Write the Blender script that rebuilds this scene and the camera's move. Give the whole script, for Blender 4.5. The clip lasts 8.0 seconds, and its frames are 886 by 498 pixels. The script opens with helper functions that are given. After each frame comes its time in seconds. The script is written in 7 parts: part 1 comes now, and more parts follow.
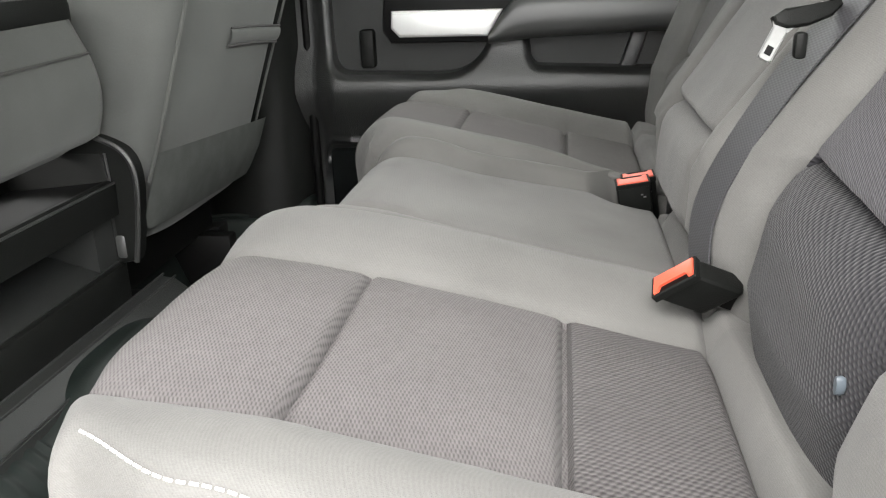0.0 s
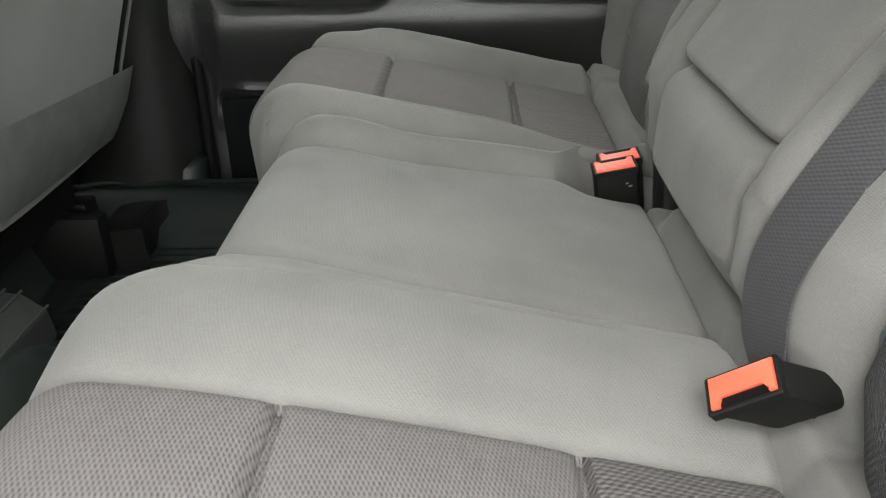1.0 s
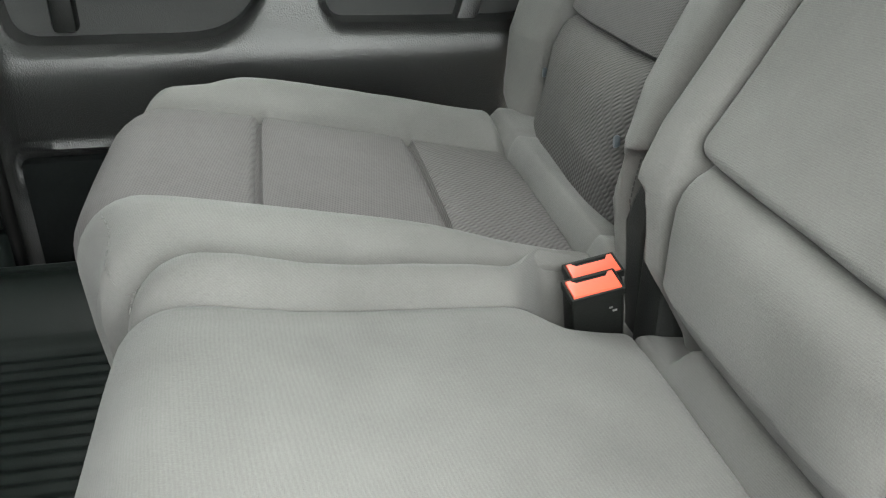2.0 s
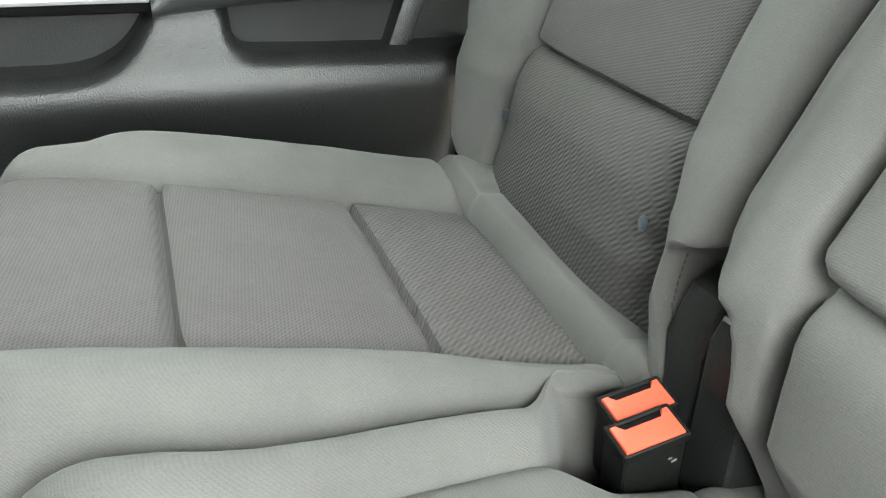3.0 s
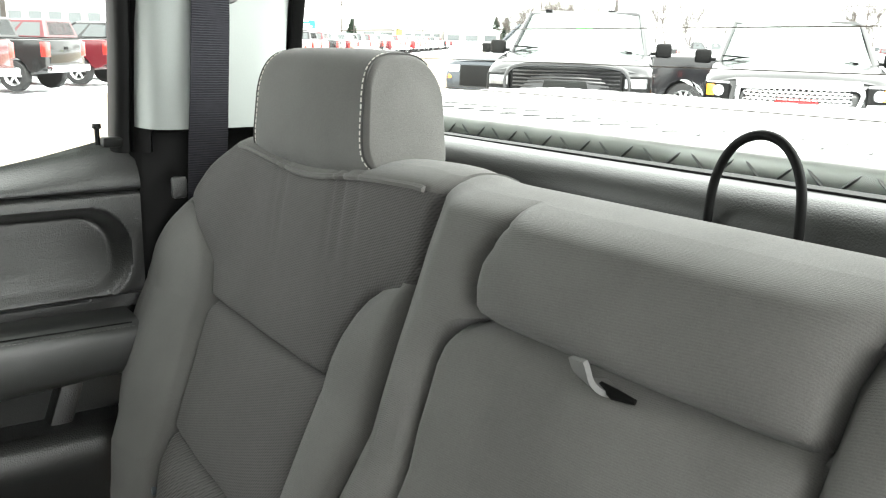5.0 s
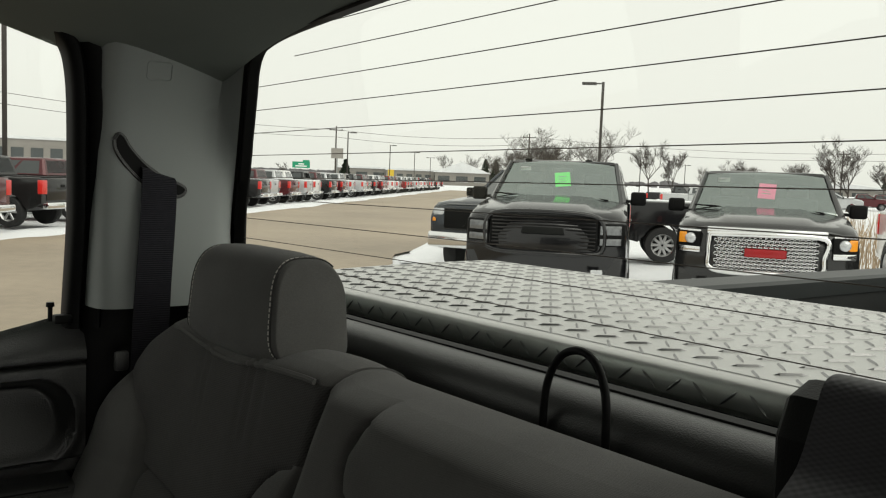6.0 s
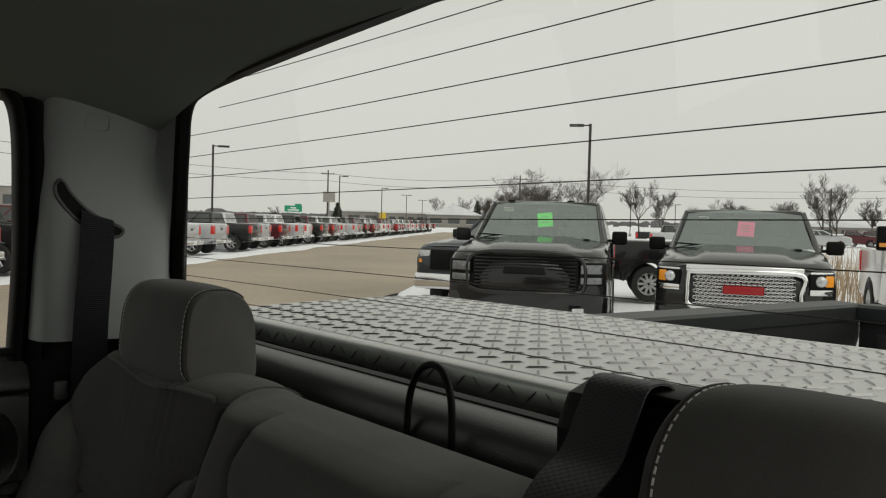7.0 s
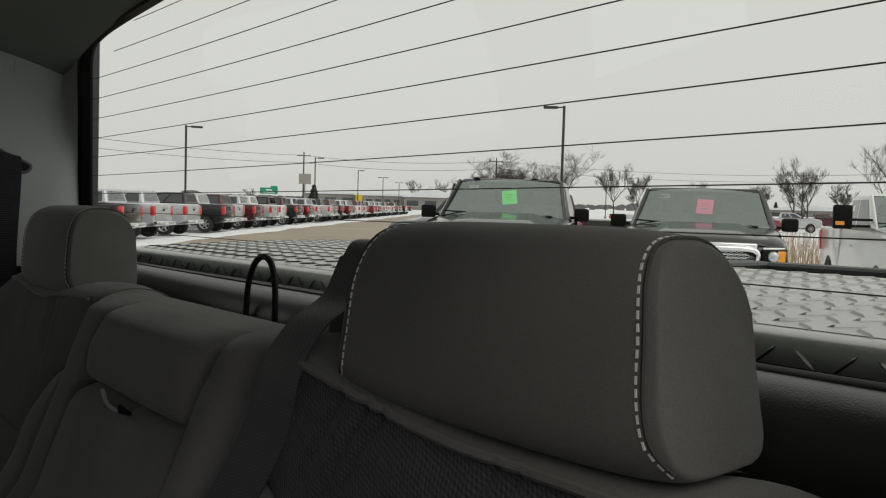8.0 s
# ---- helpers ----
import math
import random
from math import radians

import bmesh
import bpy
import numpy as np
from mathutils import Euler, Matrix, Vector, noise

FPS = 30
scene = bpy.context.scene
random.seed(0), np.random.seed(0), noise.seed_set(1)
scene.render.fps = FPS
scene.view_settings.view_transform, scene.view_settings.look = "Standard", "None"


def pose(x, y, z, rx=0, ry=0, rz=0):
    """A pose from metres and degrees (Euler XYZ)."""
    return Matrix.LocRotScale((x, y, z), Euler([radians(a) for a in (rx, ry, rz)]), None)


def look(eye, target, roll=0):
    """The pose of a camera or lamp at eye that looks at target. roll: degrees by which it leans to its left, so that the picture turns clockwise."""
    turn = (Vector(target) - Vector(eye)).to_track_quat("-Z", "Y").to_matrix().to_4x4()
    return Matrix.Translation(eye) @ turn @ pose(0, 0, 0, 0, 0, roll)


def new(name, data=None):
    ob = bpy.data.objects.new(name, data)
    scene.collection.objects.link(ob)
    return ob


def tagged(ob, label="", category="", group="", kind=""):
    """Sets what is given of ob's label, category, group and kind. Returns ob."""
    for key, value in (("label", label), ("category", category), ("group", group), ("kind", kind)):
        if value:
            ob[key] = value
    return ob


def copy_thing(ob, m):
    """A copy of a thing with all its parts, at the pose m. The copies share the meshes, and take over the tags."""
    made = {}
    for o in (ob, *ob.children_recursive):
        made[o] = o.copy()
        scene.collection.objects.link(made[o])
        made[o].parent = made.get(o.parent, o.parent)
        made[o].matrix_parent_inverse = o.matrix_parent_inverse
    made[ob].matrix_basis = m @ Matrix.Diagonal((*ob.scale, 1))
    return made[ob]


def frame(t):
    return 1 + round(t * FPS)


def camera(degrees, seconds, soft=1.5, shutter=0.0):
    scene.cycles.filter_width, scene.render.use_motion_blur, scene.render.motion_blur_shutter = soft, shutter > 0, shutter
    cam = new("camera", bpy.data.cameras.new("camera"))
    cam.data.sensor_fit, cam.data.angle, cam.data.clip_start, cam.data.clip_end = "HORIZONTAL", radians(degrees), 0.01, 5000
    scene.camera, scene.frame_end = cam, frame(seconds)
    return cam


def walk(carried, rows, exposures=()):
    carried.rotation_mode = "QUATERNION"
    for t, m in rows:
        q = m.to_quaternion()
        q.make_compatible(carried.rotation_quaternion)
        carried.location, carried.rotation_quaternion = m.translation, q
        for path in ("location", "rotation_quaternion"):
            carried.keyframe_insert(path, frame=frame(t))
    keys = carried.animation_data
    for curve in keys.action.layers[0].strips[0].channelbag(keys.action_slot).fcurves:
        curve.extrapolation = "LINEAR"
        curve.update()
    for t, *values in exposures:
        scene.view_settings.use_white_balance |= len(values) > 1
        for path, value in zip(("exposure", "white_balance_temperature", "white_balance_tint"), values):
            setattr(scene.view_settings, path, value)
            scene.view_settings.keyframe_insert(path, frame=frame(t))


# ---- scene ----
cam = camera(56.3, 8.0, 1.2)
PATH = [
    (0, (-0.004, -1.001, 1.369), (-0.282, 0.866, 0.707), -1.9),
    (0.5, (-0.036, -0.832, 1.376), (-0.183, 0.991, 0.566), -1.5),
    (1, (-0.063, -0.693, 1.388), (-0.128, 1.1, 0.504), -1.8),
    (1.5, (-0.101, -0.542, 1.414), (0.058, 1.229, 0.498), -1.3),
    (2.8, (-0.18, -0.201, 1.406), (0.377, 1.475, 0.468), 2.0),
    (3, (-0.172, -0.166, 1.403), (0.449, 1.491, 0.47), 2.2),
    (3.5, (-0.148, -0.141, 1.414), (0.641, 1.472, 0.533), 2.3),
    (4, (-0.13, -0.185, 1.47), (0.821, 1.416, 0.738), 2.8),
    (4.5, (-0.121, -0.27, 1.558), (1.007, 1.29, 1.014), 2.6),
    (5, (-0.099, -0.344, 1.666), (1.085, 1.2, 1.204), 1.5),
    (5.2, (-0.097, -0.371, 1.691), (1.109, 1.178, 1.311), 1.6),
    (6.3, (-0.074, -0.546, 1.753), (1.149, 1.034, 1.665), 2.0),
    (6.5, (-0.066, -0.579, 1.753), (1.157, 1.003, 1.689), 1.7),
    (7, (-0.051, -0.656, 1.744), (1.188, 0.9135, 1.709), 1.5),
    (7.5, (-0.035, -0.779, 1.739), (1.213, 0.783, 1.686), 1.0),
    (8, (-0.003, -0.878, 1.664), (1.279, 0.656, 1.5893), 1.6),
]
EXPOSURES = [(0, 3.85, 6500, 10), (0.5, 3.8, 6500, 9), (1.0, 3.85, 6480, 7), (1.5, 4.2, 6400, 6), (3.0, 4.85, 6250, 2), (3.5, 4.85, 6250, 2), (4.0, 5.0, 6300, 3), (4.5, 5.03, 6330, 6), (5.0, 3.85, 6450, 6),
             (5.2, 2.85, 6500, 6), (5.75, 1.55, 6750, 6), (6.3, 0.36, 6880, 7), (8, 0.36, 6650, 9)]
walk(cam, [(t, look(eye, target, roll)) for t, eye, target, roll in PATH], EXPOSURES)

# ---------------------------------------------------------------- world and sun
world = bpy.data.worlds.new("overcast_sky")
scene.world = world
world.use_nodes = True
wn, wl = world.node_tree.nodes, world.node_tree.links
wn.clear()
w_out = wn.new("ShaderNodeOutputWorld")
w_bg = wn.new("ShaderNodeBackground")
w_sky = wn.new("ShaderNodeTexSky")
w_sky.sky_type, w_sky.sun_disc = "NISHITA", False
w_sky.sun_elevation, w_sky.sun_rotation = radians(38), radians(150)
w_sky.air_density, w_sky.dust_density, w_sky.ozone_density = 1.0, 6.0, 1.0
w_hsv = wn.new("ShaderNodeHueSaturation")
w_hsv.inputs["Saturation"].default_value = 0.12
w_mix = wn.new("ShaderNodeMix")
w_mix.data_type = "RGBA"
w_mix.inputs["Factor"].default_value = 0.80
w_mix.inputs["B"].default_value = (7.55, 7.5, 7.3, 1)
w_bg.inputs["Strength"].default_value = 0.085
wl.new(w_sky.outputs["Color"], w_hsv.inputs["Color"])
wl.new(w_hsv.outputs["Color"], w_mix.inputs["A"])
wl.new(w_mix.outputs["Result"], w_bg.inputs["Color"])
wl.new(w_bg.outputs["Background"], w_out.inputs["Surface"])

sun_data = bpy.data.lights.new("sun", "SUN")
sun_data.energy, sun_data.angle, sun_data.color = 0.5, radians(40), (1.0, 0.97, 0.93)
sun = new("sun", sun_data)
sun.matrix_world = look((-6, -14, 16), (0, 0, 1))


# ---------------------------------------------------------------- materials
def material(name, base, rough=0.6, metal=0.0, spread=0.12, scale=6.0, grain=300.0, bump=0.1, depth=0.001, coat=0.0, spec=0.5, sheen=0.0, rnd=0.0, threads=0.0, ribs=0.0):
    """A surface with stains at a large scale, grain at a fine one, and a fine relief."""
    m = bpy.data.materials.new(name)
    m.use_nodes = True
    n, l = m.node_tree.nodes, m.node_tree.links
    b = n["Principled BSDF"]
    co = n.new("ShaderNodeTexCoord")
    big, fine = n.new("ShaderNodeTexNoise"), n.new("ShaderNodeTexNoise")
    big.inputs["Scale"].default_value, big.inputs["Detail"].default_value = scale, 5
    fine.inputs["Scale"].default_value, fine.inputs["Detail"].default_value = grain, 2
    l.new(co.outputs["Object"], big.inputs["Vector"])
    l.new(co.outputs["Object"], fine.inputs["Vector"])
    grainy = fine.outputs["Fac"]
    if threads:  # crossing threads of a cloth, drawn out along each axis
        for k in range(3):
            stretch, yarn = n.new("ShaderNodeMapping"), n.new("ShaderNodeTexNoise")
            stretch.inputs["Scale"].default_value = [threads * (0.16 if i == k else 1.0) for i in range(3)]
            yarn.inputs["Scale"].default_value, yarn.inputs["Detail"].default_value = 1.0, 1
            l.new(co.outputs["Object"], stretch.inputs["Vector"])
            l.new(stretch.outputs["Vector"], yarn.inputs["Vector"])
            mixed = n.new("ShaderNodeMath")
            mixed.operation = "MULTIPLY_ADD"
            mixed.inputs[1].default_value = 0.55 if k else 0.70
            l.new(yarn.outputs["Fac"], mixed.inputs[0])
            if k:
                l.new(grainy, mixed.inputs[2])
            else:
                mixed.inputs[2].default_value = -0.40
            grainy = mixed.outputs[0]
    if ribs:  # fine ribs across the seat, a little uneven
        axes = n.new("ShaderNodeSeparateXYZ")
        l.new(co.outputs["Object"], axes.inputs[0])
        last = axes.outputs["X"]
        for op, k, src in (("ADD", None, axes.outputs["Z"]), ("MULTIPLY_ADD", 0.12, axes.outputs["Y"]), ("MULTIPLY_ADD", 0.006, big.outputs["Fac"]), ("MULTIPLY", 2 * math.pi / ribs, None), ("COSINE", None, None)):
            node = n.new("ShaderNodeMath")
            node.operation = op
            if op == "MULTIPLY_ADD":
                l.new(src, node.inputs[0])
                node.inputs[1].default_value = k
                l.new(last, node.inputs[2])
            else:
                l.new(last, node.inputs[0])
                if src:
                    l.new(src, node.inputs[1])
                elif k:
                    node.inputs[1].default_value = k
            last = node.outputs[0]
        mixed = n.new("ShaderNodeMath")
        mixed.operation = "MULTIPLY_ADD"
        mixed.inputs[1].default_value = 0.11
        l.new(last, mixed.inputs[0])
        l.new(grainy, mixed.inputs[2])
        grainy = mixed.outputs[0]
    add = n.new("ShaderNodeMath")
    add.operation = "MULTIPLY_ADD"
    add.inputs[1].default_value = 0.45
    l.new(grainy, add.inputs[0])
    l.new(big.outputs["Fac"], add.inputs[2])
    ramp = n.new("ShaderNodeMapRange")
    ramp.inputs["From Min"].default_value, ramp.inputs["From Max"].default_value = 0.42, 1.02
    ramp.inputs["To Min"].default_value, ramp.inputs["To Max"].default_value = 1 - spread, 1 + spread
    l.new(add.outputs[0], ramp.inputs["Value"])
    mul = n.new("ShaderNodeVectorMath")
    mul.operation = "SCALE"
    mul.inputs[0].default_value = base[:3]
    l.new(ramp.outputs["Result"], mul.inputs["Scale"])
    last = mul.outputs["Vector"]
    if rnd:
        oi = n.new("ShaderNodeObjectInfo")
        r2 = n.new("ShaderNodeMapRange")
        r2.inputs["To Min"].default_value, r2.inputs["To Max"].default_value = 1 - rnd, 1 + rnd
        l.new(oi.outputs["Random"], r2.inputs["Value"])
        m2 = n.new("ShaderNodeVectorMath")
        m2.operation = "SCALE"
        l.new(last, m2.inputs[0])
        l.new(r2.outputs["Result"], m2.inputs["Scale"])
        last = m2.outputs["Vector"]
    l.new(last, b.inputs["Base Color"])
    b.inputs["Roughness"].default_value, b.inputs["Metallic"].default_value = rough, metal
    b.inputs["Coat Weight"].default_value = coat
    b.inputs["Specular IOR Level"].default_value = spec
    b.inputs["Sheen Weight"].default_value = sheen
    if bump:
        bp = n.new("ShaderNodeBump")
        bp.inputs["Strength"].default_value, bp.inputs["Distance"].default_value = bump, depth
        l.new(grainy, bp.inputs["Height"])
        l.new(bp.outputs["Normal"], b.inputs["Normal"])
    return m


def weave(name, base, dark, pitch=0.0055, turn=0.0, upright=False, relief=0.6, spread=0.1, long=2.0, gap=0.20):
    """Ribbed seat cloth: rows of short stitches, crossed by fine threads."""
    m = material(name, base, 0.95, 0, spread, 7.0, 900.0, 0.0, spec=0.10, sheen=0.04)
    n, l = m.node_tree.nodes, m.node_tree.links
    b = n["Principled BSDF"]
    co = n.new("ShaderNodeTexCoord")
    mp = n.new("ShaderNodeMapping")
    mp.inputs["Rotation"].default_value = (0, 0, radians(turn))
    if upright:  # rows across the seat, columns up its back
        sep, com = n.new("ShaderNodeSeparateXYZ"), n.new("ShaderNodeCombineXYZ")
        l.new(co.outputs["Object"], sep.inputs[0])
        l.new(sep.outputs["Y"], com.inputs["X"])
        l.new(sep.outputs["Z"], com.inputs["Y"])
        l.new(com.outputs[0], mp.inputs["Vector"])
    else:
        l.new(co.outputs["Object"], mp.inputs["Vector"])
    wob = n.new("ShaderNodeTexNoise")  # uneven yarn
    wob.inputs["Scale"].default_value, wob.inputs["Detail"].default_value = 140.0, 2
    l.new(co.outputs["Object"], wob.inputs["Vector"])
    axes = n.new("ShaderNodeSeparateXYZ")
    l.new(mp.outputs["Vector"], axes.inputs[0])

    def calc(op, x, y=None, z=None):
        node = n.new("ShaderNodeMath")
        node.operation = op
        for k, v in enumerate((x, y, z)):
            if v is None:
                continue
            if isinstance(v, (int, float)):
                node.inputs[k].default_value = v
            else:
                l.new(v, node.inputs[k])
        return node.outputs[0]

    across = calc("COSINE", calc("MULTIPLY_ADD", wob.outputs["Fac"], 2.2, calc("MULTIPLY", axes.outputs["Y"], math.pi / pitch)))
    if long < 100:  # rows of short oval stitches, each row half a stitch on from the last
        along = calc("COSINE", calc("MULTIPLY", axes.outputs["X"], math.pi / (pitch * long)))
        wave = calc("MULTIPLY", across, along)
    else:  # unbroken ribs
        wave = across
    knit = calc("SMOOTH_MIN", calc("MULTIPLY_ADD", wave, 0.5, 0.5 + gap), 1.0, 0.25)
    knit = calc("MULTIPLY_ADD", calc("SUBTRACT", wob.outputs["Fac"], 0.5), 0.35, knit)
    mx = n.new("ShaderNodeMix")
    mx.data_type = "RGBA"
    mx.inputs["A"].default_value = (*dark, 1)
    old = b.inputs["Base Color"].links[0].from_socket
    mx.clamp_factor = True
    l.new(knit, mx.inputs["Factor"])
    l.new(old, mx.inputs["B"])
    l.new(mx.outputs["Result"], b.inputs["Base Color"])
    bp = n.new("ShaderNodeBump")
    bp.inputs["Strength"].default_value, bp.inputs["Distance"].default_value = relief, 0.0015
    l.new(knit, bp.inputs["Height"])
    l.new(bp.outputs["Normal"], b.inputs["Normal"])
    return m


def glass(name, tint=(0.9, 0.93, 0.91), gloss=0.035):
    m = bpy.data.materials.new(name)
    m.use_nodes = True
    n, l = m.node_tree.nodes, m.node_tree.links
    n.clear()
    out, mix = n.new("ShaderNodeOutputMaterial"), n.new("ShaderNodeMixShader")
    tr, gl = n.new("ShaderNodeBsdfTransparent"), n.new("ShaderNodeBsdfGlossy")
    tr.inputs["Color"].default_value = (*tint, 1)
    gl.inputs["Roughness"].default_value = 0.02
    gl.inputs["Color"].default_value = (0.9, 1.0, 0.96, 1)
    mix.inputs["Fac"].default_value = gloss
    l.new(tr.outputs[0], mix.inputs[1])
    l.new(gl.outputs[0], mix.inputs[2])
    l.new(mix.outputs[0], out.inputs["Surface"])
    return m


CLOTH = material("seat_cloth_grey", (0.113, 0.111, 0.107), 0.95, 0, 0.24, 7, 620, 0.50, 0.0007, spec=0.12, sheen=0.10, threads=1500, ribs=0.0023)
CLOTH_FINE = material("head_restraint_cloth", (0.113, 0.111, 0.107), 0.95, 0, 0.22, 7, 620, 0.50, 0.0007, spec=0.12, sheen=0.10, threads=1500)
CLOTH_FRONT = material("front_seat_cloth", (0.076, 0.079, 0.075), 0.93, 0, 0.16, 7, 620, 0.4, 0.0006, threads=1500, spec=0.15, sheen=0.1)
INSERT = weave("seat_insert_weave", (0.106, 0.099, 0.099), (0.050, 0.046, 0.047), 0.0014, -62, relief=0.4, long=2.6, gap=0.32)
INSERT_L = weave("seat_insert_weave_mirrored", (0.117, 0.110, 0.110), (0.034, 0.031, 0.032), 0.0014, 80, relief=0.6, long=2.9, gap=0.30)
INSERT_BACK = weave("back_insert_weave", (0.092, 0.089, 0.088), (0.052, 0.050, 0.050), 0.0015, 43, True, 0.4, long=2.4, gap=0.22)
# Double seat's back: weave mirrored, its side's shade put into the colour.
INSERT_BACK_L = weave("back_insert_weave_mirrored_shaded", (0.068, 0.065, 0.072), (0.020, 0.020, 0.024), 0.0018, -43, True, 0.7, long=2.2, gap=0.05)
RIB = weave("seat_rib_weave", (0.118, 0.112, 0.110), (0.060, 0.056, 0.056), 0.0022, -42, relief=0.9, long=6.0, gap=0.10)
RIB_L = weave("seat_rib_weave_mirrored", (0.100, 0.094, 0.094), (0.030, 0.028, 0.029), 0.0024, -22, relief=0.9, long=2.0, gap=0.05)
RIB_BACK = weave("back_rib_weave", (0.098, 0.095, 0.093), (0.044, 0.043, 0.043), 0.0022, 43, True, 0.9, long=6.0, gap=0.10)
# Same rib cloth mirrored, darkened in colour for the shaded double back.
RIB_BACK_L = weave("back_rib_weave_mirrored_shaded", (0.036, 0.035, 0.038), (0.009, 0.009, 0.011), 0.0019, -43, True, 0.8, long=2.2, gap=0.0)
STUD = material("stud_plastic", (0.075, 0.090, 0.105), 0.4)
POCKET = material("pocket_carpet", (0.066, 0.070, 0.066), 0.97, 0, 0.2, 25, 900, 0.5, 0.001, spec=0.1)
STITCH = material("pale_stitching", (0.62, 0.60, 0.56), 0.8, 0, 0.06)
SEAM = material("seam_thread", (0.045, 0.044, 0.043), 0.9)
PLASTIC = material("black_grained_plastic", (0.006, 0.0065, 0.006), 0.50, 0, 0.15, 8, 700, 0.5, 0.0007, spec=0.16)
HINGE = material("hinge_cover_plastic", (0.018, 0.019, 0.0185), 0.42, 0, 0.15, 8, 600, 0.5, 0.0008, spec=0.3)
SILL = material("rear_sill_plastic", (0.027, 0.028, 0.027), 0.40, 0, 0.12, 8, 600, 0.5, 0.0008)
PLASTIC_SOFT = material("door_panel_plastic", (0.0155, 0.0160, 0.0155), 0.42, 0, 0.25, 8, 480, 0.75, 0.0012, spec=0.9)
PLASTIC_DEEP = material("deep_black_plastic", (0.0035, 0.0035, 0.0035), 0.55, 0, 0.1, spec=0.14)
ARM = material("armrest_vinyl", (0.029, 0.030, 0.029), 0.40, 0, 0.1, 10, 700, 0.4, 0.0005, spec=0.8)
SILVER = material("satin_silver_trim", (0.74, 0.74, 0.73), 0.35, 0.35, 0.05, 8, 500, 0.05)
RUBBER = material("rubber_mat", (0.006, 0.009, 0.008), 0.46, 0, 0.2, 12, 400, 0.3, 0.0007, spec=0.32)
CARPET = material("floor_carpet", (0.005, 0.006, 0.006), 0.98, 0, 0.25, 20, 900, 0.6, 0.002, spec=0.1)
PILLAR = material("pillar_trim_grey", (0.264, 0.282, 0.273), 0.6, 0, 0.05, 5, 700, 0.3, 0.0005)
LINER = material("headliner_cloth", (0.178, 0.195, 0.182), 0.95, 0, 0.06, 6, 1200, 0.25, 0.0006, spec=0.1)
WEB = weave("belt_webbing", (0.040, 0.039, 0.046), (0.012, 0.012, 0.015), 0.0016, 0, True, 0.4, long=2.6, gap=0.0)
WEB_MID = weave("middle_belt_webbing", (0.040, 0.039, 0.045), (0.016, 0.016, 0.018), 0.0015, 0, True, 0.18, long=2.4, gap=0.0)
for cloth, sheen in ((WEB_MID, 0.05), (INSERT_BACK_L, 0.10), (RIB_BACK_L, 0.10)):  # fuzzy threads catch light at a grazing view
    cloth.node_tree.nodes["Principled BSDF"].inputs["Sheen Weight"].default_value = sheen
    cloth.node_tree.nodes["Principled BSDF"].inputs["Sheen Roughness"].default_value = 0.45
WEB_MID.node_tree.nodes["Principled BSDF"].inputs["Roughness"].default_value = 0.60
WEB_MID.node_tree.nodes["Principled BSDF"].inputs["Specular IOR Level"].default_value = 0.6
RED = material("buckle_red", (0.72, 0.10, 0.055), 0.4, 0, 0.08)
STEEL = material("bright_steel", (0.28, 0.285, 0.28), 0.42, 1.0, 0.08, 20, 300, 0.05)
TAG = material("pale_cloth_tag", (0.162, 0.162, 0.159), 0.8, 0, 0.1)
GLASS = glass("clear_glass")
DEFOG = material("defroster_line", (0.11, 0.088, 0.070), 0.6, 0, 0.1)
ALU = material("diamond_plate_aluminium", (0.54, 0.54, 0.525), 0.40, 0.60, 0.10, 5, 60, 0.08, 0.001)
# The lid's metal, colour darkened for bar slopes that mirror the dark cab.
ALU_BAR_SHADED = material("tread_bar_aluminium_shaded", (0.27, 0.27, 0.27), 0.30, 0.95, 0.12, 5, 60, 0.05)
BEDPAINT = material("bed_rail_plastic", (0.015, 0.018, 0.0185), 0.5, 0, 0.15, 6, 300, 0.3, 0.001)
LINERBED = material("bed_liner", (0.008, 0.0095, 0.0095), 0.75, 0, 0.3, 14, 250, 0.6, 0.002)
SNOW = material("snow", (0.80, 0.81, 0.83), 0.75, 0, 0.09, 0.8, 9, 0.6, 0.05)
CONCRETE = material("wet_concrete", (0.295, 0.235, 0.165), 0.55, 0, 0.28, 0.22, 5, 0.25, 0.01)
TYRE = material("tyre_rubber", (0.013, 0.013, 0.013), 0.8, 0, 0.3, 10, 200, 0.3)
RIM = material("alloy_rim", (0.55, 0.55, 0.55), 0.3, 0.9, 0.1)
CHROME = material("chrome", (0.80, 0.80, 0.80), 0.10, 1.0, 0.04, 5, 100, 0.02)
CARGLASS = glass("car_window_glass", (0.84, 0.92, 0.88), 0.30)
DARKGLASS = material("dark_car_glass", (0.045, 0.052, 0.053), 0.06, 0, 0.1, 3, 40, 0.0, spec=0.8)
CABIN = material("dark_cabin", (0.030, 0.030, 0.030), 0.8, 0, 0.2)
LAMP_RED = material("tail_lamp_red", (0.62, 0.025, 0.020), 0.2, 0, 0.1, coat=0.6)
AMBER = material("amber_lens", (0.90, 0.33, 0.03), 0.2, 0, 0.08, coat=0.6)
LENS = material("headlamp_lens", (0.52, 0.53, 0.54), 0.12, 0.5, 0.2, 20, 60, 0.0, coat=0.6)
LENS_SMOKE = material("smoked_lens", (0.16, 0.165, 0.17), 0.12, 0.4, 0.3, 20, 60, 0.0, coat=0.5)
GREENCARD = material("green_card", (0.03, 0.86, 0.03), 0.7, 0, 0.06)
PINKCARD = material("pink_card", (0.98, 0.07, 0.26), 0.7, 0, 0.06)
MARK = material("card_ink", (0.10, 0.22, 0.10), 0.8)
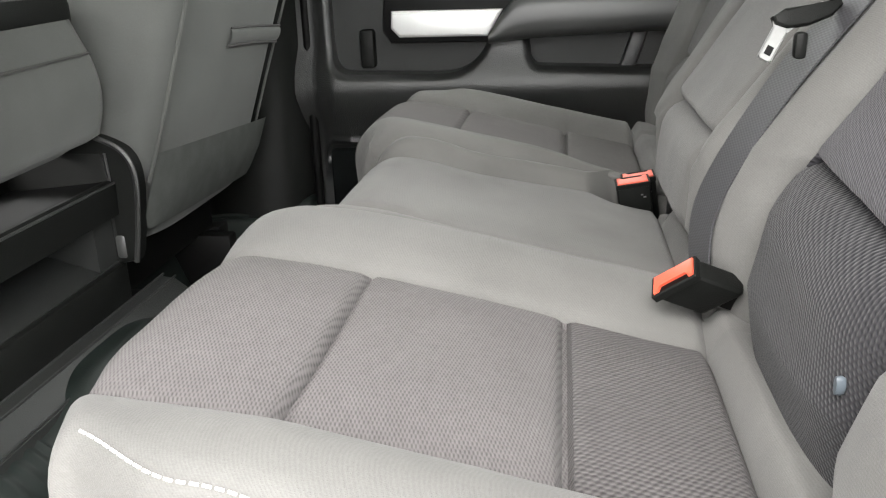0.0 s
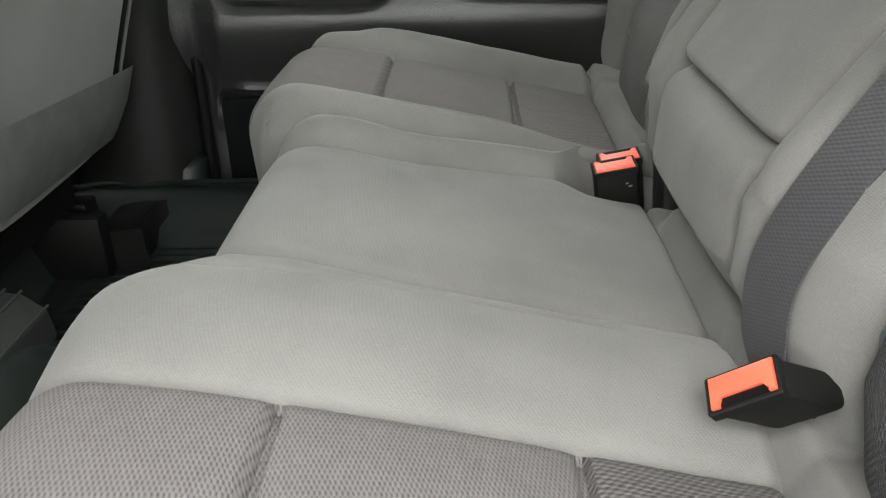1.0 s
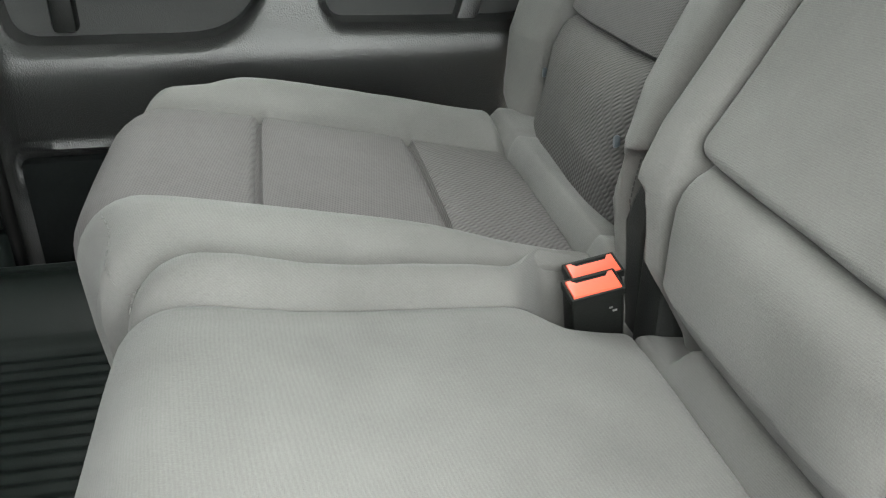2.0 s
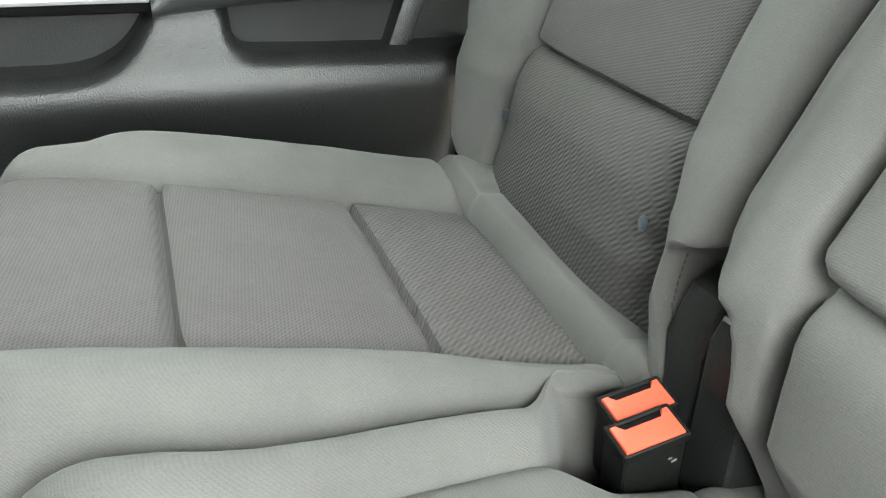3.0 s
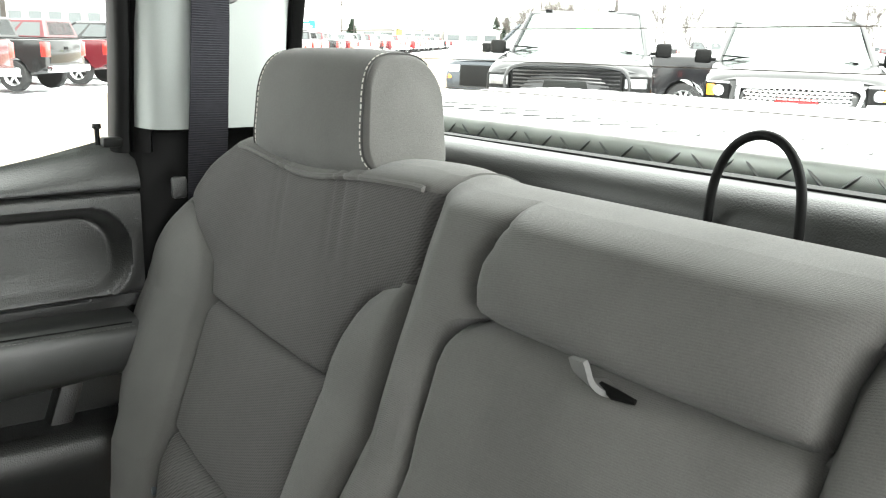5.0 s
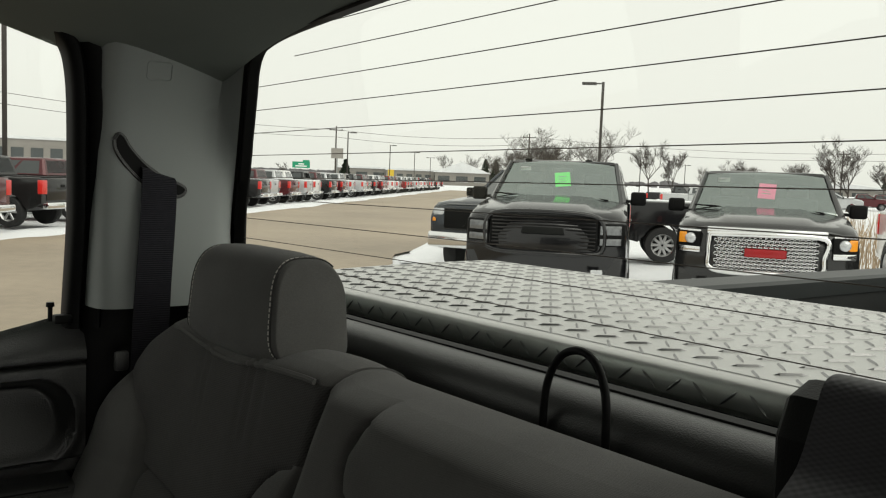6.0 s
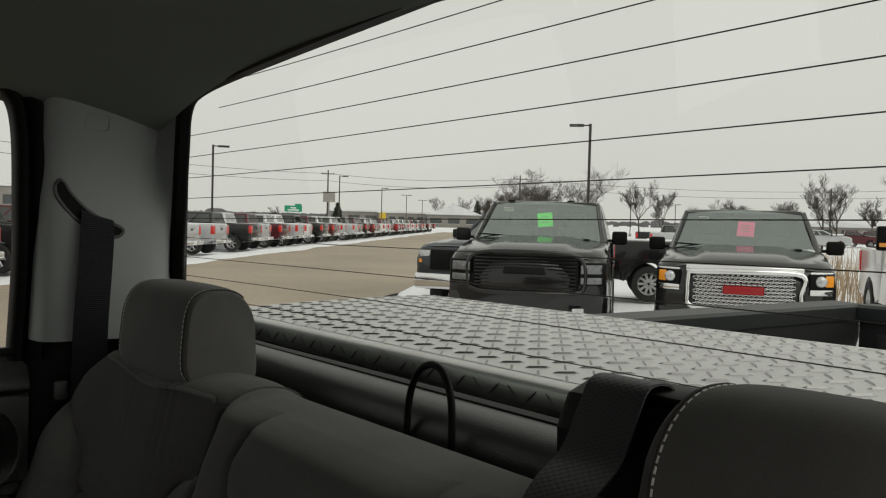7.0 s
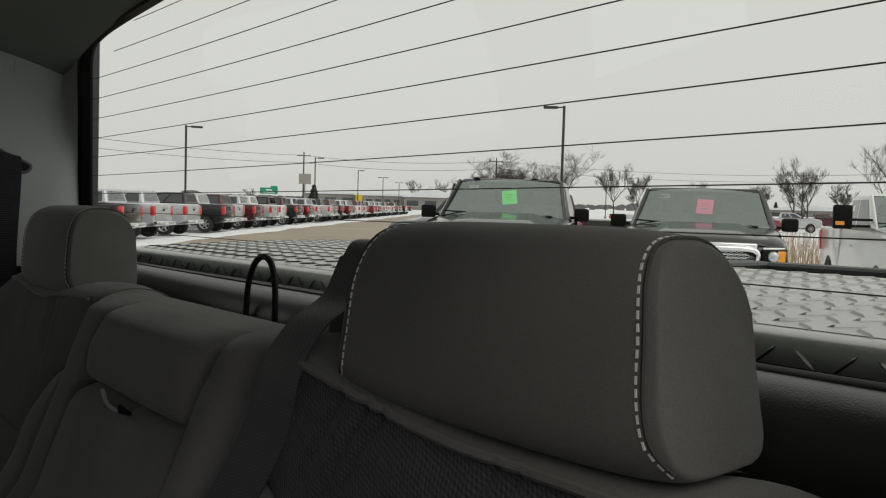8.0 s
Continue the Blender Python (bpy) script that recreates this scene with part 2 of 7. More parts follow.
BADGE = material("badge_red", (0.33, 0.015, 0.018), 0.25, 0.2, 0.1)
POLE = material("bronze_pole", (0.042, 0.036, 0.032), 0.6, 0.3, 0.15)
BARK = material("bark", (0.055, 0.046, 0.040), 0.95, 0, 0.3, 5, 40, 0.6, 0.01)
FARWOOD = material("far_bare_woods", (0.13, 0.125, 0.13), 0.95, 0, 0.25, 0.2, 2)
NEEDLES = material("evergreen_needles", (0.022, 0.036, 0.020), 0.9, 0, 0.4, 2, 30, 0.3)
WEEDS = material("dry_weeds", (0.36, 0.27, 0.18), 0.9, 0, 0.35, 3, 40, 0.2)
WALLM = material("building_wall", (0.24, 0.225, 0.205), 0.85, 0, 0.12, 0.5, 20, 0.2, 0.01, rnd=0.25)
ROOFM = material("snowy_roof", (0.66, 0.67, 0.68), 0.8, 0, 0.15, 0.4, 10, 0.2)
SIGN = material("green_road_sign", (0.0, 0.235, 0.115), 0.5, 0, 0.06)
YELLOW = material("yellow_paint", (0.62, 0.42, 0.03), 0.5, 0, 0.1)
WHITE = material("white_panel", (0.75, 0.75, 0.74), 0.5, 0, 0.05)
PAINTS = {k: material("car_paint_" + k, c, 0.16, mtl, 0.06, 1.5, 40, 0.0, coat=0.35, spec=0.4) for k, c, mtl in (
    ("black", (0.007, 0.007, 0.008), 0.0), ("charcoal", (0.016, 0.016, 0.016), 0.1), ("silver", (0.50, 0.51, 0.52), 0.3), ("white", (0.72, 0.72, 0.71), 0.0),
    ("red", (0.20, 0.010, 0.012), 0.1), ("maroon", (0.085, 0.012, 0.016), 0.2), ("slate", (0.028, 0.034, 0.042), 0.2), ("pewter", (0.22, 0.215, 0.20), 0.5), ("lime", (0.25, 0.55, 0.03), 0.0))}


# ---------------------------------------------------------------- mesh helpers
def mesh(name, verts, faces, mat, smooth=True):
    me = bpy.data.meshes.new(name)
    me.from_pydata([tuple(map(float, v)) for v in verts], [], [tuple(int(i) for i in f) for f in faces])
    me.materials.append(mat)
    if smooth:
        me.polygons.foreach_set("use_smooth", [True] * len(me.polygons))
    me.update()
    return me


def part(name, geo, mat, parent, label="", smooth=True, at=None):
    """Links (verts, faces) or a bmesh as ONE mesh object under a thing or a part."""
    if isinstance(geo, bmesh.types.BMesh):
        me = bpy.data.meshes.new(name)
        bmesh.ops.recalc_face_normals(geo, faces=geo.faces)
        geo.to_mesh(me)
        geo.free()
        me.materials.append(mat)
        if smooth:
            me.polygons.foreach_set("use_smooth", [True] * len(me.polygons))
            me.set_sharp_from_angle(angle=radians(24))
    else:
        me = mesh(name, *geo, mat, smooth)
        if smooth:
            me.set_sharp_from_angle(angle=radians(50))
    ob = new(name, me)
    ob.parent = parent
    if at is not None:
        ob.matrix_basis = at
    if label:
        ob["label"] = label
    return ob


def thing(name, label, category, m=None, group="", kind=""):
    ob = new(name)
    ob.empty_display_size = 0.05
    if m is not None:
        ob.matrix_basis = m
    return tagged(ob, label, category, group, kind)


def single(name, geo, mat, label, category, kind="", group="", smooth=True, m=None):
    return tagged(part(name, geo, mat, None, "", smooth, m), label, category, group, kind)


def box(lo, hi, r=0.0, seg=2):
    """A box between two corners, with rounded edges."""
    bm = bmesh.new()
    bmesh.ops.create_cube(bm, size=1)
    lo, hi = Vector(lo), Vector(hi)
    for v in bm.verts:
        v.co = Vector([lo[i] + (v.co[i] + 0.5) * (hi[i] - lo[i]) for i in range(3)])
    if r:
        bmesh.ops.bevel(bm, geom=bm.edges[:], offset=r, segments=seg, profile=0.5, affect="EDGES")
    return bm


def join(*bms):
    out = bmesh.new()
    for b in bms:
        me = bpy.data.meshes.new("tmp")
        b.to_mesh(me)
        b.free()
        out.from_mesh(me)
        bpy.data.meshes.remove(me)
    return out


def moved(bm, m):
    bmesh.ops.transform(bm, matrix=m, verts=bm.verts)
    return bm


def prism(outline, y0, y1, r=0.0, seg=2, axis="y"):
    """An outline in x, z drawn out along y (or in y, z along x)."""
    bm = bmesh.new()
    put = (lambda a, b, d: (a, d, b)) if axis == "y" else ((lambda a, b, d: (d, a, b)) if axis == "x" else (lambda a, b, d: (a, b, d)))
    a = [bm.verts.new(put(p, q, y0)) for p, q in outline]
    b = [bm.verts.new(put(p, q, y1)) for p, q in outline]
    bm.faces.new(a)
    bm.faces.new(b[::-1])
    for i in range(len(a)):
        j = (i + 1) % len(a)
        bm.faces.new((a[j], a[i], b[i], b[j]))
    if r:
        rim = [e for e in bm.edges if len({round(v.co[{"y": 1, "x": 0, "z": 2}[axis]], 5) for v in e.verts}) == 1]
        bmesh.ops.bevel(bm, geom=rim, offset=r, segments=seg, profile=0.5, affect="EDGES")
    return bm


def grid(rows, close=False):
    """Verts and quads of a sheet from rows of points."""
    n = len(rows[0])
    verts = [p for r in rows for p in r]
    faces = []
    for i in range(len(rows) - 1):
        for j in range(n if close else n - 1):
            k = (j + 1) % n
            faces.append((i * n + j, i * n + k, (i + 1) * n + k, (i + 1) * n + j))
    return verts, faces


def loft(rings):
    """A closed skin through rings of equal length, with caps."""
    v, f = grid(rings, True)
    n = len(rings[0])
    f.append(tuple(range(n))[::-1])
    f.append(tuple(range(len(v) - n, len(v))))
    return v, f


def tube(path, radius, seg=8):
    """A round bar along a path of points; radius may be a list."""
    path = [Vector(p) for p in path]
    rings = []
    side = None
    for i, p in enumerate(path):
        d = (path[min(i + 1, len(path) - 1)] - path[max(i - 1, 0)]).normalized()
        if side is None or abs(side.dot(d)) > 0.95:
            side = d.orthogonal().normalized()
        side = (side - d * side.dot(d)).normalized()
        up = d.cross(side)
        r = radius[i] if isinstance(radius, (list, tuple)) else radius
        rings.append([p + r * (math.cos(2 * math.pi * k / seg) * side + math.sin(2 * math.pi * k / seg) * up) for k in range(seg)])
    return loft(rings)


def band(path, wide, width, thick):  # wide: one direction, or one for each point
    """A flat strap along a path; wide: the direction of its width at each point, or one for all."""
    path = [Vector(p) for p in path]
    rings = []
    for i, p in enumerate(path):
        d = (path[min(i + 1, len(path) - 1)] - path[max(i - 1, 0)]).normalized()
        w = Vector(wide[i] if isinstance(wide[0], (tuple, list, Vector)) else wide)
        w = (w - d * w.dot(d)).normalized()
        n = d.cross(w)
        rings.append([p + a * w * width / 2 + b * n * thick / 2 for a, b in ((-1, -1), (1, -1), (1, 1), (-1, 1))])
    return loft(rings)


def smooth_path(pts, n=8):
    """Catmull-Rom through points."""
    pts = [Vector(p) for p in pts]
    q = [2 * pts[0] - pts[1]] + pts + [2 * pts[-1] - pts[-2]]
    out = []
    for i in range(1, len(q) - 2):
        a, b, c, d = q[i - 1:i + 3]
        for k in range(n):
            t = k / n
            out.append(0.5 * ((2 * b) + (c - a) * t + (2 * a - 5 * b + 4 * c - d) * t * t + (3 * b - a - 3 * c + d) * t ** 3))
    return out + [pts[-1]]


def lathe(profile, seg=24, axis="y"):
    """Radius and height pairs turned round an axis."""
    rows = []
    for r, h in profile:
        ring = []
        for k in range(seg):
            c, s = math.cos(2 * math.pi * k / seg) * r, math.sin(2 * math.pi * k / seg) * r
            ring.append((c, h, s) if axis == "y" else (c, s, h))
        rows.append(ring)
    return loft(rows)


def stitches(name, path, parent, gap=0.0075, length=0.005, r=0.0011, mat=None, label="pale contrast stitching"):
    """A row of short threads along a path, as one piece."""
    pts = [Vector(p) for p in path]
    verts, faces, walked, nxt = [], [], 0.0, 0.0
    for a, b in zip(pts, pts[1:]):
        d = b - a
        ln = d.length
        if ln < 1e-6:
            continue
        while nxt <= walked + ln:
            p = a + d * ((nxt - walked) / ln)
            v, f = tube([p, p + d.normalized() * length], r, 5)
            faces += [tuple(i + len(verts) for i in q) for q in f]
            verts += v
            nxt += gap
        walked += ln
    return part(name, (verts, faces), mat or STITCH, parent, label)


def smoothstep(a, b, x):
    t = min(1.0, max(0.0, (x - a) / (b - a)))
    return t * t * (3 - 2 * t)


def dent(d, w):
    return math.exp(-(d / w) ** 2)


def split_sheet(rows, tell, specs, parent):
    """Cuts one sheet of points into parts by what tell(i, j) says of each cell; specs: key -> (name, material, label)."""
    n = len(rows[0])
    flat = [p for r in rows for p in r]
    cells = {}
    for i in range(len(rows) - 1):
        for j in range(n - 1):
            cells.setdefault(tell(i, j), []).append((i * n + j, i * n + j + 1, (i + 1) * n + j + 1, (i + 1) * n + j))
    for key, quads in cells.items():
        ids = sorted({i for q in quads for i in q})
        at = {i: k for k, i in enumerate(ids)}
        name, mat, label = specs[key]
        part(name, ([flat[i] for i in ids], [tuple(at[i] for i in q) for q in quads]), mat, parent, label)


# ---------------------------------------------------------------- rear bench
# The truck's own axes: x to the rear, y to the passenger side, z up.
CUSH = np.polyfit([-0.36, -0.30, -0.175, 0.0, 0.14, 0.20], [1.113, 1.111, 1.090, 1.052, 1.022, 1.012], 3)
BACK_Z = [0.95, 1.03, 1.10, 1.16, 1.202, 1.28, 1.341, 1.44, 1.545, 1.63]
BACK_X = [0.184, 0.182, 0.171, 0.181, 0.199, 0.245, 0.281, 0.313, 0.344, 0.366]
TOP, GAP, GROOVE, LOW = 1.545, 0.238, 1.460, 1.188
OUTER = {1: 0.583, -1: 0.563}  # outer seam of each cushion's insert


def cush_z(x):
    return float(np.polyval(CUSH, x))


def back_x(z):
    return float(np.interp(z, BACK_Z, BACK_X))


def twist(a, z):
    """How far the outer half of a backrest lies behind its inner half."""
    return smoothstep(0.32, 0.66, a) * float(np.interp(z, [1.03, 1.10, 1.20, 1.34, 1.55], [0.008, 0.034, 0.026, 0.013, 0.006]))


def edge_lift(z):
    """How far both backrests stand forward where they meet."""
    return float(np.interp(z, [1.0, 1.12, 1.2, 1.3, 1.46, 1.545], [0.020, 0.032, 0.029, 0.021, 0.010, 0.003]))


def cush_lift(y, x, side):
    """Height of padding over the cushion's base line. side: 1 the single seat, -1 the double one."""
    a = y * side
    rear = smoothstep(0.120, 0.150, x)
    h = 0.0
    edge = OUTER[side]
    if a > edge:
        t = (a - edge) / 0.16
        h = 0.031 * math.sin(math.pi * min(1, t * 1.1) ** 0.75) * (1 - 0.5 * rear) * (1 - (0.45 * smoothstep(-0.16, -0.30, x) if side < 0 else 0))
    elif a > 0.29:
        t = (a - 0.29) / (edge - 0.29)
        h = 0.009 * (1 - (2 * t - 1) ** 4)
        for x0, x1 in ((-0.40, -0.178), (-0.178, 0.002), (0.002, 0.134)):
            if x0 <= x < x1:
                s = (x - x0) / (x1 - x0)
                h *= 0.35 + 0.65 * (1 - (2 * s - 1) ** 6)
        h -= 0.013 * (dent(x + 0.178, 0.0036) + dent(x - 0.002, 0.0036))
    elif side > 0:
        if a > 0.20:
            h = 0.033 * math.sin(math.pi * (a - 0.20) / 0.09) ** 0.75 * (1 - 0.45 * smoothstep(-0.05, 0.10, x))
        else:
            h = 0.022 * math.sin(math.pi * min(1.0, max(0.0, (a - 0.148) / 0.052))) ** 0.8
        h -= 0.010 * dent(a - 0.20, 0.006)
    else:
        if a > 0.125:
            h = 0.024 * math.sin(math.pi * (a - 0.125) / 0.165) ** 0.8 * (0.72 + 0.28 * smoothstep(-0.30, -0.12, x))
            h -= 0.0035 * dent(a - 0.165, 0.0032)
        else:
            h = 0.004 * (1 - min(1.0, abs(a) / 0.125) ** 4)
        h -= 0.009 * dent(a - 0.125, 0.009)
    h -= 0.006 * (dent(a - 0.29, 0.0042) + dent(a - edge, 0.0042))
    h -= 0.012 * dent(x - 0.134, 0.006) 
    if x > 0.134:
        h = h * 0.3 + 0.026 * smoothstep(0.128, 0.150, x) * smoothstep(0.722, 0.680, a) * (smoothstep(0.205, 0.265, a) if side > 0 else smoothstep(-0.105, -0.080, a) * (1 - dent(a - 0.226, 0.018)))
    h += 0.0016 * noise.noise((x * 9, y * 9, 3.1)) + 0.0008 * noise.noise((x * 26, y * 26, 7.7))
    return h


def side_edge(x, side=1):
    """Where the outer side of the cushion lies."""
    if side < 0:
        return 0.664 + 0.086 * smoothstep(-0.20, 0.11, x) - 0.036 * smoothstep(-0.21, -0.31, x)
    return 0.664 + 0.086 * smoothstep(-0.20, 0.11, x) - 0.048 * smoothstep(-0.18, -0.30, x)


def curl_at(y, side=1):
    if side < 0:
        return 0.020 * smoothstep(0.54, 0.62, y) ** 2
    return 0.024 * smoothstep(0.52, 0.625, y) ** 2


def cushion(side, ob):
    """One seat cushion of the bench, with its sewn panels."""
    lo, hi = (0.157, 0.583) if side > 0 else (-0.150, OUTER[-1])
    inner = sorted(set(np.round(np.r_[np.arange(lo, hi, 0.0050), [0.29, 0.20, hi]], 4)))
    fr = [0, 0.08, 0.16, 0.26, 0.36, 0.46, 0.56, 0.66, 0.76, 0.86, 0.94, 1.0]
    ER, FR = 0.035, 0.055
    xs = list(np.arange(0.205, 0.12, -0.004)) + list(np.arange(0.12, -0.2901, -0.0040))
    def nose(a):  # how far back the front edge lies at a place across the seat
        if side < 0:
            return 0.063 * smoothstep(0.205, 0.115, a) - 0.006 * smoothstep(0.48, 0.56, a)
        return 0.012 * smoothstep(0.33, 0.28, a) + 0.030 * smoothstep(0.285, 0.225, a) + 0.030 * smoothstep(0.212, 0.190, a)

    FX = -0.290
    front = [("a", p) for p in np.linspace(0.1, math.pi / 2, 9)] + [("d", d) for d in (0.06, 0.12, 0.18, 0.25)]
    rows, keyx, stn = [], [], None
    for st in [("t", x) for x in xs] + front:
        row = []
        outer_x = st[1] if st[0] == "t" else FX
        y_out = side_edge(outer_x, side)
        ER = min(0.035 if side > 0 else 0.026, (y_out - hi) * 0.7)
        ys = [("w", d) for d in (-0.20, -0.09, -0.035)] + [("e", p) for p in np.linspace(math.pi / 2, 0.2, 5)]
        stations = [(lo - ER * math.sin(p) + ER * 0.6, ER * (1 - math.cos(p)) * 0.8) if k == "e" else (lo - ER * 0.4, 0.03 - p) for k, p in ys]
        stations += [(y, 0.0) for y in inner if y > lo + 0.02]
        top_end = y_out - ER
        stations += [(hi + (top_end - hi) * f, 0.0) for f in fr[1:]]
        stations += [(top_end + ER * math.sin(p), ER * (1 - math.cos(p))) for p in np.linspace(0.25, math.pi / 2, 6)]
        stations += [(y_out, ER + d) for d in (0.05, 0.12, 0.22)]
        stn = stn or [y for y, _ in stations]
        for y, dy in stations:
            y0 = y
            if side > 0:
                y += (0.055 * smoothstep(-0.25, 0.08, outer_x) - 0.018) * smoothstep(0.29, 0.16, y) + 0.050 * smoothstep(0.030, 0.080, outer_x) * smoothstep(0.225, 0.165, y)
            else:
                y -= (0.055 * smoothstep(-0.25, 0.08, outer_x) - 0.032 * smoothstep(0.030, 0.075, outer_x) - 0.018) * smoothstep(0.0, -0.14, y)
            curl = curl_at(y0, side) + nose(y0)
            if st[0] == "t":
                x, dx = st[1] + curl * smoothstep(-0.10, FX, st[1]), 0.0
            elif st[0] == "a":
                fr_y = FR - (0.018 * smoothstep(0.52, 0.60, y0) if side > 0 else 0.036 * smoothstep(0.48, 0.56, y0))
                x, dx = FX - fr_y * math.sin(st[1]) + curl, fr_y * (1 - math.cos(st[1]))
            else:
                fr_y = FR - (0.018 * smoothstep(0.52, 0.60, y0) if side > 0 else 0.036 * smoothstep(0.48, 0.56, y0))
                x, dx = FX - fr_y + 0.25 * st[1] ** 1.5 + curl, fr_y + st[1]
            ref = st[1] if st[0] == "t" else FX
            z = cush_z(max(ref, -0.33)) + cush_lift(y0 * side, ref, side) * (1 - 0.5 * min(1, dx / 0.05)) - dx - min(dy, 0.25)
            row.append((x, y * side, max(z, 0.80)))
        rows.append(row)
        keyx.append(ref if st[0] == "t" else FX - 0.01 - dx)

    def tell(i, j):
        y, x = (stn[j] + stn[j + 1]) / 2, (keyx[i] + keyx[i + 1]) / 2
        # Inner side walls turn near-black towards the rear, next to the buckles.
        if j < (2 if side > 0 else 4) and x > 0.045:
            return "buckle_side"
        if x > 0.134:
            return "strip"
        if 0.29 < y < hi and x > -0.36:
            return "rear" if x > 0.002 else ("middle" if x > -0.178 else "front")
        if y > hi:
            return "outer"
        return "inner" if (y > 0.125 or side > 0) else "centre"

    ins = INSERT if side > 0 else INSERT_L
    split_sheet(rows, tell, {
        "strip": ("cushion_strip", CLOTH, ""), "buckle_side": ("cushion_lining", CARPET, "black cushion side beside the buckles"), "rear": ("cushion_insert", RIB if side > 0 else RIB_L, "ribbed dark grey cloth panel at the rear"), "middle": ("cushion_insert", ins, "woven dark grey cloth panel"),
        "front": ("cushion_insert", ins, "woven dark grey cloth panel over the front edge"), "outer": ("cushion_outer_bolster", CLOTH, ""), "inner": ("cushion_inner_bolster", CLOTH, ""), "centre": ("centre_panel", CLOTH, "plain flat grey cloth panel")}, ob)
    # Sewn edge along the outer side and round the front corner.
    path = [Vector(r[-8]).lerp(Vector(r[-7]), 0.5).lerp(Vector(r[-13]), smoothstep(-0.294, -0.308, k)) if side < 0 else Vector(r[-5]) for r, k in zip(rows, keyx) if (-0.2955 if side < 0 else -0.297) < k < 0.10]
    path = [p + Vector((0, side * 0.0008, 0.0006)) for p in path]
    stitches("stitching", path, ob, 0.0072, 0.0050, 0.0010)
    if side > 0:
        e = []
        for y in np.linspace(0.285, 0.165, 24):
            p = 0.55 + 0.5 * (0.285 - y) / 0.12
            yy = y - 0.018 * smoothstep(0.29, 0.16, y)
            e.append((FX - FR * math.sin(p) - 0.001 + nose(y) + curl_at(y), yy, cush_z(FX) + cush_lift(y, FX, 1) * (1 - 0.5 * min(1, FR * (1 - math.cos(p)) / 0.05)) - FR * (1 - math.cos(p)) + 0.001))
        stitches("stitching", e[6:], ob, 0.0085, 0.0055, 0.0005, CLOTH)
    return ob


def gap_at(z):
    """Where the two backrests meet."""
    return float(np.interp(z, [1.15, 1.20, 1.28, 1.40], [0.208, 0.218, 0.230, GAP]))


def in_edge(z, side):
    return -0.014 * (side < 0) * smoothstep(1.13, 1.20, z) * smoothstep(1.45, 1.36, z) + float(np.interp(z, [1.0, 1.06, 1.10, 1.14, 1.17, 1.203, 1.26, 1.336, 1.373, 1.398, 1.42, 1.436, 1.447, 1.454, 1.458], [0.285, 0.284, 0.280, 0.281, 0.289, 0.306, 0.322, 0.336, 0.334, 0.327, 0.315, 0.302, 0.285, 0.262, GAP + 0.004]))


def out_edge(z, side):
    if side < 0:
        return float(np.interp(z, [1.0, 1.06, 1.12, 1.16, 1.20, 1.341, 1.40, 1.44, 1.466], [0.545, 0.552, 0.562, 0.570, 0.582, 0.626, 0.660, 0.702, 0.750]))
    return float(np.interp(z, [1.0, 1.03, 1.10, 1.185, 1.217, 1.277, 1.336, 1.39, 1.413, 1.436, 1.455, 1.466], [0.652, 0.652, 0.648, 0.643, 0.645, 0.652, 0.669, 0.690, 0.710, 0.733, 0.750, 0.760]))


def mid_edge(z, y):
    """Half width of the folding middle on the side that y names: rounded corners on one, a straight seam on the other."""
    if y < 0:
        return float(np.interp(z, [1.0, 1.15, 1.19, 1.25, 1.44, 1.50, 1.532, 1.56], [0.140, 0.144, 0.145, 0.147, 0.150, 0.154, 0.162, 0.172]))
    return float(np.interp(z, [1.0, 1.15, 1.181, 1.205, 1.257, 1.309, 1.371, 1.42, 1.436, 1.447, 1.454, 1.460, 1.466, 1.475, 1.49, 1.511, 1.539, 1.56], [0.112, 0.118, 0.122, 0.138, 0.144, 0.153, 0.164, 0.168, 0.165, 0.157, 0.146, 0.135, 0.136, 0.142, 0.145, 0.144, 0.132, 0.112]))


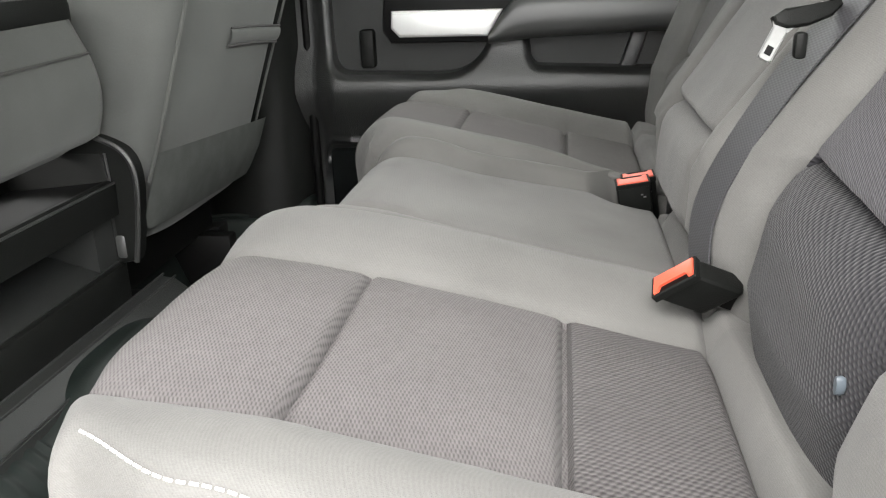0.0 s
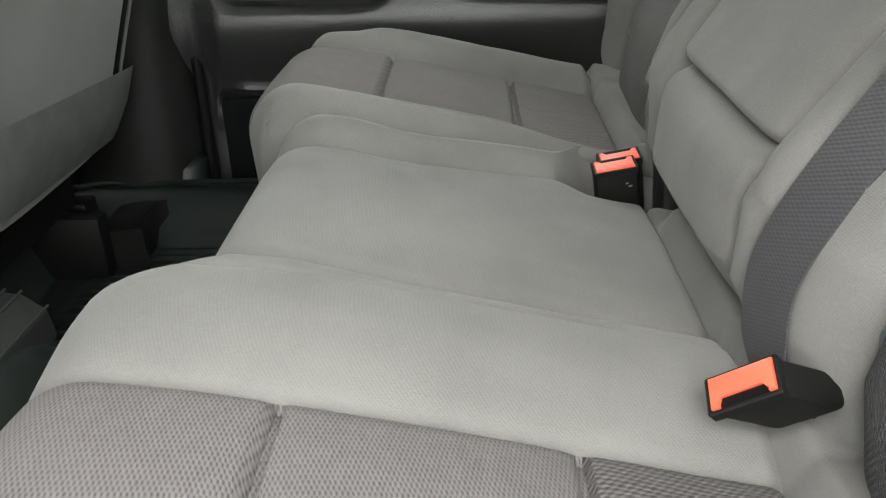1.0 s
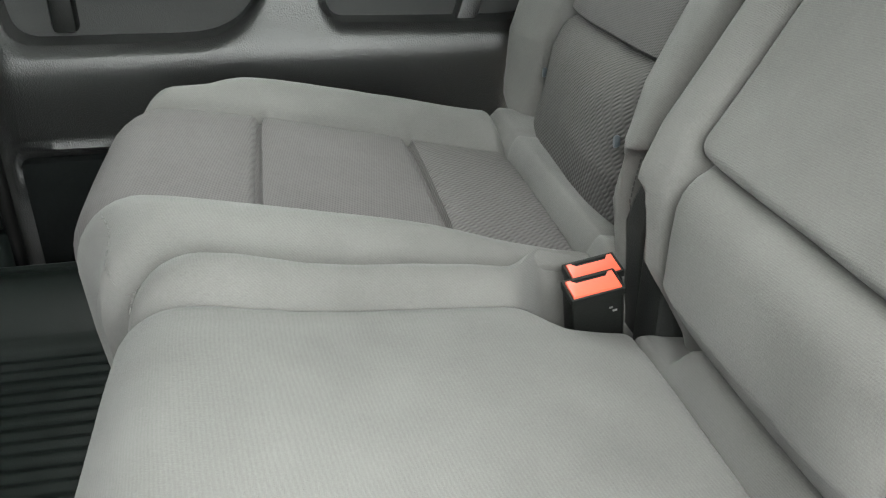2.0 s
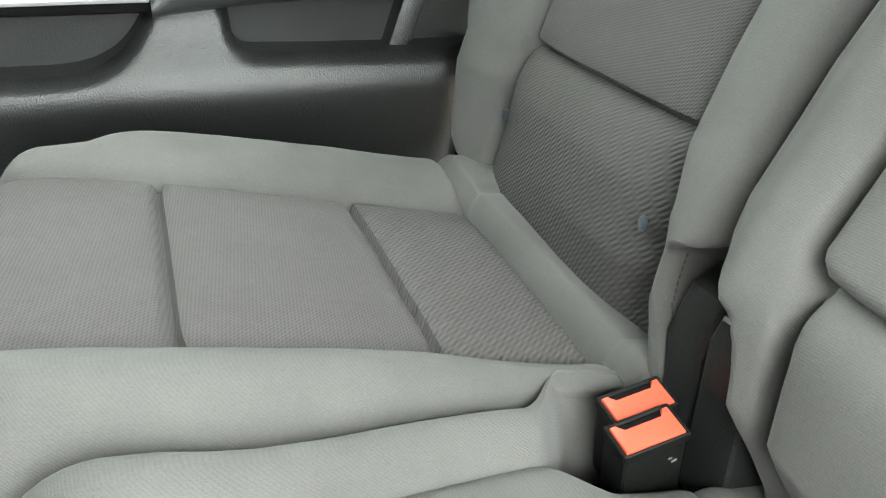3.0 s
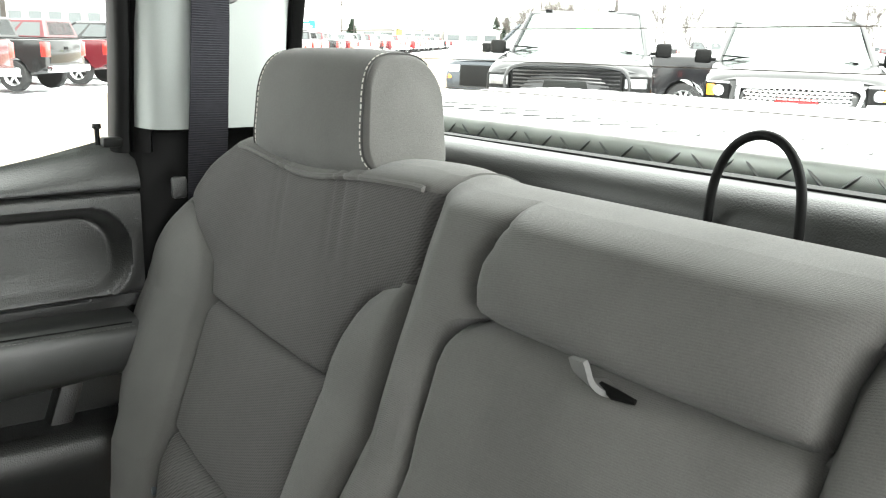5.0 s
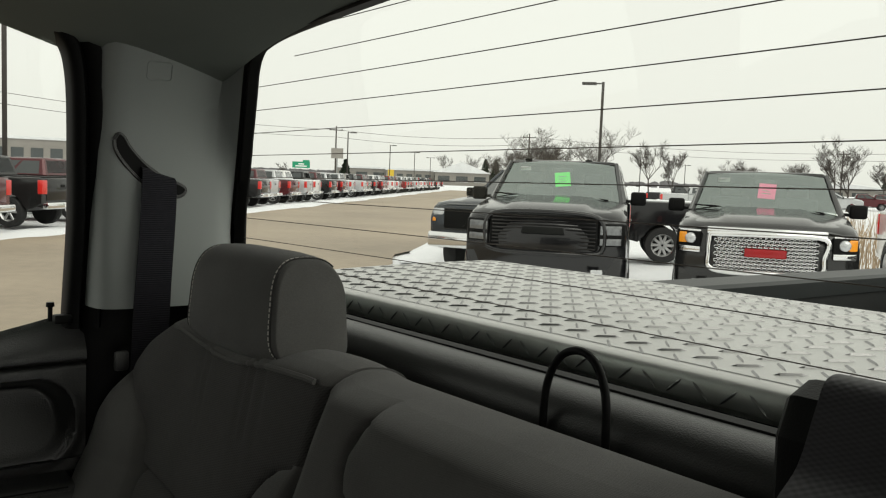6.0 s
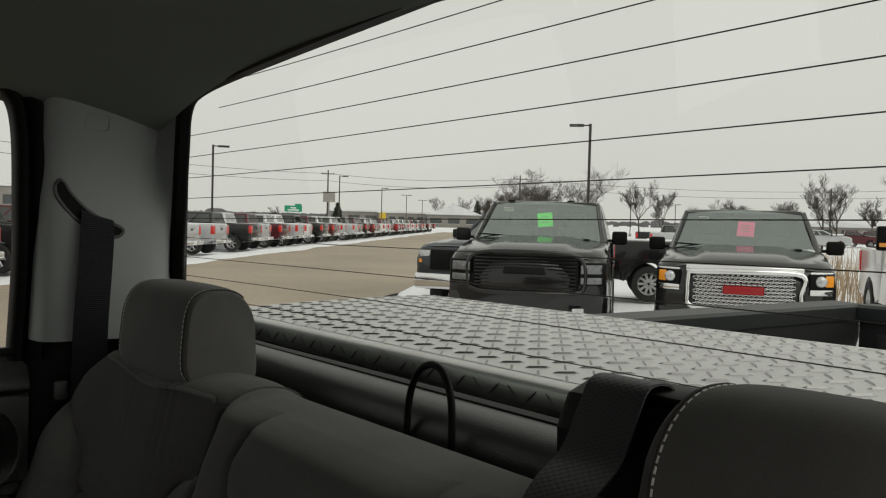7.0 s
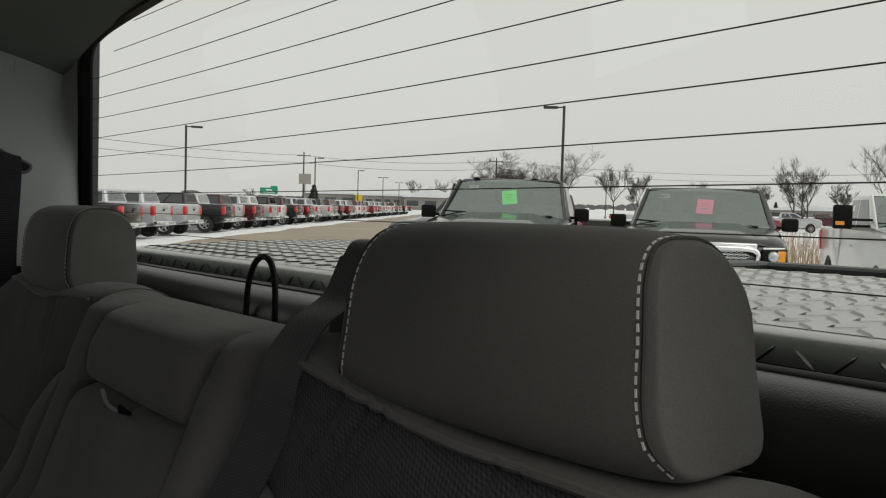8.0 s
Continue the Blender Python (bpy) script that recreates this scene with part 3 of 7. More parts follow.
def back_lift(y, z, side):
    """How far the back's padding stands forward of its base line."""
    a, ie, oe = y * side, in_edge(z, side), out_edge(z, side)
    h = 0.0
    if a > oe:
        t = min(1, (a - oe) / 0.14)
        h = 0.034 * math.sin(math.pi * (0.06 + 0.62 * t)) ** 0.8 * smoothstep(1.56, 1.46, z) + 0.003
    elif a > ie:
        t = (a - ie) / max(0.05, oe - ie)
        h = (0.010 + 0.012 * smoothstep(1.202, 1.18, z)) * (1 - abs(2 * t - 1) ** 4)
        for z0, z1 in ((1.01, 1.202), (1.202, 1.341), (1.341, 1.62)):
            if z0 <= z < z1:
                h *= 0.3 + 0.7 * (1 - abs(2 * (z - z0) / (z1 - z0) - 1) ** 5)
        h -= 0.012 * (dent(z - 1.202, 0.0052) + dent(z - 1.341, 0.0052))
        h += 0.020 * smoothstep(0.58, 0.70, a) * smoothstep(1.38, 1.45, z) * smoothstep(1.57, 1.50, z)
        if z > 1.38:  # creases below the head restraint
            for c, wd, dp in ((0.365, 0.005, 0.003), (0.395, 0.006, 0.005), (0.415, 0.005, 0.004), (0.53, 0.005, 0.003), (0.55, 0.004, 0.002)):
                h -= dp * dent(a - c + (1.545 - z) * 0.25, wd) * smoothstep(1.40, 1.52, z)
    elif a > gap_at(z):
        gap = gap_at(z)
        t = (a - gap) / max(0.02, ie - gap)
        h = edge_lift(z) * (1 - t) + 0.004 * t + 0.016 * math.sin(math.pi * t) ** 0.8 * smoothstep(1.47, 1.38, z)
    if a > gap_at(z):
        h -= 0.008 * (dent(a - ie, 0.0042) * smoothstep(1.458, 1.435, z) + dent(a - oe, 0.0042) * (1 if z < 1.46 else 0))
    else:  # the middle of the bench
        fwd = float(np.interp(z, [0.98, 1.033, 1.10, 1.17, 1.30, 1.46, 1.545], [0.0, 0.014, 0.040, 0.050, 0.034, 0.020, 0.016]))
        c, edge = abs(y), mid_edge(z, y)
        bump = 0.0
        if c > edge:
            bump = 0.010 * math.sin(math.pi * min(1, (c - edge) / max(0.02, gap_at(z) - edge))) - 0.003 * dent(z - LOW + 0.93 * (c - edge), 0.007)
        elif z > GROOVE:
            bump = 0.022 * min(1.0, math.sin(math.pi * min(0.5, (z - GROOVE) / 0.07 * 0.5 + 0.02))) ** 0.7 * (1 - (c / edge) ** 8)
        elif z > LOW:
            bump = 0.005 * (1 - (c / edge) ** 6)
        else:
            bump = 0.014 * math.sin(math.pi * min(1, max(0, (LOW - z) / 0.15))) ** 0.6 * (1 - (c / edge) ** 6)
        bump -= 0.016 * dent(c - edge, 0.006) * (1 if 1.08 < z < 1.53 else 0.2)
        if c < edge:
            bump -= 0.016 * dent(z - GROOVE, 0.007) + 0.013 * dent(z - LOW, 0.006)
        h = fwd + bump
        k = smoothstep(gap_at(z) - 0.05, gap_at(z), abs(a))
        h = h * (1 - k) + edge_lift(z) * k
    return h - (twist(a, z) if side > 0 else 0.0) + 0.0016 * noise.noise((z * 8, y * 8, 1.7)) + 0.0008 * noise.noise((z * 25, y * 25, 4.4))


def backrest(side, ob):
    """One backrest of the bench with its panels; the double one carries the middle."""
    zs = sorted(set(np.round(np.r_[np.arange(0.985, TOP, 0.0050), [1.202, 1.341, GROOVE, LOW, TOP]], 4)))
    ER, TR = 0.03, 0.045
    rows, keyz = [], []
    for kind, p in [("b", z) for z in zs] + [("a", q) for q in np.linspace(0.2, math.pi, 11)] + [("d", d) for d in (0.08, 0.2, 0.35)]:
        z = p if kind == "b" else TOP
        y_out = float(np.interp(z, [0.98, 1.035, 1.046, 1.060, 1.079, 1.104, 1.162, 1.20, 1.217, 1.240, 1.27, 1.31, 1.35, 1.39, 1.43, 1.48, 1.515, 1.545], [0.69, 0.695, 0.722, 0.740, 0.748, 0.754, 0.757, 0.762, 0.785, 0.820, 0.838, 0.846, 0.846, 0.834, 0.806, 0.770, 0.730, 0.690]))
        if kind != "b":
            y_out -= 0.055 * min(1, (p / 1.6) if kind == "a" else 1)
        st, keys = [], []
        if side > 0:
            lo = float(np.interp(z, [1.0, 1.06, 1.088, 1.117, 1.130, 1.140, 1.147, 1.153, 1.162], [0.238, 0.241, 0.244, 0.248, 0.250, 0.249, 0.245, 0.236, gap_at(z) + 0.003]))
            edges = [(lo + 0.012, max(in_edge(z, side), lo + 0.018), 16, "inner")]
        else:
            ml, mr = mid_edge(z, 1), mid_edge(z, -1)
            lo = -float(np.interp(z, [1.0, 1.06, 1.075, 1.087, 1.103, 1.122, 1.14, 1.152, 1.161, 1.171, 1.18], [0.140, 0.142, 0.144, 0.147, 0.149, 0.151, 0.155, 0.162, 0.178, 0.194, gap_at(z) - 0.003]))
            edges = [(lo + 0.012, max(-ml, lo + 0.016), 18, "side"), (max(-ml, lo + 0.016), mr, 70, "mid"), (mr, gap_at(z), 18, "side2"), (gap_at(z), in_edge(z, side), 16, "inner")]
        e = y_out - ER
        oe = min(out_edge(z, side), e - 0.004) if z < 1.462 else e - 0.0005
        edges += [(edges[-1][1], oe, 80, "insert"), (oe, e, 26, "outer")]
        st = [(lo, -0.10), (lo, -0.045), (lo, -0.018), (lo + 0.003, -0.007), (lo + 0.007, -0.002)]
        keys = ["inner" if side > 0 else "side"] * 5
        for y0, y1, n, key in edges:
            st += [(y0 + (y1 - y0) * k / n, 0.0) for k in range(n)]
            keys += [key] * n
        st += [(e, 0.0)] + [(e + ER * math.sin(q), -ER * (1 - math.cos(q))) for q in np.linspace(0.3, math.pi / 2, 5)] + [(e + ER, -0.06), (e + ER - 0.01, -0.10)]
        keys += ["outer"] * 8
        row = []
        for y, d in st:
            lift = back_lift(y * side, z, side) + max(d, -0.10)
            sag = -0.008 * smoothstep(0.28, 0.20, abs(y)) - 0.016 * dent(y - 0.49, 0.11) * (side > 0) - (0.012 * smoothstep(0.26, 0.40, y) + 0.012 * smoothstep(0.34, 0.52, y) if side < 0 else 0.0)
            if kind == "b":
                tilt = 0.017 * smoothstep(0.31, 0.65, y) * dent(z - 1.20, 0.07)
                row.append((back_x(z) - lift, y * side, z + sag * smoothstep(TOP - 0.06, TOP, z) - tilt))
            elif kind == "a":
                k = math.cos(p)
                row.append((back_x(TOP) + TR - TR * k - lift * max(k, 0), y * side, TOP + sag + (0.017 if side > 0 else 0.017 - 0.009 * smoothstep(0.24, 0.34, y)) * math.sin(p)))
            else:
                row.append((back_x(TOP) + 2 * TR, y * side, TOP + sag - p))
        rows.append(row)
        keyz.append(z if kind == "b" else (1.555 if kind == "a" and p < 1.2 else 1.7))

    PIPE_Z = 1.5435

    def tell(i, j):
        z, key = (keyz[i] + keyz[i + 1]) / 2, keys[j]
        if z > 1.6:
            return "shell"
        if key == "mid":
            return "pillow" if z > GROOVE else ("armrest" if z > LOW else "lower")
        if key in ("insert", "inner", "outer") and z > PIPE_Z:
            return "outer"
        if key == "insert":
            return "low" if z < 1.202 else ("mid" if z < 1.341 else "top")
        return "top" if key in ("inner", "outer") and z > 1.462 else key

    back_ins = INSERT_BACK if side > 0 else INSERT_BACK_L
    split_sheet(rows, tell, {
        "shell": ("back_cover", CLOTH, ""), "side": ("centre_bolster", CLOTH, ""), "side2": ("centre_bolster", CLOTH, ""), "pillow": ("centre_pillow", CLOTH, "padded pillow above the folded armrest"), "armrest": ("folding_armrest", CLOTH, "folded-up cloth armrest"),
        "lower": ("lower_pad", CLOTH, ""), "outer": ("back_outer_bolster", CLOTH, ""), "inner": ("back_inner_bolster", CLOTH, ""),
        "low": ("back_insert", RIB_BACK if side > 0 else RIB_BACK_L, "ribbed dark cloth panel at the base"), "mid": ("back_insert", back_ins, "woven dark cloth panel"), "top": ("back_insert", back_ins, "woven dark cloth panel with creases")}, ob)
    # Piping round the top edge of the outer seat.
    at = min(range(len(keyz)), key=lambda i: abs(keyz[i] - 1.545))
    pp = [Vector(p) + Vector((-0.0015, 0, 0.001)) for p, key in zip(rows[at], keys) if key == "insert"]
    part("piping", tube(pp, 0.0035, 6), CLOTH, ob)
    if side > 0:  # hem beside the hinge cover
        hem = [Vector(r[2]) + Vector((0, -0.0008, 0)) for r, z in zip(rows, keyz) if 1.03 < z < 1.142]
        stitches("stitching", hem, ob, 0.0055, 0.0038, 0.0006, SEAM, "dark hem stitching")
    # Small plastic studs near the base.
    for y, z in ((0.306, 1.136), (0.636, 1.110)) if side > 0 else ((0.283, 1.124), (0.540, 1.124)):
        part("stud", lathe([(0.001, -0.003), (0.0035, -0.0025), (0.0045, 0.0), (0.004, 0.003)], 12), STUD, ob, "small blue-grey plastic stud", at=Matrix.Translation((back_x(z) - back_lift(side * y, z, side) - 0.003, side * y, z)) @ pose(0, 0, 0, 0, 0, 90) @ Matrix.Diagonal((0.7, 1, 1.5, 1)))
    return ob


for side, label in ((1, "single rear car seat in grey cloth with woven dark inserts"), (-1, "double rear car seat in grey cloth with folded middle armrest")):
    seat = thing("rear_seat", label, "car seat", group="rear bench")
    cushion(side, seat)
    backrest(side, seat)


def head_restraint(side):
    """A padded block on two posts, with sewn end caps."""
    ob = thing("head_restraint", "padded grey cloth head restraint with pale stitching", "head restraint", group="rear head restraints")
    hw, zc, yc, rings = (0.137, 1.596, 0.491, []) if side > 0 else (0.148, 1.590, -0.490, [])
    for t in np.sin(np.linspace(-math.pi / 2, math.pi / 2, 45)):
        k = max(0.0, 1 - abs(t) ** 5.0) ** 0.5
        k = 0.45 + 0.55 * k if abs(t) < 0.9999 else 0.40
        ring = []
        for q in range(32):
            an = 2 * math.pi * q / 32
            c, s = math.cos(an), math.sin(an)
            px = 0.047 * math.copysign(abs(c) ** 0.62, c)
            pz = (0.072 if s > 0 else 0.064) * math.copysign(abs(s) ** 0.58, s)
            x = 0.384 + px * (0.82 + 0.18 * k) + 0.06 * pz - 0.006 * t * t * (c < 0) * -1 + (0.010 if c > 0 else 0) * (1 - s)
            ring.append((x - (0.003 if c < 0 else 0) * (1 - s), yc + t * hw * (0.965 - 0.090 * s), zc + pz * (0.72 + 0.28 * k)))
        rings.append(ring)
    part("cushion", loft(rings), CLOTH_FINE, ob)
    for e in (-1, 1):
        t0 = 0.935 if side > 0 else 0.950
        path = []
        for q in np.linspace(-0.32, 1.06, 40):
            an = math.pi * (0.5 + q * 0.75)
            t = (t0 + (0.985 - t0) * smoothstep(0.80, 1.06, q)) * e  # curls outward at the foot
            k = 0.45 + 0.55 * (1 - abs(t) ** 5) ** 0.5
            c, s = math.cos(an), math.sin(an)
            px, pz = 0.047 * math.copysign(abs(c) ** 0.62, c), (0.072 if s > 0 else 0.064) * math.copysign(abs(s) ** 0.58, s)
            x = 0.384 + px * (0.82 + 0.18 * k) * 1.01 + 0.06 * pz - 0.006 * t * t * (c < 0) * -1
            path.append((x - (0.003 if c < 0 else -0.010) * (1 - s), yc + t * hw * (0.965 - 0.090 * s), zc + pz * (0.72 + 0.28 * k) * 1.012))
        part("seam", tube(path, 0.0011, 5), SEAM, ob)
        stitches("stitching", [(x, y - 0.004 * e, z) for x, y, z in path], ob, 0.0066, 0.0044, 0.0010)
    for d in (-0.07, 0.07):
        part("post", tube([(0.385, yc + d, 1.48), (0.383, yc + d, 1.58)], 0.006, 10), STEEL, ob)
    return ob


head_restraint(1)
head_restraint(-1)


def buckle(name, m, label, lean=(0.0, 0.0)):
    """A seat belt buckle: press button in a rimmed face at the origin, body along +x, on a stalk."""
    ob = thing(name, label, "belt buckle", m)
    slant = Matrix(((1, 0, 0, 0), (lean[0], 1, 0, 0), (lean[1], 0, 1, 0), (0, 0, 0, 1)))
    part("housing", moved(box((0.0015, -0.0235, -0.0135), (0.050 if lean[0] else 0.072, 0.0235, 0.0135), 0.006 if lean[0] else 0.004, 3), slant), PLASTIC, ob)
    rim = [box((-0.002, -0.0240, 0.0105), (0.006, 0.0240, 0.0138), 0.001, 1), box((-0.002, -0.0240, -0.0138), (0.006, 0.0240, -0.0118), 0.0008, 1), box((-0.002, -0.0242, -0.013), (0.006, -0.0215, 0.013), 0.0008, 1), box((-0.002, 0.0215, -0.013), (0.006, 0.0242, 0.013), 0.0008, 1)]
    part("rim", join(*rim), PLASTIC, ob, "worn dark rim of the buckle face")
    part("slot", box((-0.0005, -0.0155, 0.0035), (0.004, 0.0155, 0.0105)), PLASTIC_DEEP, ob)
    button = prism([(-0.0212, -0.0116), (0.0212, -0.0116), (0.0212, 0.0100), (0.0165, 0.0100), (0.0140, 0.0030), (-0.0140, 0.0030), (-0.0165, 0.0100), (-0.0212, 0.0100)], -0.0035, 0.003, 0.0012, 2, "x")
    part("button", button, RED, ob, "red press button")
    for k, (y, z) in enumerate(((0.010, 0.002), (0.013, 0.003), (0.010, -0.003), (0.014, -0.002))):
        part("mark", box((0.016 + 0.004 * (k % 2), -y - 0.002, -0.0139), (0.018 + 0.004 * (k % 2), -y + 0.001, -0.0134)), TAG, ob)
    part("stalk", moved(box((0.050, -0.014, -0.004), (0.110, 0.014, 0.004), 0.002, 1), slant), PLASTIC_DEEP, ob)
    return ob


def aim(at, nose, up, s=1.0):
    """A pose with local -x towards nose and z near up."""
    x = -Vector(nose).normalized()
    y = Vector(up).cross(x).normalized()
    z = x.cross(y)
    return Matrix.Translation(at) @ Matrix((x, y, z)).transposed().to_4x4() @ Matrix.Scale(s, 4)


buckle("belt_buckle", aim((0.100, -0.279, 1.0885), (-0.66, -0.19, 0.70), (-0.1, -0.93, -0.35)), "black belt buckle with red button lying on the cushion", (0.36, -0.18))
buckle("belt_buckle", aim((0.108, 0.202, 1.060), (-0.16, -0.16, 1.0), (-0.05, 1.0, 0.16)), "black belt buckle with red button between the cushions")
buckle("belt_buckle", aim((0.098, 0.174, 1.060), (-0.16, -0.16, 1.0), (-0.05, 1.0, 0.16)), "black belt buckle with red button and tiny white marks")
hinge = thing("seat_hinge_cover", "black plastic hinge covers between the backrests", "hinge cover")
part("cover_plate", prism([(0.158, 0.98), (0.152, 1.085), (0.154, 1.106), (0.162, 1.126), (0.184, 1.138), (0.255, 1.146), (0.258, 0.98)], 0.200, 0.2400, 0.007, 3), HINGE, hinge)
part("cover_plate", prism([(0.150, 0.98), (0.152, 1.120), (0.165, 1.132), (0.190, 1.128), (0.198, 1.105), (0.198, 0.98)], 0.150, 0.190, 0.006, 3, "x"), HINGE, hinge)
part("screw_cap", lathe([(0.001, -0.003), (0.006, -0.002), (0.0075, 0.0), (0.006, 0.003)], 14), PLASTIC_DEEP, hinge, "round recess of a screw", at=Matrix.Translation((0.160, 0.172, 1.108)) @ pose(0, 0, 0, 0, 0, 90))


# ---------------------------------------------------------------- cab shell
def rear_x(z):
    return 0.505 - 0.187 * (z - 1.60)


def window_outline():
    """The rear window's edge in y, z: wide at the sill, leaning in to a rounded top."""
    half = [(0.0, 1.569), (0.25, 1.569), (0.50, 1.569), (0.70, 1.571), (0.765, 1.578), (0.792, 1.598), (0.796, 1.630), (0.784, 1.665), (0.760, 1.712), (0.725, 1.772), (0.693, 1.827), (0.660, 1.884), (0.644, 1.908), (0.622, 1.926), (0.590, 1.937), (0.50, 1.947), (0.287, 1.957), (0.0, 1.966)]
    half = [(y + 0.030 * smoothstep(0.45, 0.75, y + 0.6 * max(0, z - 1.62)), z) for y, z in half]
    half = [(y, z + 0.010 * smoothstep(1.88, 1.935, z)) for y, z in half]
    fine = [(p.x, p.z) for p in smooth_path([(y, 0, z) for y, z in half], 4)]
    return fine + [(-y, z) for y, z in fine[-2:0:-1]]


wall_rear = thing("wall_rear", "dark rear cab wall round the back window", "cab wall", kind="structure")
inner = window_outline()
outer = []
for y, z in inner:
    outer.append((0.98 * math.copysign(1, y) if abs(y) > 0.60 else y * 1.3, 1.0 if z < 1.59 else (2.08 if z > 1.93 else z)))
part("wall_panel", grid([[(rear_x(z) + 0.004, y, z) for y, z in inner], [(rear_x(z) + 0.03 + (0.03 if abs(y) > 0.9 else 0), y, z) for y, z in outer]], True), PLASTIC, wall_rear)
part("reveal", grid([[(rear_x(z) + 0.004, y, z) for y, z in inner], [(rear_x(z) + 0.022, y * 1.012, z + 0.004 * math.copysign(1, z - 1.8)) for y, z in inner]], True), PLASTIC_DEEP, wall_rear)
gask = []
for y, z in inner:
    d = Vector((y, (z - 1.78) * 2.2)).normalized()
    gask.append((Vector((rear_x(z) + 0.004, y, z)), Vector((0, d.x, d.y))))
part("gasket", grid([[p + Vector((o, 0, 0)) + n * w for p, n in gask] for o, w in ((0.0, 0.007), (-0.004, 0.006), (-0.006, 0.002), (-0.004, -0.002), (0.01, -0.003))], True), PLASTIC_DEEP, wall_rear, "black rubber window gasket")

window_rear = thing("window_1", "clear rear window with thin defroster lines", "window", kind="structure")
ys = np.linspace(-0.845, 0.845, 25)
pane = part("pane", grid([[(rear_x(z) + 0.018 + 0.02 * (1 - (y / 0.86) ** 2), y, z) for y in ys] for z in (1.56, 1.72, 1.86, 2.0)]), GLASS, window_rear)
pane.visible_shadow = False
for k in range(11):
    z = 1.624 + 0.0342 * k
    hw = float(np.interp(z, [1.6, 1.66, 1.83, 1.90, 1.96], [0.812, 0.812, 0.718, 0.680, 0.46])) + 0.012
    pts = [(rear_x(z) + 0.0165 + 0.02 * (1 - (y / 0.86) ** 2), y, z) for y in np.linspace(-hw, hw, 25)]
    part("defroster_line", band(pts, (0, 0, 1), 0.0010, 0.0006), DEFOG, window_rear).visible_shadow = False

prof = [(0.522, 1.569), (0.500, 1.569), (0.484, 1.567), (0.472, 1.561), (0.464, 1.551), (0.460, 1.537), (0.462, 1.522), (0.467, 1.505), (0.472, 1.48), (0.476, 1.40), (0.48, 1.10)]
part("sill_trim", grid([[(x, y, z) for x, z in prof] for y in np.linspace(-0.80, 0.80, 30)]), SILL, wall_rear, "rounded dark grey trim under the window")
part("frit_band", grid([[(0.531, y, 1.571), (0.534, y, 1.550)] for y in (-0.8, 0.8)]), PLASTIC_DEEP, wall_rear)

# Headliner and roof.
rows = []
for x in np.linspace(-1.75, 0.44, 30):
    row = []
    for y in np.linspace(-0.81, 0.81, 41):
        z = 2.000 - (0.022 + 0.040 * smoothstep(0.12, 0.32, x)) * abs(y / 0.76) ** 4 - 0.012 * (y / 0.8) ** 2 - 0.020 * smoothstep(0.25, 0.44, x) - 0.008 * smoothstep(0.38, 0.44, x) - 0.10 * smoothstep(-1.2, -1.75, x)
        row.append((x, y, z))
    rows.append(row)
single("ceiling", grid(rows), LINER, "dark grey cloth headliner", "ceiling", kind="structure")
single("roof", box((-1.80, -0.82, 2.03), (0.56, 0.82, 2.07), 0.015, 2), PAINTS["charcoal"], "dark painted cab roof panel", "roof", kind="structure")

# Corner pillars beside the rear window.
def pillar_y(z):
    return 0.762 - 0.050 * smoothstep(1.80, 2.0, z) ** 1.2


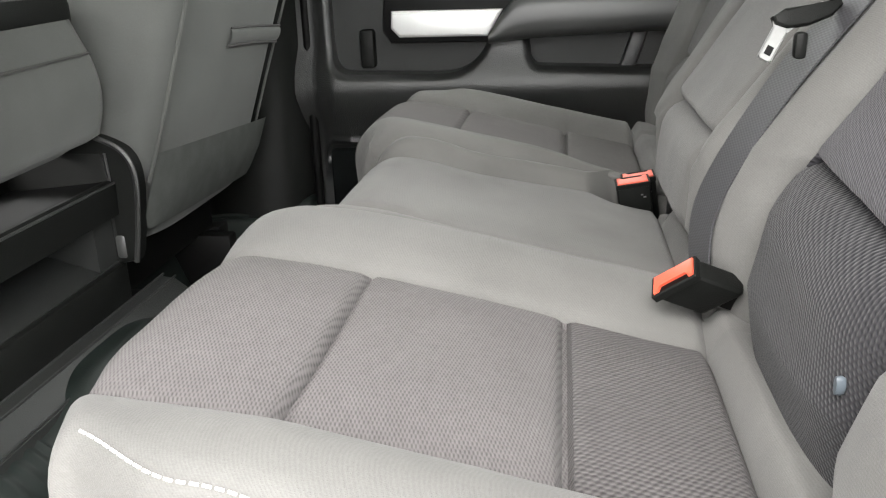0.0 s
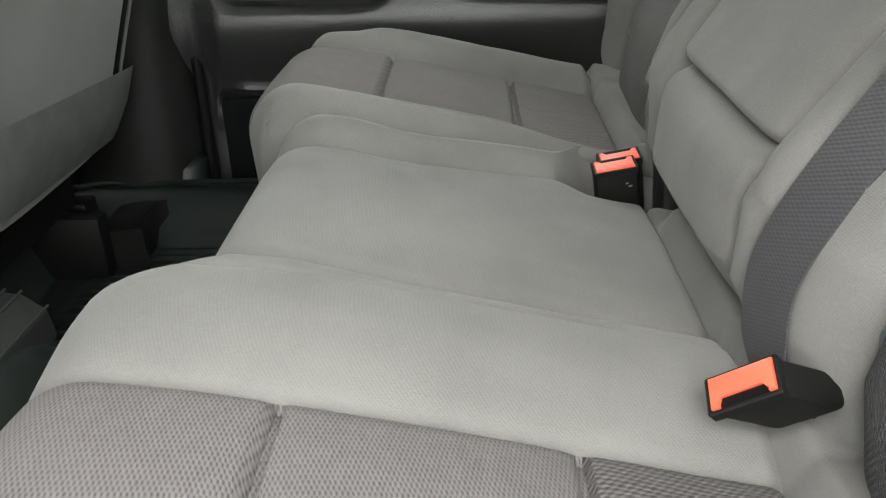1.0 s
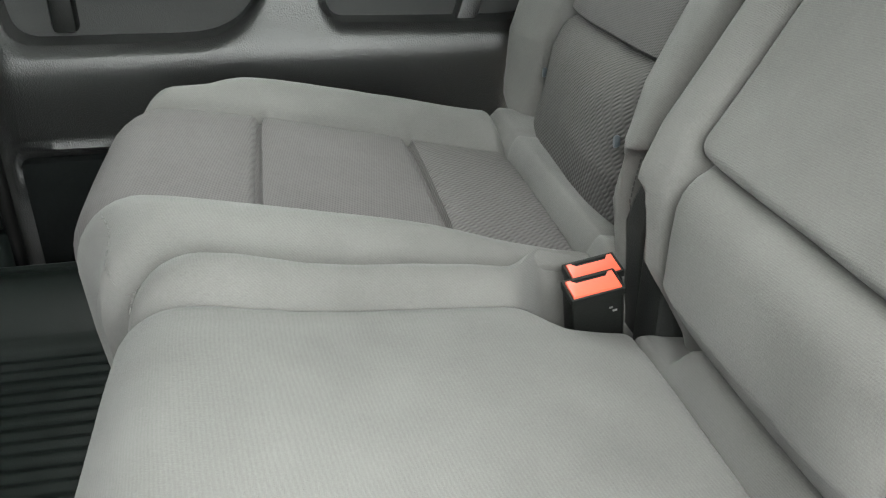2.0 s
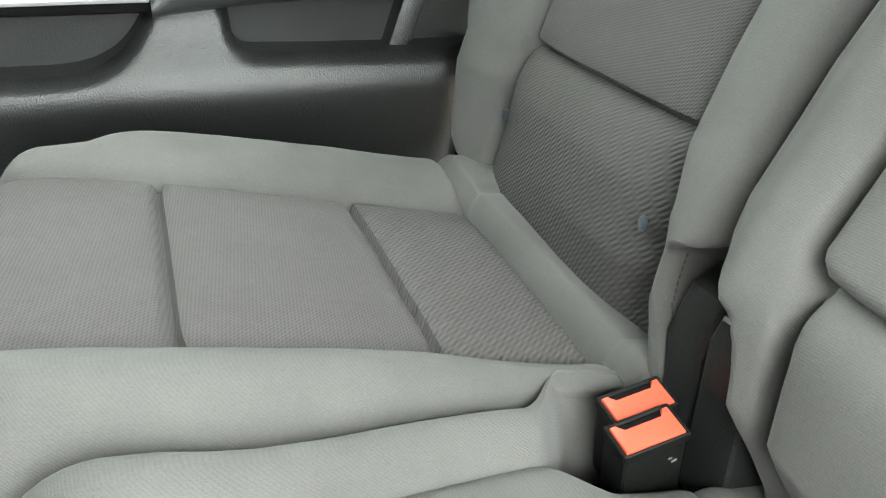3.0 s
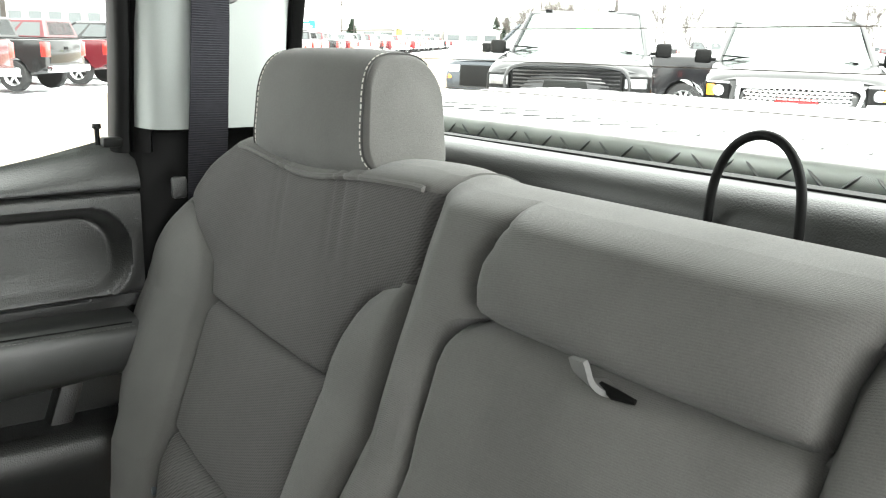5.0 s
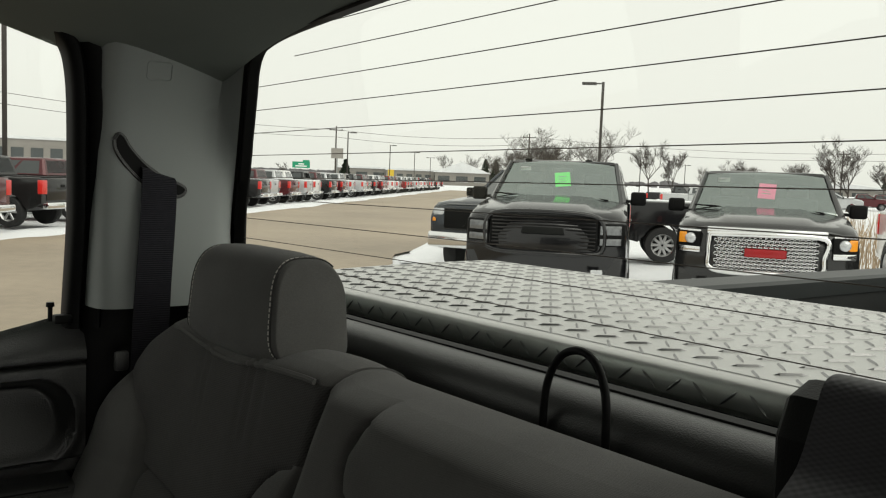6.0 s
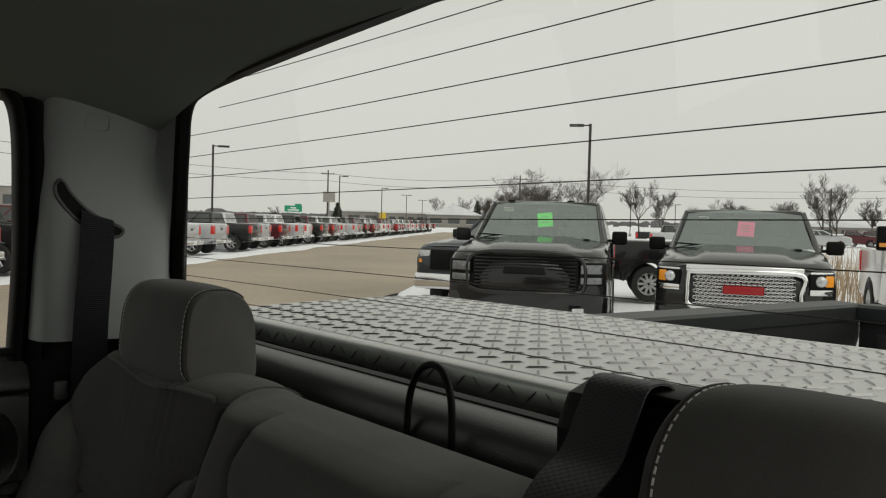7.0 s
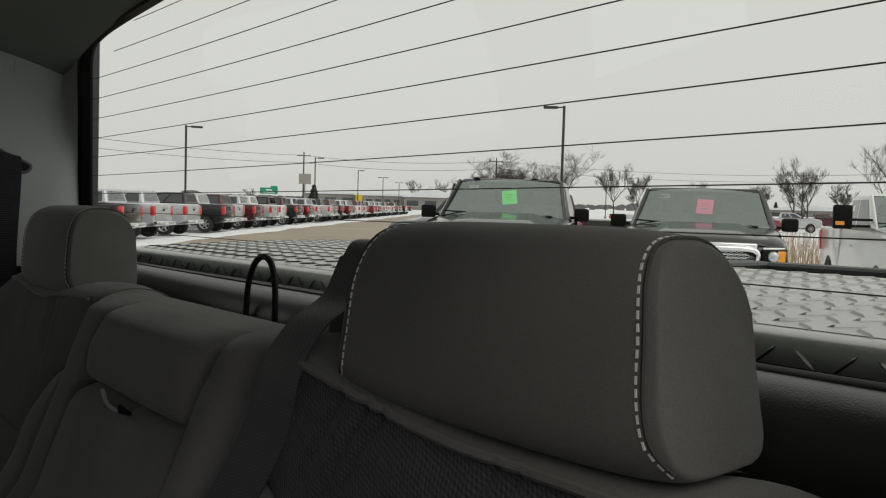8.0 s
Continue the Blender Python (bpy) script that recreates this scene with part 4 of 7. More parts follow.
def pillar(side, name, with_belt):
    ob = thing(name, "light grey moulded corner pillar trim", "pillar trim", kind="structure")
    plan = [(0.256, 0.065), (0.258, 0.040), (0.262, 0.018), (0.270, 0.006), (0.282, 0.0), (0.30, -0.002), (0.34, -0.001), (0.38, 0.001), (0.41, 0.003), (0.435, 0.006)]
    if side < 0:
        plan = [(0.36, 0.012), (0.37, 0.004), (0.39, 0.003), (0.41, 0.004), (0.435, 0.006)]
    rows = []
    for z in np.linspace(1.556, 2.0, 26):
        edge = float(np.interp(z, [1.55, 1.635, 1.665, 1.712, 1.772, 1.827, 1.884, 1.92, 2.0], [0.83, 0.835, 0.825, 0.801, 0.766, 0.734, 0.701, 0.68, 0.62]))
        rx = rear_x(z) - 0.004
        row = [(x, side * (pillar_y(z) + d), z) for x, d in plan]
        for t in (0.25, 0.5, 0.75, 1.0):  # round the corner to the window's edge
            x0, y0 = 0.435, pillar_y(z) + 0.006
            row.append((x0 + (rx - x0) * t ** 0.8, side * (y0 + (edge - y0) * t ** 1.4), z))
        rows.append(row)
    part("upper_trim", grid(rows), PILLAR, ob)
    low = [(0.25, 0.865), (0.256, 0.850), (0.27, 0.838), (0.36, 0.832), (0.43, 0.835), (0.49, 0.850)] if side > 0 else [(0.38, 0.80), (0.40, 0.785), (0.42, 0.780), (0.44, 0.780), (0.46, 0.785), (0.49, 0.795)]
    part("lower_trim", grid([[(x, side * (y + dy), z) for x, y in low] for z, dy in ((0.8, 0.02), (1.2, 0.01), (1.45, 0.0), (1.545, -0.004), (1.557, 0.012))]), PLASTIC_DEEP, ob)
    if with_belt:
        cap = [(0.320, 1.921), (0.349, 1.922), (0.353, 1.919), (0.354, 1.900), (0.351, 1.897), (0.322, 1.896), (0.318, 1.899), (0.317, 1.918), (0.320, 1.921)]
        part("cover_cap", tube([(x, side * (pillar_y(z) - 0.0015), z) for x, z in cap], 0.0009, 5), PILLAR, ob, "faint outline of a square cover cap")
        slot = smooth_path([(0.279, 0, 1.806), (0.285, 0, 1.815), (0.293, 0, 1.811), (0.303, 0, 1.795), (0.325, 0, 1.772), (0.352, 0, 1.754), (0.377, 0, 1.744), (0.386, 0, 1.737), (0.382, 0, 1.729), (0.370, 0, 1.726), (0.345, 0, 1.735), (0.318, 0, 1.748), (0.294, 0, 1.772), (0.281, 0, 1.792), (0.279, 0, 1.806)], 4)
        part("belt_slot_rim", tube([(p.x, side * (pillar_y(p.z) - 0.001), p.z) for p in slot], 0.0032, 6), PLASTIC_SOFT, ob, "dark grey rim of the belt slot")
        c = [(p.x, side * (pillar_y(p.z) - 0.0028), p.z) for p in slot[:-1]]
        part("belt_slot", grid([[c[i], c[-1 - i]] for i in range(len(c) // 2)]), PLASTIC_DEEP, ob, "black opening of the belt slot")
    return ob


pillar(1, "pillar_rear_right", True)
pillar(-1, "pillar_rear_left", False)
belt = thing("shoulder_belt", "dark woven shoulder belt hanging from the pillar slot", "seat belt")
part("webbing", band(smooth_path([(0.343, 0.768, 1.765), (0.343, 0.752, 1.748), (0.339, 0.746, 1.68), (0.334, 0.748, 1.58), (0.340, 0.776, 1.50), (0.344, 0.800, 1.40)], 5), (1, 0.05, -0.35), 0.054, 0.0016), WEB, belt)
part("belt_stop", box((0.284, 0.762, 1.462), (0.305, 0.772, 1.492), 0.004, 2), PLASTIC_SOFT, belt, "small grey plastic stop")

# Far door.
def rr(x, z, x0, x1, z0, z1, r):
    """Signed distance to a rounded oblong, inside negative."""
    qx, qz = abs(x - (x0 + x1) / 2) - (x1 - x0) / 2 + r, abs(z - (z0 + z1) / 2) - (z1 - z0) / 2 + r
    return math.hypot(max(qx, 0), max(qz, 0)) + min(max(qx, qz), 0) - r


def door_y(x, z):
    """The upper door panel: a scooped recess under a crease and a leaning sill."""
    y = 0.832 + 0.020 * smoothstep(1.331, 1.322, z)
    d = rr(x, z, -0.60, 0.243, 1.322, 1.456, 0.060)
    y += smoothstep(0.002, -0.024, d) * (0.008 + 0.046 * smoothstep(1.325, 1.445, z))
    y -= 0.003 * smoothstep(0.022, 0.003, d) * (d > 0)
    y += 0.008 * dent(z - 1.476, 0.0035)
    if z > 1.476:
        y += 0.035 * smoothstep(1.488, 1.566, z) - 0.004
    return y


def sill_z(x):
    """Height of the window sill, which rises towards the rear."""
    return float(np.interp(x, [-0.30, 0.0, 0.04, 0.09, 0.14, 0.19, 0.23], [1.498, 1.504, 1.509, 1.516, 1.526, 1.538, 1.548]))


def lower_y(x, z):
    """The lower door panel: proud under the pockets, falling back towards the floor and the rear."""
    y = 0.789 + 0.036 * smoothstep(1.10, 1.215, z) + 0.070 * smoothstep(1.135, 0.95, z) + 0.048 * smoothstep(0.19, 0.25, x) + 0.022 * smoothstep(-0.50, -0.56, x)
    d = rr(x, z, -0.545, -0.385, 0.775, 0.978, 0.03)
    return y + 0.012 * smoothstep(0.002, -0.008, d) - 0.008 * dent(d - 0.006, 0.006)


door = thing("door_1", "closed far rear door with dark moulded panel and armrest", "door", Matrix.Translation((0, -0.003, -0.009)), kind="structure")
xs, zs = np.arange(-0.565, 0.262, 0.0032), np.arange(1.304, 1.5661, 0.0026)
part("upper_panel", grid([[(x, door_y(x, z), z if z < 1.476 else 1.476 + (z - 1.476) * (sill_z(x) - 1.476) / 0.090) for x in xs] for z in zs]), PLASTIC_SOFT, door)
part("pocket_back", grid([[(x, 0.868 + 0.003 * noise.noise((x * 6, z * 6, 2.0)), z) for x in np.linspace(-0.565, 0.256, 40)] for z in np.linspace(1.09, 1.335, 14)]), HINGE, door)
rim = smooth_path([(-0.512, 0, 1.330), (-0.512, 0, 1.250), (-0.510, 0, 1.190), (-0.503, 0, 1.160), (-0.484, 0, 1.146), (-0.450, 0, 1.143), (-0.360, 0, 1.142), (-0.275, 0, 1.141), (-0.236, 0, 1.145), (-0.210, 0, 1.155), (-0.192, 0, 1.168), (-0.175, 0, 1.188), (-0.160, 0, 1.212), (-0.140, 0, 1.226), (-0.092, 0, 1.226),
                   (-0.078, 0, 1.214), (-0.0735, 0, 1.196), (-0.071, 0, 1.174), (-0.058, 0, 1.1580), (-0.030, 0, 1.155), (0.060, 0, 1.152), (0.150, 0, 1.150), (0.255, 0, 1.150)], 7)
rings = []
for i, p in enumerate(rim):
    d = rim[min(len(rim) - 1, i + 1)] - rim[max(0, i - 1)]
    out = Vector((d.z, 0, -d.x)).normalized()  # away from the pocket
    ring = []
    for o, back in ((0.0, 0.082), (0.0, 0.018), (0.0006, 0.0145), (0.0025, 0.0110), (0.006, 0.0065), (0.010, 0.0025), (0.013, 0.0006), (0.016, 0.0)):
        q = p + out * o
        ring.append((q.x, lower_y(q.x, q.z) + back, q.z))
    far = Vector((-0.60, 0, p.z)) if p.z > 1.21 and p.x < -0.4 else (Vector((-0.60, 0, 0.74 + 0.47 * smoothstep(1.145, 1.21, p.z))) if p.x < -0.484 else Vector((p.x, 0, 0.74)))
    for f in np.linspace(0, 1, 60)[1:]:
        r = q.lerp(far, float(f))
        ring.append((r.x, lower_y(r.x, r.z), r.z))
    rings.append(ring)
part("lower_panel", grid(rings), PLASTIC_SOFT, door, "dark grained lower panel with rounded pocket rim")
part("pocket_divider", prism([(0.112, 1.130), (0.146, 1.130), (0.176, 1.225), (0.144, 1.225)], 0.838, 0.880, 0.008, 2), PLASTIC_SOFT, door)
part("door_shell", box((-0.57, 0.900, 0.72), (0.262, 0.965, 1.490), 0.01), PAINTS["charcoal"], door)
def arm_z(x):
    return float(np.interp(x, [-0.158, -0.135, -0.110, -0.085, 0.0, 0.235], [1.228, 1.262, 1.294, 1.308, 1.310, 1.305])), float(np.interp(x, [-0.158, -0.06, 0.235], [1.205, 1.214, 1.226]))


rings = []
for x in np.linspace(-0.158, 0.235, 40):
    zt, zb = arm_z(x)
    h = zt - zb
    rings.append([(x, y, zb + h * f) for y, f in ((0.885, 1.0), (0.830, 1.0), (0.800, 0.985), (0.786, 0.93), (0.779, 0.84), (0.776, 0.70), (0.775, 0.45), (0.777, 0.22), (0.783, 0.09), (0.795, 0.01), (0.83, 0.0), (0.885, 0.0))])
arm = part("armrest", loft(rings), ARM, door, "padded vinyl armrest")
part("seam", tube([(x, 0.7865, arm_z(x)[1] + (arm_z(x)[0] - arm_z(x)[1]) * 0.935) for x in np.linspace(-0.10, 0.225, 30)], 0.0014, 5), PLASTIC_DEEP, arm)
stitches("stitching", [(x, 0.7815, arm_z(x)[1] + (arm_z(x)[0] - arm_z(x)[1]) * 0.885) for x in np.linspace(-0.10, 0.225, 30)], arm, 0.0065, 0.0042, 0.0007, CLOTH, "grey stitching")
bez = part("grab_bezel", prism([(-0.372, 1.208), (-0.388, 1.235), (-0.384, 1.300), (-0.10, 1.300), (-0.155, 1.208)], 0.800, 0.880, 0.008, 2), PLASTIC_DEEP, door, "gloss black bezel")
part("pull_handle", prism([(-0.350, 1.221), (-0.368, 1.240), (-0.366, 1.276), (-0.128, 1.276), (-0.160, 1.221)], 0.786, 0.815, 0.010, 3), SILVER, bez, "satin silver pull handle")
part("pocket_divider", box((-0.452, 0.845, 1.15), (-0.418, 0.890, 1.235), 0.008), PLASTIC, door)
part("speaker_grille", box((-0.535, 0.836, 0.785), (-0.395, 0.868, 0.968), 0.010), CARPET, door, "black perforated speaker grille")
part("latch", box((0.213, 0.822, 1.538), (0.240, 0.840, 1.552), 0.003), PLASTIC, door)
part("lock_knob", tube([(0.212, 0.846, 1.540), (0.212, 0.846, 1.561), (0.212, 0.846, 1.563), (0.212, 0.846, 1.569)], [0.0035, 0.0035, 0.0065, 0.0055], 10), PLASTIC, door, "small black lock knob")
# Window frame of the door, leaning in towards the roof.
def door_lean(z):
    return 0.835 - 0.150 * max(0, z - 1.56)


edge = smooth_path([(-0.56, 0, 1.500), (-0.54, 0, 1.75), (-0.50, 0, 1.91), (-0.44, 0, 1.955), (-0.20, 0, 1.974), (0.08, 0, 1.982), (0.155, 0, 1.978), (0.203, 0, 1.955), (0.222, 0, 1.905), (0.230, 0, 1.78), (0.233, 0, 1.68), (0.231, 0, 1.530)], 6)
ctr = Vector((-0.16, 0, 1.75))
rings = []
for off, dy in ((0.0, 0.03), (0.0, -0.004), (0.006, -0.012), (0.016, -0.013), (0.022, -0.004), (0.030, -0.016), (0.044, -0.018), (0.056, 0.01), (0.075, 0.03)):
    ring = []
    for i, p in enumerate(edge):
        a, b = edge[max(0, i - 1)], edge[min(len(edge) - 1, i + 1)]
        nrm = Vector(((b - a).z, 0, -(b - a).x)).normalized()
        if nrm.dot(p - ctr) < 0:
            nrm = -nrm
        q = p + nrm * off
        ring.append((q.x, door_lean(q.z) + dy, q.z))
    rings.append(ring)
part("window_frame", grid(rings), PLASTIC_DEEP, door, "black rubber window frame")
pane = part("pane", grid([[(x, door_lean(z) + 0.025, z) for x in (-0.56, 0.23)] for z in (1.48, 1.80, 2.01)]), GLASS, door)
pane.visible_shadow = False

# Middle pillar, sills and walls that close the cab.
bp = [(-0.86, 0.86), (-0.84, 0.80), (-0.80, 0.775), (-0.70, 0.765), (-0.635, 0.775), (-0.605, 0.80), (-0.590, 0.845), (-0.575, 0.870)]
pil = thing("pillar_middle_right", "black moulded middle door pillar trim", "pillar trim", kind="structure")
part("pillar_trim", grid([[(x, y + dy, z) for x, y in bp] for z, dy in ((0.70, 0.0), (0.80, 0.0), (0.84, 0.006), (1.1, 0.008), (1.5, -0.005), (2.02, -0.10))]), PLASTIC, pil)
part("seal", tube([(-0.572, 0.850, 0.70), (-0.572, 0.850, 1.5), (-0.56, 0.83, 1.6), (-0.545, 0.80, 1.98)], 0.011, 8), PLASTIC_DEEP, pil, "black rubber door seal")
single("wall_front", prism([(-1.80, 0.70), (-1.80, 2.03), (-1.74, 2.03), (-1.70, 1.50), (-1.55, 1.48), (-1.45, 1.30), (-1.55, 0.70)], -0.86, 0.86), PLASTIC_DEEP, "dark plain front wall with dashboard", "cab wall", kind="structure")
single("wall_right", box((-1.75, 0.84, 0.70), (-0.86, 0.96, 1.54)), PLASTIC_DEEP, "dark plain front door wall", "cab wall", kind="structure")
single("wall_left", box((-1.75, -0.96, 0.70), (-0.62, -0.84, 1.54)), PLASTIC_DEEP, "dark plain front door wall", "cab wall", kind="structure")
single("wall_quarter_right", box((0.275, 0.875, 0.70), (0.54, 0.95, 2.03)), PAINTS["charcoal"], "dark painted rear cab corner", "cab wall", kind="structure")
single("wall_quarter_left", box((0.40, -0.95, 0.70), (0.54, -0.875, 2.03)), PAINTS["charcoal"], "dark painted rear cab corner", "cab wall", kind="structure")

# An unseen plain wall where the open near door stands, added to shade the backrests.
single("wall_door_open", box((-0.70, -1.75, 0.60), (-0.62, -0.96, 1.95), 0.02), PLASTIC_DEEP, "plain dark unseen wall that shades the cab by the open near door", "wall", kind="structure")

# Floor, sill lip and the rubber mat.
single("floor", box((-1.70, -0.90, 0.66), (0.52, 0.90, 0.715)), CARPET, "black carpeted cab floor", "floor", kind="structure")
single("seat_base", prism([(-0.24, 0.716), (-0.26, 0.90), (-0.20, 0.985), (0.16, 0.95), (0.40, 0.95), (0.40, 0.716)], -0.70, 0.70, 0.02), PLASTIC_DEEP, "black base under the rear bench", "seat base", kind="structure")
mat = thing("floor_mat", "black ribbed rubber floor mat with raised rim", "floor mat")
rows = []
for y in np.arange(-0.74, 0.781, 0.006):
    row = []
    for x in np.linspace(-0.83, -0.26, 58):
        rim = max(smoothstep(0.66, 0.76, abs(y)), smoothstep(-0.775, -0.82, x))
        z = 0.726 + 0.085 * rim + 0.030 * math.exp(-(y / 0.14) ** 4) + 0.105 * smoothstep(-0.52, -0.64, x) * smoothstep(0.42, 0.22, abs(y + 0.06)) * (1 - rim)
        if rim < 0.15 and abs(y) > 0.2 and x > -0.72:
            z += 0.004 * (0.5 + 0.5 * math.tanh(3 * math.sin(2 * math.pi * y / 0.026)))
        row.append((x, y, z))
    rows.append(row)
part("mat_sheet", grid(rows), RUBBER, mat)
part("rim", tube(smooth_path([(-0.82, 0.20, 0.815), (-0.82, 0.70, 0.815), (-0.80, 0.76, 0.815), (-0.70, 0.775, 0.815), (-0.30, 0.775, 0.815)], 5), 0.006, 6), RUBBER, mat)
single("sill_trim", box((-0.60, 0.77, 0.715), (0.20, 0.86, 0.775), 0.012), PLASTIC, "black plastic door sill trim", "sill trim", kind="structure")


# Cover at the foot of the middle pillar and the front seat's track cover.
foot = [(0.905, 0.848), (0.830, 0.846), (0.806, 0.842), (0.796, 0.832), (0.786, 0.790), (0.772, 0.757), (0.745, 0.749)]
part("pillar_foot", loft([[(x, y + d, z) for y, z in foot + [(0.745, 0.70), (0.905, 0.70)]] for x, d in ((-0.86, 0.010), (-0.80, 0.0), (-0.62, 0.0), (-0.592, 0.006), (-0.578, 0.030))]), RUBBER, pil, "black moulded foot of the pillar")
cover = thing("seat_track_cover", "black plastic cover over the front seat track", "track cover")
part("cover", loft([[(x0, y, 0.716), (x0 + 0.012, y, 0.765), (x0 + 0.045, y, 0.800), (x0 + 0.11, y, 0.806), (x0 + 0.11, y, 0.716)][::-1] for x0, y in ((-0.735, 0.585), (-0.752, 0.60), (-0.752, 0.70), (-0.735, 0.715))][::-1]), PLASTIC, cover)
part("track_end", box((-0.80, 0.625, 0.80), (-0.735, 0.675, 0.835), 0.006), PLASTIC_DEEP, cover)


# ---------------------------------------------------------------- front seats
def front_seat(y0, y1, x0, label, pockets):
    """The back of a front seat, seen from behind; it leans to the rear."""
    ob = thing("front_seat", label, "car seat", group="front seats")
    cy, hw = (y0 + y1) / 2, (y1 - y0) / 2
    lean = lambda z: x0 + 0.36 * (z - 1.08)
    rings = []
    for z in np.linspace(0.945, 1.58, 34):
        t = (z - 0.945) / 0.635
        w = hw * (1 - 0.10 * t) * (1 - 0.40 * smoothstep(0.86, 1.0, t)) * (0.90 + 0.10 * smoothstep(0.945, 1.03, z))
        ring = []
        for q in range(56):
            an = 2 * math.pi * q / 56
            c, s = math.cos(an), math.sin(an)
            ring.append((lean(z) - 0.11 + 0.11 * math.copysign(abs(c) ** 0.38, c) + (0.008 * (1 - s * s) if c > 0 else 0), cy + w * math.copysign(abs(s) ** 0.42, s), z))
        rings.append(ring)
    part("backrest", loft(rings), CLOTH_FRONT, ob)
    for s in (-1, 1):
        path = [(lean(z) - 0.004, cy + s * hw * (0.955 - 0.13 * (z - 0.95) - 0.02 * math.sin((z - 0.95) * 9)), z) for z in np.linspace(1.05, 1.50, 18)]
        part("piping", tube(path, 0.0030, 6), CLOTH_FRONT, ob)
    if pockets:
        rows = []
        for t in np.linspace(0, 1, 16):
            row = []
            for u in np.linspace(-1, 1, 31):
                top = 1.100 - 0.040 * (u + 1) / 2
                bot = 0.972 - 0.022 * (u + 1) / 2 + 0.05 * smoothstep(0.72, 1.0, u) + 0.02 * smoothstep(-0.93, -1.0, u)
                z = bot + (top - bot) * t
                puff = 0.014 * math.sin(math.pi * min(1, 0.25 + 0.7 * t)) * (1 - u ** 6) + 0.007
                row.append((lean(z) + puff, cy + 0.008 + u * hw * 1.01, z))
            rows.append(row)
        part("lower_flap", grid(rows), POCKET, ob, "dark grey carpeted lower flap")
        hem = smooth_path([(0, -0.06, 1.240), (0, 0.05, 1.235), (0, 0.14, 1.229), (0, 0.205, 1.224)], 6)
        for dz, r, mat, name in ((0.030, 0.0022, SEAM, "hem_seam"), (0.0, 0.0030, SEAM, "pocket_edge")):
            part(name, tube([(lean(p.z + dz) + 0.0085, cy + p.y, p.z + dz) for p in hem], r, 6), mat, ob)
        rows = [[(lean(p.z + dz) + 0.006 + 0.008 * math.sin(math.pi * dz / 0.03) ** 0.5, cy + p.y, p.z + dz) for p in hem] for dz in np.linspace(0, 0.03, 8)]
        part("map_pocket_hem", grid(rows), CLOTH_FRONT, ob, "padded top hem of the map pocket")
    part("seat_cushion", box((x0 - 0.60, y0 + 0.01, 0.96), (x0 - 0.14, y1 - 0.01, 1.08), 0.04, 3), CLOTH_FRONT, ob)
    part("seat_frame", box((x0 - 0.55, y0 + 0.05, 0.83), (x0 - 0.12, y1 - 0.05, 0.96), 0.01), PLASTIC_DEEP, ob)
    for y in (y0 + 0.07, y1 - 0.12):
        part("seat_rail", box((x0 - 0.55, y - 0.02, 0.715), (x0 - 0.05, y + 0.02, 0.84), 0.006), PLASTIC_DEEP, ob)
    arc = smooth_path([(x0 - 0.12, 0, 1.142), (x0 - 0.062, 0, 1.126), (x0 - 0.028, 0, 1.104), (x0 - 0.016, 0, 1.063), (x0 - 0.024, 0, 0.99), (x0 - 0.035, 0, 0.93)], 5)
    hc = part("hinge_cover", prism([(p.x, p.z) for p in arc] + [(x0 - 0.20, 0.90), (x0 - 0.20, 1.13)], y0 - 0.020, y0 + 0.010, 0.008), PLASTIC, ob, "black plastic hinge cover")
    part("edge_band", tube([(p.x, y0 - 0.019, p.z) for p in arc[4:]], 0.0045, 6), PLASTIC_SOFT, hc)
    part("recliner_lever", box((-0.700, y0 - 0.022, 0.935), (-0.680, y0 + 0.004, 0.975), 0.005), ARM, ob)
    return ob


front_seat(0.172, 0.690, -0.632, "grey cloth front passenger seat with map pocket on its back", True)
front_seat(-0.690, -0.215, -0.640, "grey cloth driver seat seen from behind", False)

con = thing("centre_console", "black centre console with open rear cubbies and cloth jump seat", "console")
rows = []
for z in np.linspace(1.106, 1.302, 22):
    hwid = float(np.interp(z, [1.106, 1.113, 1.13, 1.165, 1.25, 1.302], [0.165, 0.182, 0.192, 0.196, 0.184, 0.166]))
    rows.append([(-0.690 + 0.022 * math.sin(math.pi * smoothstep(1.09, 1.33, z)) - 0.04 * smoothstep(0.80, 1.0, abs(u)) ** 2 - 0.05 * smoothstep(1.135, 1.106, z), -0.026 + u * hwid, z + 0.004 * u) for u in np.linspace(-1, 1, 30)])
part("jump_seat_back", grid(rows), CLOTH_FRONT, con, "grey cloth back of the folding middle seat")
part("seat_seam", tube([(-0.6705 - 0.03 * smoothstep(0.8, 1.0, abs(u)) ** 2, -0.026 + u * 0.176, 1.2555 + 0.003 * u) for u in np.linspace(-1, 1, 14)], 0.0022, 6), SEAM, con)
part("top_tray", box((-0.86, -0.175, 1.285), (-0.690, 0.138, 1.345), 0.02, 3), PLASTIC, con)
part("side_wall", box((-1.05, 0.150, 0.80), (-0.692, 0.168, 1.106), 0.005), PLASTIC, con)
part("side_wall", box((-1.05, -0.220, 0.80), (-0.692, -0.202, 1.106), 0.005), PLASTIC, con)
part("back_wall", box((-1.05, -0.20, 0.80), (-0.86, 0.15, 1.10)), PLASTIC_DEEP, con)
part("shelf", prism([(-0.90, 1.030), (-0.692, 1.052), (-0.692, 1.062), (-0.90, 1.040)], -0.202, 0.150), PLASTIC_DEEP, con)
part("face_rail", prism([(-0.700, 1.008), (-0.682, 1.010), (-0.680, 1.058), (-0.690, 1.064), (-0.700, 1.062)], -0.202, 0.152, 0.003), PLASTIC, con, "black front rail of the upper cubby")
